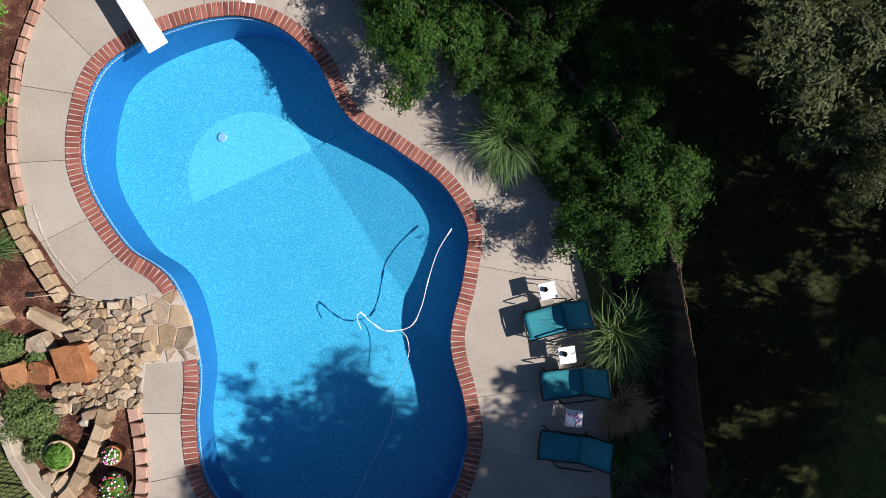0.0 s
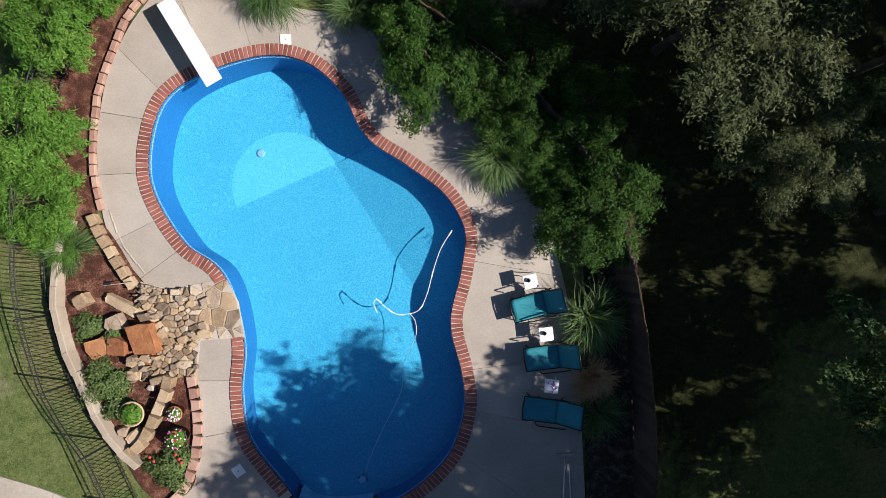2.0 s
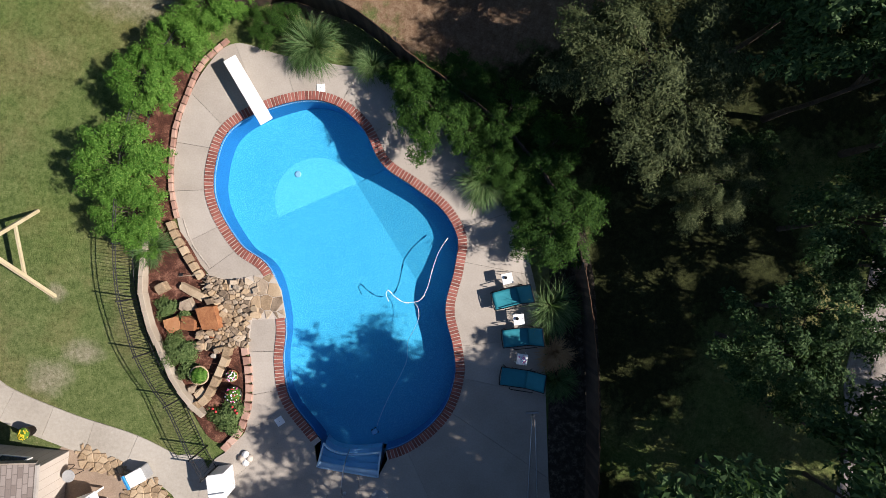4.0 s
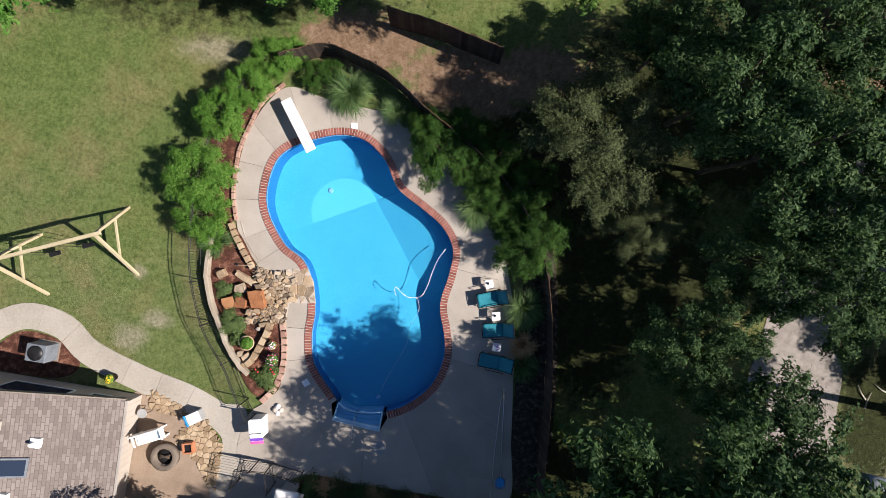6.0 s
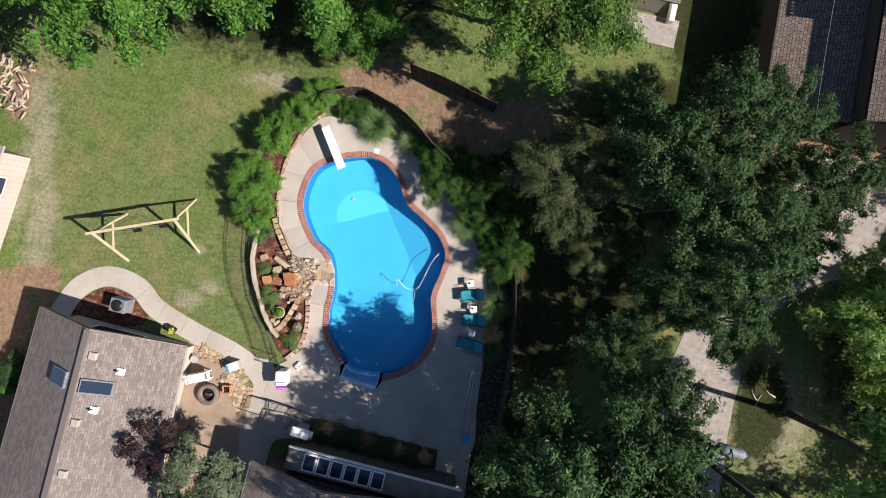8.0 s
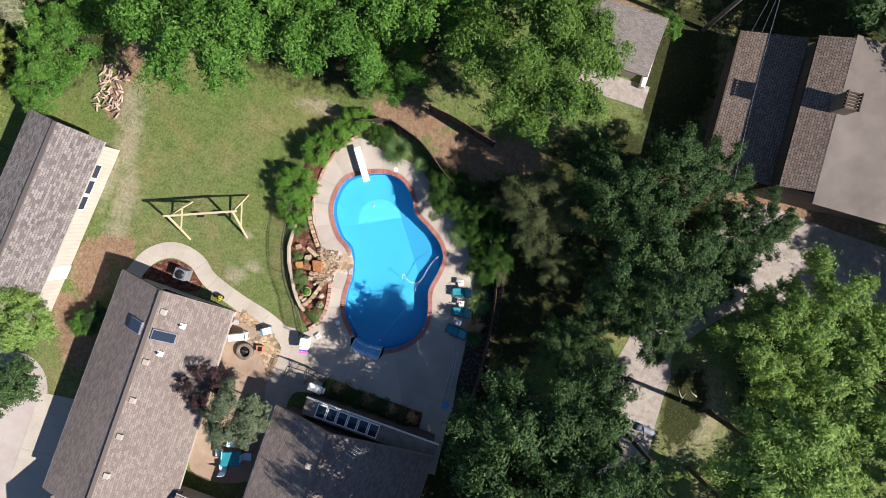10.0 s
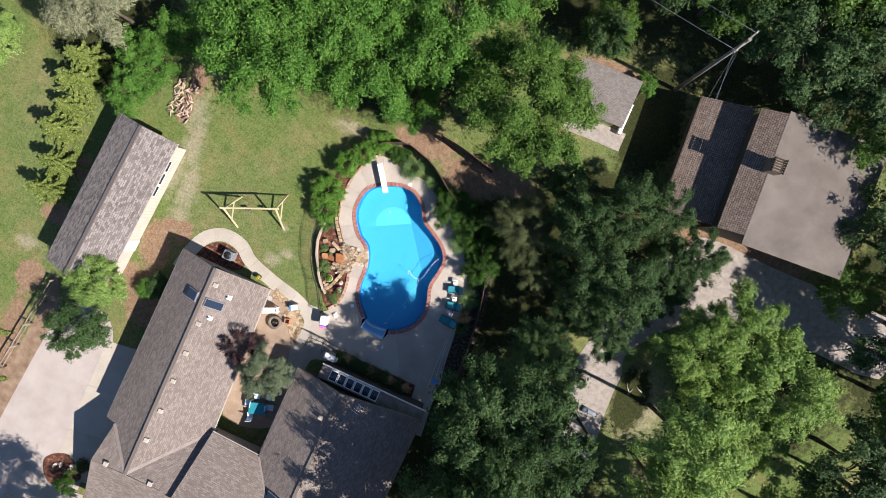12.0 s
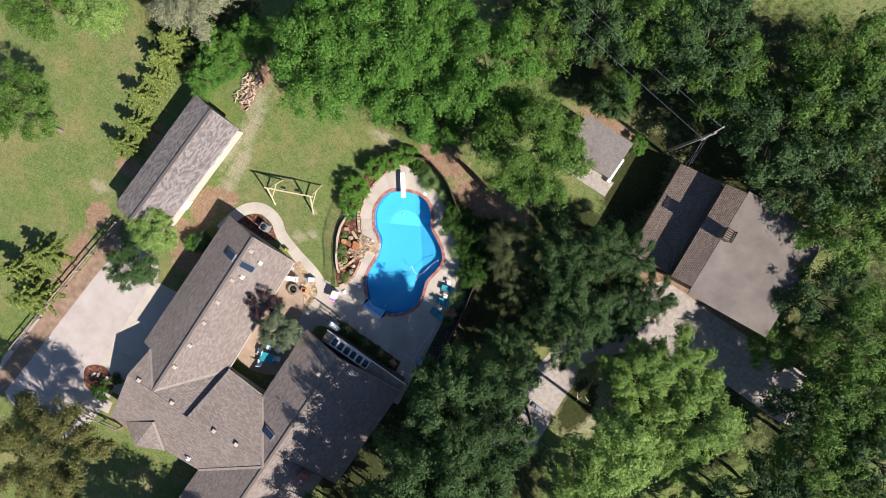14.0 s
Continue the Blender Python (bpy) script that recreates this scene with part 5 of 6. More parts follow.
spread(SHRUB, [(-10.35, 1.3, 0.85, 0.95, 130), (-9.75, 5.5, 0.8, 1.2, 50), (-8.75, 6.75, 0.72, 1.25, 100), (-7.85, 8.05, 0.7, 1.15, 150), (-10.1, 0.2, 0.36, 0.75, 250), (-7.2, 8.5, 0.5, 0.9, 300)])
SHRUB.matrix_basis = pose(-10.55, 2.95, -0.05, 0, 0, 0)
SHRUB.scale = (1.0, 1.0, 1.0)
DARKSHRUB = tree("evergreen_shrub", "dense dark green evergreen shrub", "shrub", 11, 1.3, 2.4, 0.3, 0.053, LEAF_EVERGREEN, 115, 160, 0.33, "evergreen shrubs", 0.04, 0.35, long=1.9, corners=3)
spread(DARKSHRUB, [(3.3, 0.55, 0.85, 0.9, 70), (1.9, 4.5, 0.75, 0.9, 35), (0.5, 5.6, 0.66, 1.0, 125), (3.3, 3.5, 0.75, 1.0, 255), (4.0, 1.3, 0.8, 0.95, 140), (2.85, 1.5, 0.6, 0.8, 210), (-1.4, 5.7, 0.55, 0.8, 280), (2.1, 2.7, 0.66, 0.8, 20), (1.5, 3.3, 0.66, 0.9, 100), (0.7, 4.0, 0.62, 1.0, 240), (2.5, 1.7, 0.5, 0.8, 190), (-1.0, 5.3, 0.6, 1.1, 170), (3.1, 2.6, 0.6, 0.7, 330), (-6.1, 7.6, 0.5, 0.6, 15), (-5.4, 7.8, 0.42, 0.6, 75), (-24.2, -28.4, 0.7, 0.9, 200)])
DARKSHRUB.matrix_basis = pose(-0.6, 4.6, -0.05)
DARKSHRUB.scale = (0.88, 1.1, 0.72)
for k, (x, y, L, lean) in enumerate([(1.15, 2.45, 1.12, (0.1, -0.26)), (3.45, -1.75, 1.2, (0.2, -0.2)), (3.7, -4.35, 0.75, (0.1, -0.2)), (-4.6, 7.0, 1.2, (0, -0.1)), (-2.6, 6.35, 0.8, (0, 0)), (-9.95, 0.15, 0.85, (0, 0)), (2.1, 2.2, 0.8, (0.1, -0.2))]):
    g = grass_clump("ornamental_grass", "clump of long arching green grass blades", 20 + k, 900 if L > 1 else 500, L, BLADES, lean, 0.0092)
    g.matrix_basis = pose(x, y, 0)
dead = grass_clump("dead_grass", "dry straw-brown clump of dead grass", 31, 800, 0.7, STRAW, (0.0, -0.15), 0.009)
dead.matrix_basis = pose(3.6, -3.4, 0)

# ---- fences ----
def picket_fence(points, label, bend=10):
    """A black metal fence: posts, two rails, thin pickets with pointed tops."""
    root = thing("metal_fence", label, "fence")
    curve = spline(points, False, bend)
    post, rod = tube([(0, 0, -0.05), (0, 0, 1.28)], 0.028, 6), tube([(0, 0, 0.08), (0, 0, 1.22)], 0.009, 4)
    me_post, me_rod = bpy.data.meshes.new("post"), bpy.data.meshes.new("picket")
    for b, me in ((post, me_post), (rod, me_rod)):
        b.to_mesh(me)
        b.free()
        me.materials.append(BLACK)
    for p, d in even(curve, 1.8, False):
        o = new("post", me_post)
        o.parent, o.location = root, p
    for p, d in even(curve, 0.115, False):
        o = new("picket", me_rod)
        o.parent, o.location = root, p
    for z in (0.15, 1.08, 1.2):
        part("rail", tube([p + Vector((0, 0, z)) for p in curve], 0.017, 4), BLACK, root)
    return root


def board_fence(points, high, mat, label, board=0.14, top=True):
    """A wooden privacy fence: dog-eared boards on rails and posts."""
    root = thing("wooden_fence", label, "fence")
    curve = spline(points, False, 10)
    bm = prism([(-board / 2 - .004, 0), (board / 2 + .004, 0), (board / 2 + .004, high - 0.05), (board / 2 - 0.04, high), (-board / 2 + 0.04, high), (-board / 2 - .004, high - 0.05)], -0.015, 0.015)
    bmesh.ops.rotate(bm, verts=bm.verts, cent=(0, 0, 0), matrix=Matrix.Rotation(radians(90), 3, "X"))
    me = bpy.data.meshes.new("board")
    bm.to_mesh(me)
    bm.free()
    me.materials.append(mat)
    rng = random.Random(4)
    for p, d in even(curve, board, False):
        o = new("board", me)
        o.parent = root
        o.matrix_basis = Matrix.Translation(p + Vector((0, 0, rng.uniform(-0.03, 0.02)))) @ Matrix.Rotation(math.atan2(d.y, d.x) + rng.uniform(-0.03, 0.03), 4, "Z")
    for z in (0.35, high - 0.35):
        part("rail", tube([p + Vector((0, 0, z)) + 0.04 * Vector((-d.y, d.x, 0)) for p, d in even(curve, 0.8, False)], 0.035, 4), mat, root)
    if top:
        part("cap_rail", tube([p + Vector((0, 0, high + 0.012)) + rng.uniform(-0.02, 0.02) * Vector((d.y, -d.x, 0)) for p, d in even(curve, 0.16, False)], 0.014, 4), FENCEWOOD, root, "warm brown top rail")
    for p, d in even(curve, 2.2, False):
        part("post", box(0.09, 0.09, high - 0.12, Matrix.Translation(p + 0.08 * Vector((-d.y, d.x, 0)))), mat, root)
    return root


picket_fence([(-8.6, 7.2), (-9.5, 5.9), (-10.1, 4.6), (-10.45, 3.0), (-10.62, 1.4), (-10.63, 0.2), (-10.6, -0.7), (-10.46, -1.6), (-10.18, -2.6), (-9.9, -3.4), (-9.42, -4.25), (-8.93, -4.95), (-8.52, -5.8), (-8.17, -6.55)], "black metal picket fence along the lawn")
picket_fence([(-8.17, -6.55), (-7.8, -7.2)], "short black metal fence beside the path")
picket_fence([(-8.3, -10.05), (-8.16, -9.2), (-6.94, -9.25), (-6.75, -10.1)], "black metal gate enclosure on the patio", 1)
picket_fence([(-6.9, -9.25), (-5.57, -9.56)], "black metal fence panel on the patio")
board_fence([(-7.4, 8.1), (-6.9, 8.25), (-5.5, 8.62), (-3.95, 8.13), (-3.1, 7.75), (-2.2, 7.1), (-1.2, 6.24), (-0.15, 5.5)], 1.4, DARKWOOD, "dark stained wooden privacy fence behind the diving board")
board_fence([(-0.1, 5.45), (1.2, 4.5), (2.6, 3.1), (3.7, 1.4), (4.25, -0.3)], 1.3, DARKWOOD, "dark stained wooden privacy fence under the shrubs", top=False)
board_fence([(4.27, -0.4), (4.45, -1.5), (4.6, -2.8), (4.7, -4.4), (4.7, -6.2), (4.66, -7.9), (4.6, -9.6)], 1.4, DARKWOOD, "dark stained wooden privacy fence behind the loungers")
board_fence([(-3.0, 10.1), (-1.1, 9.69), (0.15, 9.29), (1.73, 8.78)], 1.8, DARKWOOD, "dark wooden fence panel by the bare soil")


def rail_fence(points, label):
    """A split-rail fence of weathered logs."""
    root = thing("rail_fence", label, "fence")
    ev = even(spline(points, False, 6), 2.4, False)
    for p, d in ev:
        part("post", tube([p - Vector((0, 0, 0.05)), p + Vector((0.02, 0, 1.05))], 0.08, 7), GREYWOOD, root)
    for (p, d), (q, e) in zip(ev, ev[1:]):
        for z in (0.45, 0.9):
            part("rail", tube([p + Vector((0, 0.04, z)), p.lerp(q, 0.5) + Vector((0, 0, z + 0.03)), q + Vector((0, -0.04, z))], 0.055, 6), GREYWOOD, root)
    return root


rail_fence([(-30.6, -12.0), (-32.85, -21.0), (-34.9, -29.7)], "split-rail log fence beside the driveway")
rail_fence([(-24.7, -31.8), (-20.9, -31.3)], "short split-rail log fence by the front lawn")

# ---- pool furniture ----
bd = thing("diving_board", "white diving board on a low stand", "diving board", pose(-6.65, 5.37, 0, 0, 0, -59.5))
part("board", box(2.45, 0.46, 0.06, Matrix.Translation((0.0, 0, 0.5)), 0.02), WHITE, bd)
part("stand", box(0.5, 0.3, 0.5, Matrix.Translation((-0.75, 0, 0)), 0.03), GREY, bd)
part("stand", box(0.32, 0.3, 0.48, Matrix.Translation((0.15, 0, 0)), 0.03), GREY, bd)

steps = thing("pool_steps", "pale blue moulded acrylic pool steps", "pool steps")
run = [(b + Vector((0, 0.03, 0)), q) for p, b, q in zip(outer, bulge, inner0) if at_steps(p)]
for k, z in enumerate((-0.05, -0.16, -0.30, -0.46)):
    a = [(p.lerp(q, 0.22 * k)) for p, q in run]
    b = [(p.lerp(q, 0.22 * (k + 1) + 0.14 * (k == 3))) for p, q in run]
    part("tread", prism([v[:2] for v in a] + [v[:2] for v in reversed(b)], -1.4, z, None, 0.0), STEP_BLUE, steps)
rimline = [run[0][1]] + [p for p, q in run] + [run[-1][1]] + [q for p, q in reversed(run)]
part("flange", tube([v + Vector((0, 0, 0.015)) for v in rimline], 0.035, 8), STEP_BLUE, steps)
rail = thing("handrail", "curved steel pool handrail", "handrail")
part("tube", tube(spline([(-3.38, -6.75, -0.2), (-3.38, -6.8, 0.55), (-3.42, -7.1, 0.85), (-3.48, -7.7, 0.8), (-3.52, -8.1, 0.4), (-3.52, -8.15, 0)], False, 6), 0.022, 8), SILVER, rail)
part("flange", lathe([(0.06, 0), (0.06, 0.02), (0.03, 0.04)], 14, None, Matrix.Translation((-3.52, -8.15, 0))), SILVER, rail)

for x, y, r, l in ((-4.36, 5.62, 2, "white square skimmer lid"), (-5.72, -5.72, 34, "worn white skimmer lid")):
    lid = part("skimmer_lid", box(0.28, 0.28, 0.018, None, 0.004), WHITE, deck, l)
    lid.matrix_basis = pose(x, y, 0.0, 0, 0, r)
    part("knob", lathe([(0.02, 0.018), (0.02, 0.024)], 10), GREY, lid)

hose = thing("cleaner_hose", "white floating pool cleaner hose with floats", "hose")
upper = spline([(-0.02, 0.5, -0.11), (-0.33, 0.01, -0.11), (-0.55, -0.59, -0.11), (-0.72, -1.2, -0.11), (-0.95, -1.62, -0.11), (-1.3, -1.72, -0.11), (-1.57, -1.70, -0.11), (-1.86, -1.50, -0.11), (-2.05, -1.32, -0.11), (-2.14, -1.42, -0.11), (-2.05, -1.68, -0.11)], False, 8)
part("tube", tube(upper, 0.009, 8), WHITE, hose)
part("tube", tube(spline([(-1.2, -1.70, -0.11), (-1.05, -1.9, -0.11), (-1.02, -2.23, -0.12), (-1.16, -2.61, -0.2), (-1.41, -3.13, -0.35), (-1.48, -3.87, -0.5), (-2.07, -5.05, -0.6), (-2.4, -5.79, -0.64), (-2.5, -6.1, -0.66)], False, 8), 0.007, 8), WHITE, hose)
for k in (2, 17, 30, 44, 52, 62):
    p, q = upper[k], upper[min(k + 1, len(upper) - 1)]
    d = (q - p).normalized()
    part("float", tube([p - d * 0.09, p - d * 0.06, p + d * 0.06, p + d * 0.09], 0.017, 10), WHITE, hose)
vac = thing("pool_cleaner", "small pale blue pool cleaner on the pool floor", "pool cleaner", pose(-2.6, -6.35, floor_depth(-2.6, -6.35) + 0.01, 0, 0, 30))
part("body", box(0.2, 0.16, 0.1, Matrix.Translation((0, 0, 0.04)), 0.03), STEP_BLUE, vac)
for sx in (-0.07, 0.07):
    for sy in (-0.09, 0.09):
        part("wheel", lathe([(0.03, -0.015), (0.04, 0), (0.03, 0.015)], 14, None, Matrix.Translation((sx, sy, 0.04)) @ Matrix.Rotation(radians(90), 4, "X")), BLACK, vac)
for x, y, n in ((-5.47, 2.86, floor_depth(-5.47, 2.86) + 0.014),):
    dr = tagged(link("main_drain", lathe([(0.12, 0), (0.12, 0.008), (0.08, 0.018)], 18), TILE_BLUE), "round pale blue main drain cover", "drain cover")
    dr.matrix_basis = pose(x, y, n)


def lounger(x, y, turn, label, tilt=54):
    """A sling sun lounger: frame, legs, seat sling, raised back, arms."""
    ob = thing("sun_lounger", label, "sun lounger", pose(x, y, 0, 0, 0, turn), "sun loungers on the deck")
    hw, sz = 0.30, 0.34
    back = Vector((math.cos(radians(tilt)), 0, math.sin(radians(tilt)))) * 0.66
    for s in (-1, 1):
        part("side_rail", tube([(-0.64, s * hw, sz), (0.25, s * hw, sz), (0.45, s * hw, sz)], 0.018, 8), BLACK, ob)
        part("back_rail", tube([(0.25, s * hw, sz), Vector((0.25, s * hw, sz)) + back], 0.016, 8), BLACK, ob)
        part("front_leg", tube([(-0.48, s * hw, sz), (-0.54, s * hw * 1.02, 0.0)], 0.016, 8), BLACK, ob)
        part("rear_leg", tube([(0.3, s * hw, sz), (0.45, s * hw * 1.02, 0.0)], 0.016, 8), BLACK, ob)
        part("arm", tube(spline([(-0.3, s * (hw + 0.04), sz), (-0.28, s * (hw + 0.05), sz + 0.2), (-0.1, s * (hw + 0.05), sz + 0.24), (0.45, s * (hw + 0.05), sz + 0.26)], False, 4), 0.016, 8), BLACK, ob)
    part("foot_bar", tube([(-0.64, -hw, sz), (-0.66, 0, sz), (-0.64, hw, sz)], 0.018, 8), BLACK, ob)
    part("head_bar", tube([Vector((0.25, -hw, sz)) + back, Vector((0.25, hw, sz)) + back], 0.016, 8), BLACK, ob)
    for name, a, b in (("seat_sling", Vector((-0.62, 0, sz)), Vector((0.25, 0, sz))), ("back_sling", Vector((0.25, 0, sz)), Vector((0.25, 0, sz)) + back)):
        bm = bmesh.new()
        rows = []
        for i in range(9):
            p = a.lerp(b, i / 8)
            rows.append([bm.verts.new(p + Vector((0, (j / 6 - 0.5) * 2 * (hw - 0.012), -0.035 * (1 - (2 * j / 6 - 1) ** 2) * math.sin(math.pi * (0.15 + 0.7 * i / 8)) + 0.012))) for j in range(7)])
        for r0, r1 in zip(rows, rows[1:]):
            for j in range(6):
                bm.faces.new((r0[j], r0[j + 1], r1[j + 1], r1[j])).smooth = True
        r = bmesh.ops.extrude_face_region(bm, geom=bm.faces[:])
        bmesh.ops.translate(bm, verts=[v for v in r["geom"] if isinstance(v, bmesh.types.BMVert)], vec=(0, 0, -0.008))
        part(name, bm, TEAL, ob)
    return ob


lounger(2.1, -1.5, 14, "teal sling sun lounger with a raised back in sun")
lounger(2.43, -2.84, 6, "teal sling sun lounger with a raised back, half shaded")
lounger(2.36, -4.22, -8, "teal sling sun lounger, flatter, in tree shade", 34)


def side_table(x, y, turn, mat, label, cup=True):
    ob = thing("side_table", label, "side table", pose(x, y, 0, 0, 0, turn))
    part("tabletop", box(0.36, 0.36, 0.03, Matrix.Translation((0, 0, 0.42)), 0.012), mat, ob)
    for sx in (-1, 1):
        for sy in (-1, 1):
            part("leg", tube([(sx * 0.14, sy * 0.14, 0.42), (sx * 0.17, sy * 0.17, 0)], 0.014, 8), mat, ob)
    if cup:
        c = tagged(link("ashtray", lathe([(0.05, 0), (0.055, 0.05), (0.045, 0.05), (0.04, 0.01)], 16), BLACK), "small black cup on the side table", "cup")
        c.matrix_basis = pose(x - 0.06, y + 0.03, 0.45)
        part("stem", tube([(0, 0, 0.02), (0.03, 0.02, 0.1)], 0.012, 6), BLACK, c)
    return ob


side_table(1.95, -0.88, 12, WHITE, "small square white side table with a cup")
side_table(2.33, -2.24, 6, WHITE, "small square white side table with a dark cup")
ft = side_table(2.44, -3.57, -8, WHITE, "side table with a pink patterned top", False)
rng = random.Random(3)
for k in range(9):
    a = rng.uniform(0, 6.28)
    x, y = rng.uniform(-0.12, 0.12), rng.uniform(-0.12, 0.12)
    part("printed_curl", tube(spline([(x - 0.04 * math.cos(a), y - 0.04 * math.sin(a), 0.452), (x + 0.02, y, 0.452), (x + 0.05 * math.cos(a + 1), y + 0.05 * math.sin(a + 1), 0.452)], False, 4), 0.012, 5), PINK if k % 3 else BLUE, ft, "pink printed curl" if k % 3 else "blue printed curl")

br = thing("pool_brush", "long-handled pool brush lying on the deck", "pool brush")
part("pole", tube([(2.84, -5.5, 0.06), (2.7, -8.0, 0.05), (2.62, -10.25, 0.05)], 0.018, 8), SILVER, br)
part("brush_head", box(0.46, 0.07, 0.06, Matrix.Translation((2.85, -5.46, 0.01)), 0.015), GREY, br)
nt_ = thing("skimmer_net", "long-handled skimmer net lying on the deck", "skimmer net")
part("pole", tube([(2.95, -5.7, 0.05), (2.98, -7.5, 0.05), (3.02, -9.3, 0.05)], 0.016, 8), SILVER, nt_)
part("net_frame", tube(spline([(3.02, -9.25, .05), (2.84, -9.4, .05), (2.86, -9.7, .05), (3.02, -9.78, .05), (3.2, -9.7, .05), (3.22, -9.4, .05), (3.02, -9.25, .05)], False, 5), 0.014, 6), BLUE, nt_)
part("net", prism([(2.86, -9.42), (2.88, -9.68), (3.02, -9.75), (3.18, -9.68), (3.2, -9.42), (3.02, -9.29)], 0.02, 0.035), BLUE, nt_, "blue mesh net")
mat_ = tagged(link("manhole_cover", lathe([(0.3, 0), (0.3, 0.012), (0.28, 0.014)], 26), GREY), "round dark grey drain cover in the deck", "drain cover")
mat_.matrix_basis = pose(-2.35, -8.35, 0.0)

# ---- the rock garden ----
rockpile = thing("rock_waterfall", "mortared fieldstone waterfall beside the pool", "rock waterfall")
AREA = [(-8.3, -0.72), (-7.4, -0.95), (-6.52, -0.77), (-5.98, -0.72), (-5.68, -1.3), (-5.53, -2.24), (-6.68, -2.3), (-6.78, -3.2), (-8.4, -3.35), (-8.55, -2.8), (-7.75, -2.4), (-8.0, -1.65), (-8.35, -1.35)]
part("mortar_bed", prism(AREA, -0.02, 0.014), MORTAR, rockpile, "pale mortar bed")
rng = random.Random(11)
seeds = []
while len(seeds) < 128:
    q = (rng.uniform(-8.6, -5.4), rng.uniform(-3.4, -0.6))
    gap = rng.choice((0.27, 0.32, 0.4)) if q[0] > -6.75 else rng.choice((0.1, 0.14, 0.24))
    if all(math.hypot(q[0] - s[0], q[1] - s[1]) > gap for s in seeds) and inside(q, AREA):
        seeds.append(q)


def stone(poly, z0, z1, rng, tilt, mat, parent, name="stone"):
    """One broken stone: an uneven top and chipped edges."""
    bm = prism(shrink(poly, 0.009), z0, z1, None, min(0.02, (z1 - z0) * 0.3))
    c = Vector((sum(p[0] for p in poly) / len(poly), sum(p[1] for p in poly) / len(poly), z1))
    tx, ty = rng.uniform(-tilt, tilt), rng.uniform(-tilt, tilt)
    for v in bm.verts:
        if v.co.z > z0 + 0.3 * (z1 - z0):
            v.co.z += (v.co.x - c.x) * tx + (v.co.y - c.y) * ty + rng.uniform(-0.008, 0.008)
    return part(name, bm, mat, parent)


for poly, (sx, sy) in zip(cells(seeds, 0.36), seeds):
    poly = fit_in(poly, (sx, sy), AREA)
    high = 0.036 if sx > -6.75 else 0.05 + 0.22 * max(0, (-6.4 - sx) / 2.0) * rng.uniform(0.3, 1.3)
    mat = RUSTSTONE if rng.random() < 0.025 else TAN_BLOCK if rng.random() < 0.3 else FIELDSTONE
    stone(poly, -0.02, high, rng, 0.02 if sx > -6.75 else 0.3, mat, rockpile)


for k in range(45):
    q = (rng.uniform(-8.4, -6.5), rng.uniform(-3.3, -0.8))
    if not inside(q, AREA):
        continue
    n, s, a0 = rng.randint(4, 6), rng.uniform(0.07, 0.2), rng.uniform(0, 6.28)
    poly = [(q[0] + s * rng.uniform(0.7, 1.25) * math.cos(a0 + j * math.tau / n), q[1] + s * rng.uniform(0.55, 0.95) * math.sin(a0 + j * math.tau / n)) for j in range(n)]
    high = 0.1 + 0.25 * max(0, (-6.3 - q[0]) / 2.0) * rng.uniform(0.4, 1.2)
    stone(poly, high * 0.3, high, rng, 0.35, TAN_BLOCK if rng.random() < 0.55 else FIELDSTONE, rockpile)


def slab_stone(x, y, lx, ly, h, turn, mat, label, seed, name="boulder", tilt=4, z=0.0):
    """A single rough stone slab."""
    r = random.Random(seed)
    poly = []
    for k in range(8):
        a = k * math.tau / 8 + r.uniform(-0.22, 0.22)
        e = 1 / max(abs(math.cos(a)), abs(math.sin(a))) * r.uniform(0.84, 1.04)
        poly.append((lx / 2 * math.cos(a) * e, ly / 2 * math.sin(a) * e))
    bm = prism(poly, 0, h, None, min(0.025, h * 0.25))
    for v in bm.verts:
        v.co += Vector((r.uniform(-1, 1), r.uniform(-1, 1), r.uniform(-1, 1) if v.co.z > 0.5 * h else 0)) * 0.018
    ob = tagged(link(name, bm, mat), label, "stone")
    ob.matrix_basis = pose(x, y, z, tilt, -tilt, turn)
    return ob


slab_stone(-7.98, -2.15, 0.72, 0.82, 0.42, 8, RUSTSTONE, "large rust-orange sandstone slab on the waterfall", 1)
slab_stone(-8.70, -2.36, 0.55, 0.5, 0.3, -8, RUSTSTONE, "rust-orange sandstone slab beside the waterfall", 2)
slab_stone(-9.25, -2.42, 0.62, 0.52, 0.25, 25, RUSTSTONE, "flat rust-orange stone in the planting bed", 3)
slab_stone(-8.58, -1.33, 1.0, 0.28, 0.22, -28, TAN_BLOCK, "long tan stone bar lying in mulch", 4)
slab_stone(-8.80, -1.78, 0.5, 0.4, 0.25, 15, FIELDSTONE, "brown weathered stone beside the slabs", 5)
slab_stone(-9.62, -1.18, 0.36, 0.34, 0.3, 30, TAN_BLOCK, "rounded tan boulder in the mulch", 6)
slab_stone(-7.93, -3.49, 0.2, 0.18, 0.12, 10, PALESTONE, "small white stone in the mulch", 7)
slab_stone(-8.35, -4.72, 0.42, 0.3, 0.2, 40, TAN_BLOCK, "tan rounded boulder by the bed wall", 8)
slab_stone(-8.62, -4.6, 0.25, 0.3, 0.2, 0, FIELDSTONE, "small brown boulder by the bed wall", 9)
slab_stone(-8.4, -3.15, 0.4, 0.25, 0.2, 0, TAN_BLOCK, "tan stone at the waterfall's foot", 10)
slab_stone(-9.05, -0.75, 0.16, 0.1, 0.08, 0, BLACK, "small dark garden lamp in the mulch", 12, "garden_lamp")


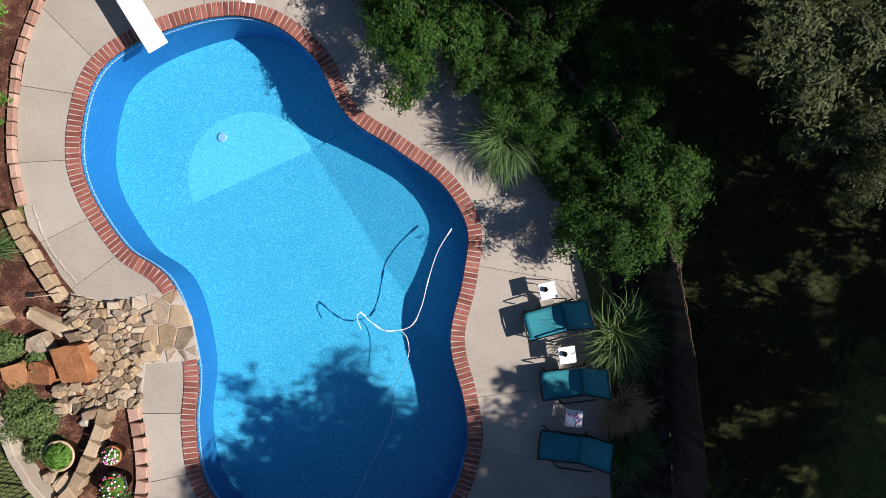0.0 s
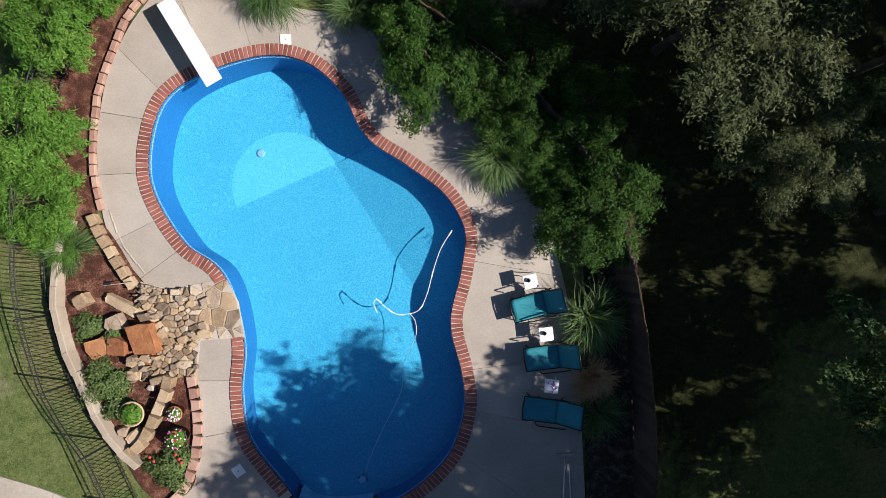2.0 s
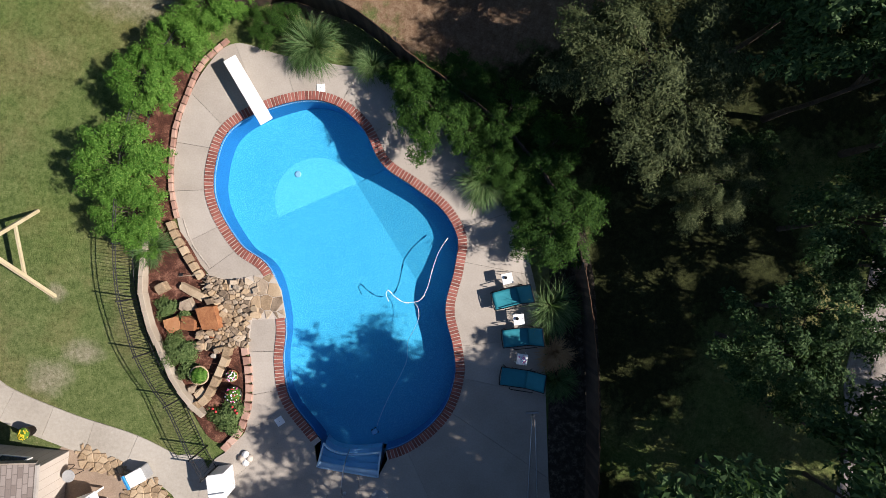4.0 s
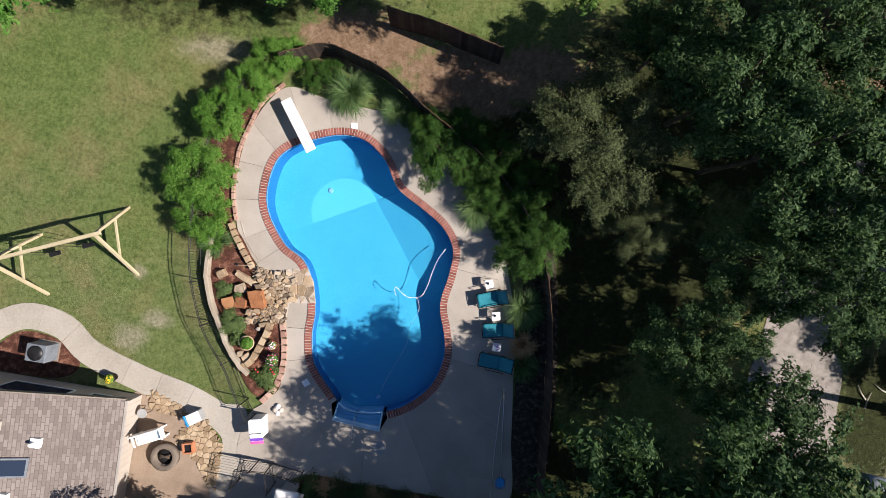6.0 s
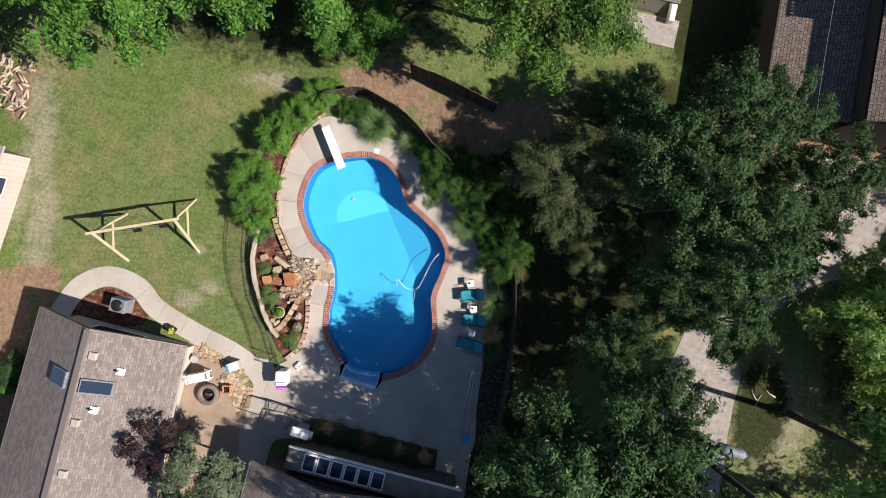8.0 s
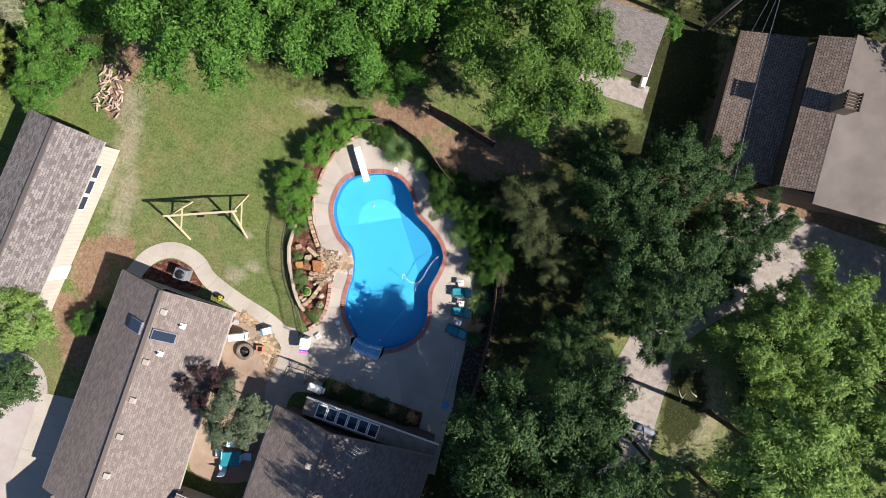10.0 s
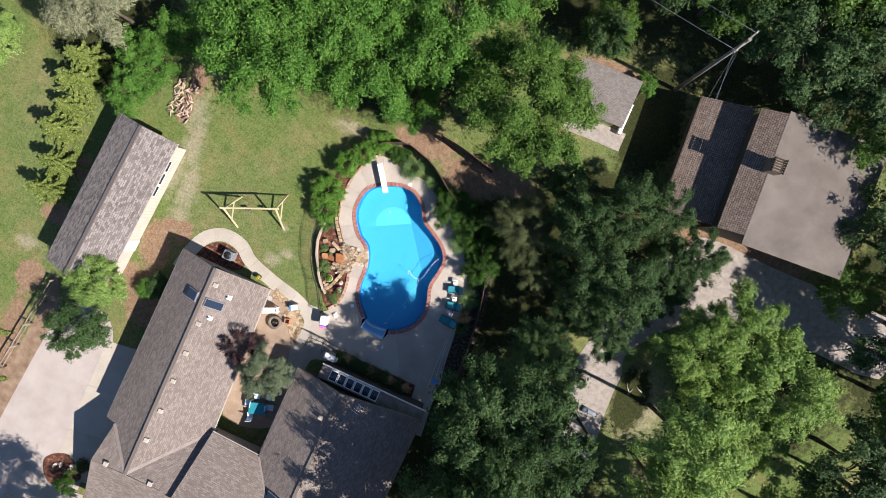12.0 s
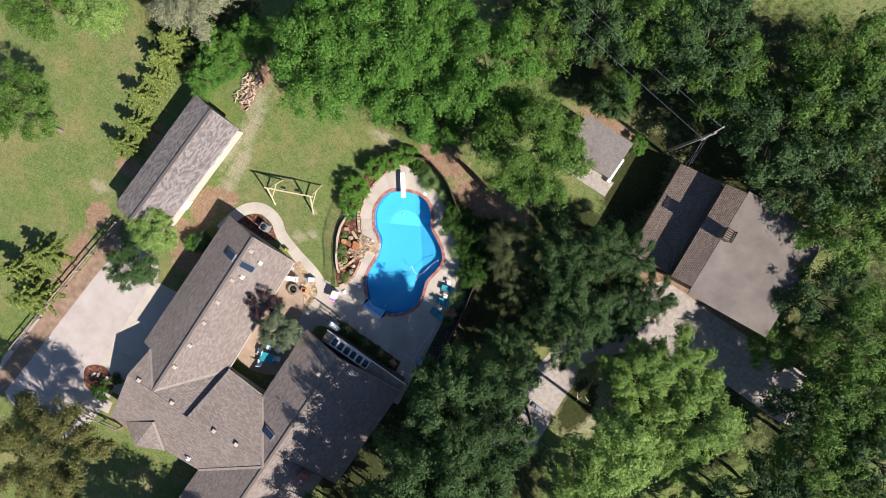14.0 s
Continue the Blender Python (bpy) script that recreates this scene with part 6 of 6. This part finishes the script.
def blocks(points, size, mat, label, name, step, z=0.0, flare=0.0):
    """A row of edging blocks along a curve, each a part."""
    root = thing(name, label, "edging")
    bm = prism([(-size[0] / 2 + .006, -size[1] / 2), (size[0] / 2 - .006, -size[1] / 2), (size[0] / 2 - .006 - flare, size[1] / 2), (-size[0] / 2 + .006 + flare, size[1] / 2)], 0, size[2], None, 0.015)
    me = bpy.data.meshes.new("block")
    bm.to_mesh(me)
    bm.free()
    me.materials.append(mat)
    r = random.Random(len(points))
    for p, d in even(spline(points, False, 10), step, False):
        o = new("block", me)
        o.parent = root
        o.matrix_basis = Matrix.Translation(p + Vector((0, 0, z + r.uniform(-0.02, 0.01)))) @ Matrix.Rotation(math.atan2(d.y, d.x) + r.uniform(-0.07, 0.07), 4, "Z")
    return root


blocks([(-9.24, 1.3), (-9.36, 1.9), (-9.42, 2.6), (-9.38, 3.4), (-9.26, 4.3), (-8.95, 5.2), (-8.4, 6.4), (-7.6, 7.15)], (0.29, 0.15, 0.12), ROSE_BLOCK, "row of rose-coloured edging blocks along the deck", "edging_blocks", 0.3)
blocks([(-6.88, -3.35), (-6.78, -3.9), (-6.74, -4.5), (-6.76, -5.0), (-6.85, -5.5), (-7.1, -6.1), (-7.5, -6.55)], (0.3, 0.24, 0.13), ROSE_BLOCK, "row of rose-coloured scalloped edging blocks", "edging_blocks", 0.31, 0, 0.03)
blocks([(-7.42, -3.32), (-7.53, -3.70), (-7.72, -4.12), (-7.92, -4.55), (-8.18, -4.95), (-8.5, -5.15)], (0.34, 0.26, 0.3), TAN_BLOCK, "row of tan wall blocks inside the bed", "edging_blocks", 0.35, 0, 0.03)
blocks([(-10.0, 0.6), (-10.18, -0.1), (-10.25, -0.75), (-10.22, -1.47), (-9.98, -2.46), (-9.6, -3.29), (-9.1, -4.35), (-8.62, -5.03), (-8.4, -5.25)], (0.62, 0.17, 0.36), WALLSTONE, "low curved pale tan retaining wall", "retaining_wall", 0.6)
blocks([(-9.35, 0.9), (-9.18, 0.51), (-8.97, 0.15), (-8.75, -0.22), (-8.40, -0.75)], (0.3, 0.22, 0.24), TAN_BLOCK, "row of tan edging blocks by the deck", "edging_blocks", 0.33, 0, 0.02)
blocks([(-8.98, 1.0), (-8.8, 0.5), (-8.55, 0.05), (-8.2, -0.4)], (0.325, 0.05, 0.03), CONCRETE, "thin sunken edging strip in the deck", "edging_strip", 0.31)


def flower_pot(x, y, r, h, mat, label, bloom, seed, z=0.02):
    rg = np.random.default_rng(seed)
    ob = thing("flower_pot", label, "flower pot", pose(x, y, z))
    part("pot", lathe([(r * 0.7, 0), (r, h), (r * 1.08, h), (r * 1.08, h + 0.03), (r * 0.92, h + 0.03), (r * 0.9, h - 0.04)], 24), mat, ob)
    n = 500
    d = rg.normal(size=(n, 3))
    d /= np.linalg.norm(d, axis=1, keepdims=True)
    d[:, 2] = np.abs(d[:, 2])
    c = new("foliage", leaf_mesh("foliage", d * np.array([r, r, r * 0.7]) * rg.uniform(0.6, 1, (n, 1)) + np.array([0, 0, h]), d + np.array([0, 0, .4]), 0.06, LEAF_SHRUB, rg))
    c.parent = ob
    for k in range(38 if bloom else 0):
        a, q = rg.uniform(0, 6.28), r * math.sqrt(rg.uniform(0, 1))
        part("flower", lathe([(0.01, 0), (0.024, 0.012), (0.006, 0.022)], 7, None, Matrix.Translation((q * math.cos(a), q * math.sin(a), h + 0.72 * math.sqrt(max(0, r * r - q * q))))), bloom[k % len(bloom)], ob)


flower_pot(-8.29, -4.09, 0.3, 0.3, TANCLAY, "wide tan clay bowl with a low green plant", None, 1)
flower_pot(-7.22, -4.12, 0.19, 0.28, TERRACOTTA, "terracotta pot of white and pink flowers", (PETAL_WHITE, PETAL_WHITE, PINK), 2)
flower_pot(-7.15, -4.72, 0.26, 0.34, BLACK, "dark pot of white, pink and red flowers", (PETAL_WHITE, PINK, PETAL_WHITE, RED), 3)
flower_pot(-14.01, -5.98, 0.2, 0.35, DARKWOOD, "dark planter with yellow flowers by the house", (YELLOW,), 4)


def low_plant(x, y, r, h, mat, label, seed, leaf=0.05, n=2600):
    leaf, n = leaf * 0.72, int(n * 1.5)
    rg = np.random.default_rng(seed)
    d = rg.normal(size=(n, 3))
    d /= np.linalg.norm(d, axis=1, keepdims=True)
    d[:, 2] = np.abs(d[:, 2])
    th = np.arctan2(d[:, 1], d[:, 0])
    e = 1 + 0.25 * np.sin(3 * th + seed) + 0.15 * np.sin(5 * th)
    c = d * np.array([r, r, h]) * (e * rg.uniform(0.35, 1, n))[:, None] + rg.normal(size=(n, 3)) * 0.03
    c[:, 2] = np.maximum(c[:, 2], 0.02)
    ob = tagged(new("low_plant", leaf_mesh("low_plant", c, d + np.array([0, 0, 0.6]) + rg.normal(size=(n, 3)) * 0.4, leaf, mat, rg)), label, "plant")
    ob.matrix_basis = pose(x, y, 0)
    return ob


low_plant(-9.55, -1.86, 0.38, 0.25, LEAF_LOW, "low green ground cover in the mulch", 1)
low_plant(-9.1, -3.3, 0.62, 0.5, LEAF_LOW, "spreading grey-green juniper by the bed wall", 2, 0.05, 4500)
low_plant(-8.75, -3.95, 0.4, 0.35, LEAF_LOW, "small grey-green juniper by the bed wall", 3)
low_plant(-8.9, -2.15, 0.25, 0.3, LEAF_LOW, "green creeper between the rust slabs", 4, 0.05, 900)
low_plant(-7.45, -5.55, 0.62, 0.3, LEAF_LOW, "leafy green plants with red flowers", 5, 0.06, 3500)
low_plant(-10.0, -0.2, 0.3, 0.25, LEAF_GREY, "dry grey twiggy plant by the wall", 6, 0.05, 900)
for k, (x, y, s) in enumerate([(-5.2, -10.3, 0.7), (-4.2, -10.4, 0.8), (-3.1, -10.5, 0.8), (-2.0, -10.6, 0.8), (-0.9, -10.8, 0.8), (0.2, -11.0, 0.7)]):
    low_plant(x, y - 0.15, s * 1.15, 0.75, LEAF_GREY if k % 2 else LEAF_OAK, "straggling dark green plant in the bed by the house", 10 + k, 0.05, 3600)
for k, (x, y) in enumerate([(-4.6, -10.1), (-2.4, -10.4), (-0.6, -10.7), (0.9, -10.9)]):
    low_plant(x, y, 0.5, 0.6, STRAW, "dry rust-brown plant in the bed by the house", 50 + k, 0.04, 1500)
for k, (x, y) in enumerate([(-7.85, -5.2), (-7.75, -5.3), (-7.11, -5.26), (-7.05, -5.35), (-7.2, -5.15)]):
    part("flower", lathe([(0.02, 0), (0.048, 0.02), (0.012, 0.04)], 9, None, Matrix.Translation((x + 7.45, y + 5.55, 0.3))), RED, bpy.data.objects["low_plant.004"], "red flower head")

# ---- swing set ----
sw = thing("swing_set", "new pine A-frame swing set on the lawn", "swing set")
L0, R0 = Vector((-17.75, -1.15, 2.45)), Vector((-13.7, 0.17, 2.45))
ax = (R0 - L0).normalized()


def timber(a, b, name, w=0.11):
    a, b = Vector(a), Vector(b)
    m = Matrix.Translation(a) @ (b - a).to_track_quat("Z", "Y").to_matrix().to_4x4()
    part(name, box(w, w, (b - a).length, m, 0.008), PINE, sw)


timber(L0 - ax * 0.3, R0 + ax * 0.25, "beam", 0.13)
feet = {}
for top, (f0, f1) in ((L0, ((-17.65, 0.0), (-17.17, -2.6))), (R0, ((-13.95, 1.42), (-13.35, -1.5)))):
    for f in (f0, f1):
        timber((f[0], f[1], -0.05), top, "leg")
    a, b = Vector((*f0, 0)).lerp(top, 0.42), Vector((*f1, 0)).lerp(top, 0.42)
    timber(a, b, "brace", 0.08)
for k, (s, n) in enumerate(((0.28, 1), (0.62, 1))):
    p = L0.lerp(R0, s)
    side = Vector((-ax.y, ax.x, 0))
    for d in (-0.22, 0.22):
        part("rope", tube([p + ax * d, p + ax * d - Vector((0, 0, 1.95))], 0.012, 6), BLACK, sw)
    m = Matrix.Translation(p - Vector((0, 0, 1.97))) @ Matrix.Rotation(math.atan2(ax.y, ax.x), 4, "Z")
    part("swing_seat", box(0.5, 0.2, 0.03, m, 0.01), BLACK, sw, "black swing seat")

# ---- patio by the house ----
cov = thing("storage_box", "white lidded box with a pink striped towel", "storage box", pose(-7.5, -7.58, 0, 0, 0, 8))
part("body", box(0.52, 0.8, 0.78, None, 0.03), WHITE, cov)
part("lid", box(0.58, 0.86, 0.08, Matrix.Translation((0, 0, 0.78)), 0.03), WHITE, cov)
tw = tagged(link("towel", box(0.54, 0.46, 0.03, None, 0.012), WHITE), "white, purple and pink striped towel over the box end", "towel")
tw.matrix_basis = pose(-7.42, -7.96, 0.845, 14, 0, 8)
part("stripe", box(0.55, 0.15, 0.034, Matrix.Translation((0, -0.02, 0.0)), 0.012), mottled("purple_cloth", (0.1, 0.03, 0.3), (0.15, 0.05, 0.4), (0.2, 0.08, 0.45)), tw, "purple stripe")
part("stripe", box(0.55, 0.13, 0.034, Matrix.Translation((0, -0.162, 0.0)), 0.012), PINK, tw, "pink stripe")
cooler = thing("cooler", "blue and white cooler box on the path edge", "cooler", pose(-10.28, -7.4, 0, 0, 0, 28))
part("body", box(0.55, 0.45, 0.45, None, 0.04), GREY, cooler)
part("lid", box(0.56, 0.46, 0.07, Matrix.Translation((0, 0, 0.45)), 0.02), WHITE, cooler)
part("open_flap", box(0.12, 0.5, 0.05, Matrix.Translation((-0.36, 0, 0.45)) @ Matrix.Rotation(radians(-25), 4, "Y"), 0.015), BLUE, cooler, "blue flap")
bench = thing("bench", "white garden bench with a patterned cushion", "bench", pose(-12.1, -8.3, 0, 0, 0, 20))
part("seat", box(1.25, 0.5, 0.055, Matrix.Translation((0, 0, 0.4)), 0.015), WHITE, bench)
part("cushion", box(1.0, 0.36, 0.07, Matrix.Translation((0, 0, 0.46)), 0.03), STEP_BLUE, bench, "pale blue patterned cushion")
part("backrest", box(1.25, 0.06, 0.45, Matrix.Translation((0, 0.25, 0.46)), 0.015), WHITE, bench)
for sx in (-0.55, 0.55):
    for sy in (-0.2, 0.2):
        part("leg", box(0.06, 0.06, 0.4, Matrix.Translation((sx, sy, 0))), WHITE, bench)
    part("arm", box(0.07, 0.5, 0.05, Matrix.Translation((sx * 1.08, 0, 0.64)), 0.01), WHITE, bench)
fire = thing("fire_pit", "round concrete fire pit with charred logs", "fire pit", pose(-11.55, -9.25, 0) @ Matrix.Scale(0.82, 4))
part("ring", lathe([(0.72, 0), (0.72, 0.3), (0.66, 0.34), (0.48, 0.34), (0.44, 0.3), (0.44, 0.05), (0.1, 0.04)], 32), GREYWOOD, fire)
part("bowl", lathe([(0.43, 0.06), (0.43, 0.1), (0.1, 0.08)], 24), BLACK, fire, "sooty bowl")
for k in range(4):
    part("log", tube([(-0.28, -0.1 + 0.07 * k, 0.14 + 0.03 * k), (0.28, 0.1 - 0.05 * k, 0.16 + 0.03 * k)], 0.045, 7), BARK, fire)
stool = thing("stool", "small round metal stool by the house", "stool", pose(-12.5, -7.35, 0))
part("seat", lathe([(0.2, 0.42), (0.21, 0.44), (0.2, 0.46)], 18), GREY, stool)
for k in range(3):
    a = k * math.tau / 3
    part("leg", tube([(0.14 * math.cos(a), 0.14 * math.sin(a), 0.42), (0.2 * math.cos(a), 0.2 * math.sin(a), 0)], 0.014, 6), BLACK, stool)
bp = thing("brick_planter", "small square brick-red planter", "planter", pose(-10.55, -8.8, 0, 0, 0, 10))
for sx, sy, w, d in ((0, .2, .46, .07), (0, -.2, .46, .07), (.2, 0, .07, .33), (-.2, 0, .07, .33)):
    part("side", box(w, d, 0.28, Matrix.Translation((sx, sy, 0)), 0.008), TERRACOTTA, bp)
part("soil", box(0.34, 0.34, 0.18), BLACK, bp)
flag = thing("flagstone_patio", "tan flagstones laid in the courtyard", "paving", kind="structure")
AREA2 = [(-11.3, -8.5), (-10.9, -7.9), (-9.85, -7.55), (-9.1, -8.7), (-9.2, -9.6), (-9.3, -10.7), (-9.7, -10.5), (-10.2, -9.6), (-10.5, -9.3)]
AREA3 = [(-12.6, -6.7), (-12.3, -6.4), (-10.9, -7.1), (-10.6, -7.8), (-11.2, -7.6), (-12.4, -7.3)]
seeds = []
while len(seeds) < 95:
    q = (rng.uniform(-12.7, -9.0), rng.uniform(-10.7, -6.3))
    if all(math.hypot(q[0] - s[0], q[1] - s[1]) > 0.17 for s in seeds) and (inside(q, AREA2) or inside(q, AREA3)):
        seeds.append(q)
for poly, q in zip(cells(seeds, 0.26), seeds):
    stone(fit_in(poly, q, AREA2 if inside(q, AREA2) else AREA3), -0.03, 0.03, rng, 0.03, TAN_BLOCK, flag, "flagstone")
grill = thing("grill", "grey covered barbecue grill by the house", "grill", pose(-6.0, -10.3, 0, 0, 0, -8))
part("cart", box(0.6, 0.5, 0.8, None, 0.02), GREY, grill)
part("hood", box(1.0, 0.55, 0.22, Matrix.Translation((0, 0, 0.8)), 0.07), WHITE, grill)
part("shelf", box(1.35, 0.45, 0.03, Matrix.Translation((0, 0, 0.78)), 0.01), GREY, grill)
shoes = thing("pool_float", "crumpled white and grey pool float on the deck", "pool float", pose(-6.85, -6.95, 0))
for k in range(4):
    part("lobe", lathe([(0.01, 0), (0.12, 0.03), (0.13, 0.08), (0.02, 0.13)], 12, None, Matrix.Translation((0.13 * math.cos(k * 1.6), 0.13 * math.sin(k * 1.6), 0))), WHITE if k % 2 else PALESTONE, shoes)
ac = thing("air_conditioner", "dark outdoor air conditioner by the house", "air conditioner", pose(-16.95, -5.0, 0, 0, 0, -6))
part("case", box(0.85, 0.75, 0.75, None, 0.03), LAMPGREY, ac)
part("fan_guard", lathe([(0.32, 0.75), (0.32, 0.78), (0.06, 0.8)], 24), BLACK, ac)
part("pad", box(0.95, 0.85, 0.05), GREYWOOD, ac)
tb = thing("patio_table", "teal patio table with chairs in the courtyard", "table", pose(-10.5, -16.6, 0, 0, 0, 15))
part("tabletop", box(1.5, 1.0, 0.05, Matrix.Translation((0, 0, 0.72)), 0.04), TEAL, tb)
for sx in (-0.6, 0.6):
    for sy in (-0.4, 0.4):
        part("leg", tube([(sx, sy, 0.72), (sx * 1.1, sy * 1.1, 0)], 0.025, 8), BLACK, tb)


def patio_chair(x, y, r):
    ob = thing("patio_chair", "pale blue patio chair at the table", "chair", pose(x, y, 0, 0, 0, r), "chairs in the courtyard")
    part("seat", box(0.5, 0.5, 0.05, Matrix.Translation((0, 0, 0.42)), 0.02), STEP_BLUE, ob)
    part("backrest", box(0.5, 0.05, 0.5, Matrix.Translation((0, -0.25, 0.45)) @ Matrix.Rotation(radians(12), 4, "X"), 0.02), STEP_BLUE, ob)
    for sx in (-0.2, 0.2):
        for sy in (-0.2, 0.2):
            part("leg", tube([(sx, sy, 0.42), (sx * 1.1, sy * 1.1, 0)], 0.016, 6), BLACK, ob)
    return ob


for x, y, r in ((-11.5, -16.5, 100), (-10.9, -15.7, 190), (-9.5, -16.3, 280), (-11.0, -17.5, 20), (-9.9, -15.5, 170)):
    patio_chair(x, y, r)

# ---- pole and wires ----
pole = thing("utility_pole", "weathered wooden utility pole with wires", "utility pole", pose(13.85, 20.1, 0))
part("mast", tube([(0, 0, -0.1), (-0.1, 0, 5.5), (-0.15, 0.05, 11.0)], 0.17, 10, None, 0.11), POLEWOOD, pole)
part("crossarm", box(2.0, 0.1, 0.12, Matrix.Translation((-0.15, 0.05, 10.5)) @ Matrix.Rotation(radians(60), 4, "Z")), POLEWOOD, pole)
for k in (-0.8, 0.8):
    part("insulator", lathe([(0.03, 0), (0.05, 0.05), (0.03, 0.12)], 10, None, Matrix.Translation((-0.15 + k * 0.5, 0.05 + k * 0.87, 10.62))), PALESTONE, pole)
for a, b in (((13.3, 19.4, 10.7), (-6, 24.5, 9.8)), ((14.1, 20.8, 10.7), (-6, 26.0, 9.8)), ((13.7, 20.1, 9.8), (15.3, 17.9, 3.2)), ((13.8, 20.0, 9.6), (15.9, 17.2, 3.4)), ((13.6, 20.1, 9.5), (15.2, 9.0, 6.5))):
    a, b = Vector(a), Vector(b)
    w_ = tagged(link("wire", tube([a.lerp(b, k / 10) - Vector((0, 0, 1.2 * (k / 10) * (1 - k / 10))) for k in range(11)], 0.009, 5), LAMPGREY), "thin grey overhead wire from the pole", "wire", "overhead wires")

lamp = thing("street_lamp_pole", "dark wooden pole with a grey lamp head", "utility pole", pose(13.5, -6.9, 0))
part("mast", tube([(0, 0, -0.1), (0.05, 0, 4.5), (0.05, 0.05, 9.0)], 0.15, 10, None, 0.11), DARKWOOD, lamp)
part("arm", tube(spline([(0.05, 0, 6.4), (0.2, 0.6, 7.0), (0.1, 1.2, 6.9)], False, 5), 0.03, 6), BLACK, lamp)
hd = part("lamp_head", tube([(-0.3, 1.1, 6.7), (0.1, 1.05, 6.7), (0.5, 1.0, 6.7), (0.8, 0.95, 6.7)], 0.24, 12, None, 0.18), LAMPGREY, lamp)
part("lens", lathe([(0.16, -0.14), (0.15, 0), (0.05, 0.06)], 14, None, Matrix.Translation((0.85, 0.95, 6.7))), LAMPGREY, hd)
for k, (x, y, a) in enumerate(((18.98, -4.95, 70), (18.7, -4.6, 120), (19.6, -4.4, 150))):
    st = tagged(link("branch", tube([(-0.35, 0, 0.02), (0.05, 0.06, 0.05), (0.4, 0.0, 0.02)], 0.035, 6, None, 0.015), PALESTONE), "pale fallen branch on the grass", "branch")
    st.matrix_basis = pose(x, y, -0.03, 0, 0, a)
logl = tagged(link("fallen_log", tube([(-0.9, 0, 0.15), (0, 0.05, 0.17), (0.8, 0, 0.15)], 0.17, 10, None, 0.14), GREYWOOD), "grey weathered log on the lawn", "log")
logl.matrix_basis = pose(-40.9, -6.75, -0.05, 0, 0, 8)
r = random.Random(8)
pile = thing("wood_pile", "scattered split firewood by the garage", "firewood", pose(-24.9, 6.2, 0))
for k in range(70):
    a, x, y = r.uniform(0, 3.14), r.uniform(-0.9, 0.9), r.uniform(-1.7, 1.7)
    part("log", tube([(x - 0.25 * math.cos(a), y - 0.25 * math.sin(a), 0.05 + 0.04 * (k % 3)), (x + 0.25 * math.cos(a), y + 0.25 * math.sin(a), 0.05 + 0.04 * (k % 3))], 0.06, 7), TANWOOD if k % 4 else GREYWOOD, pile)
for k in range(7):
    slab_stone(-25.4 + r.uniform(-0.9, 1.0), -27.9 + r.uniform(-0.5, 0.7), 0.3, 0.24, 0.15, r.uniform(0, 90), PALESTONE, "pale stone in the drive bed", 40 + k)
low_plant(-23.6, -26.9, 0.65, 1.3, LEAF_GREY, "dark spiky shrub by the front walk", 77, 0.10, 1300)

# ---- coping bricks ----
bm = box(0.097, 0.305, 0.05, Matrix.Translation((0, 0, -0.024)), 0.008)
me_brick = bpy.data.meshes.new("brick")
bm.to_mesh(me_brick)
bm.free()
me_brick.materials.append(BRICK)
r = random.Random(5)
for p, d in even(offset(outer, 0.152), 0.118):
    if at_steps(p) or (p.x < -5.5 and -2.25 < p.y < -0.85):
        continue
    o = new("brick", me_brick)
    o.parent = coping
    o.matrix_basis = Matrix.Translation(p + Vector((0, 0, r.uniform(-0.003, 0.004)))) @ Matrix.Rotation(math.atan2(d.y, d.x) + r.uniform(-0.015, 0.015), 4, "Z")
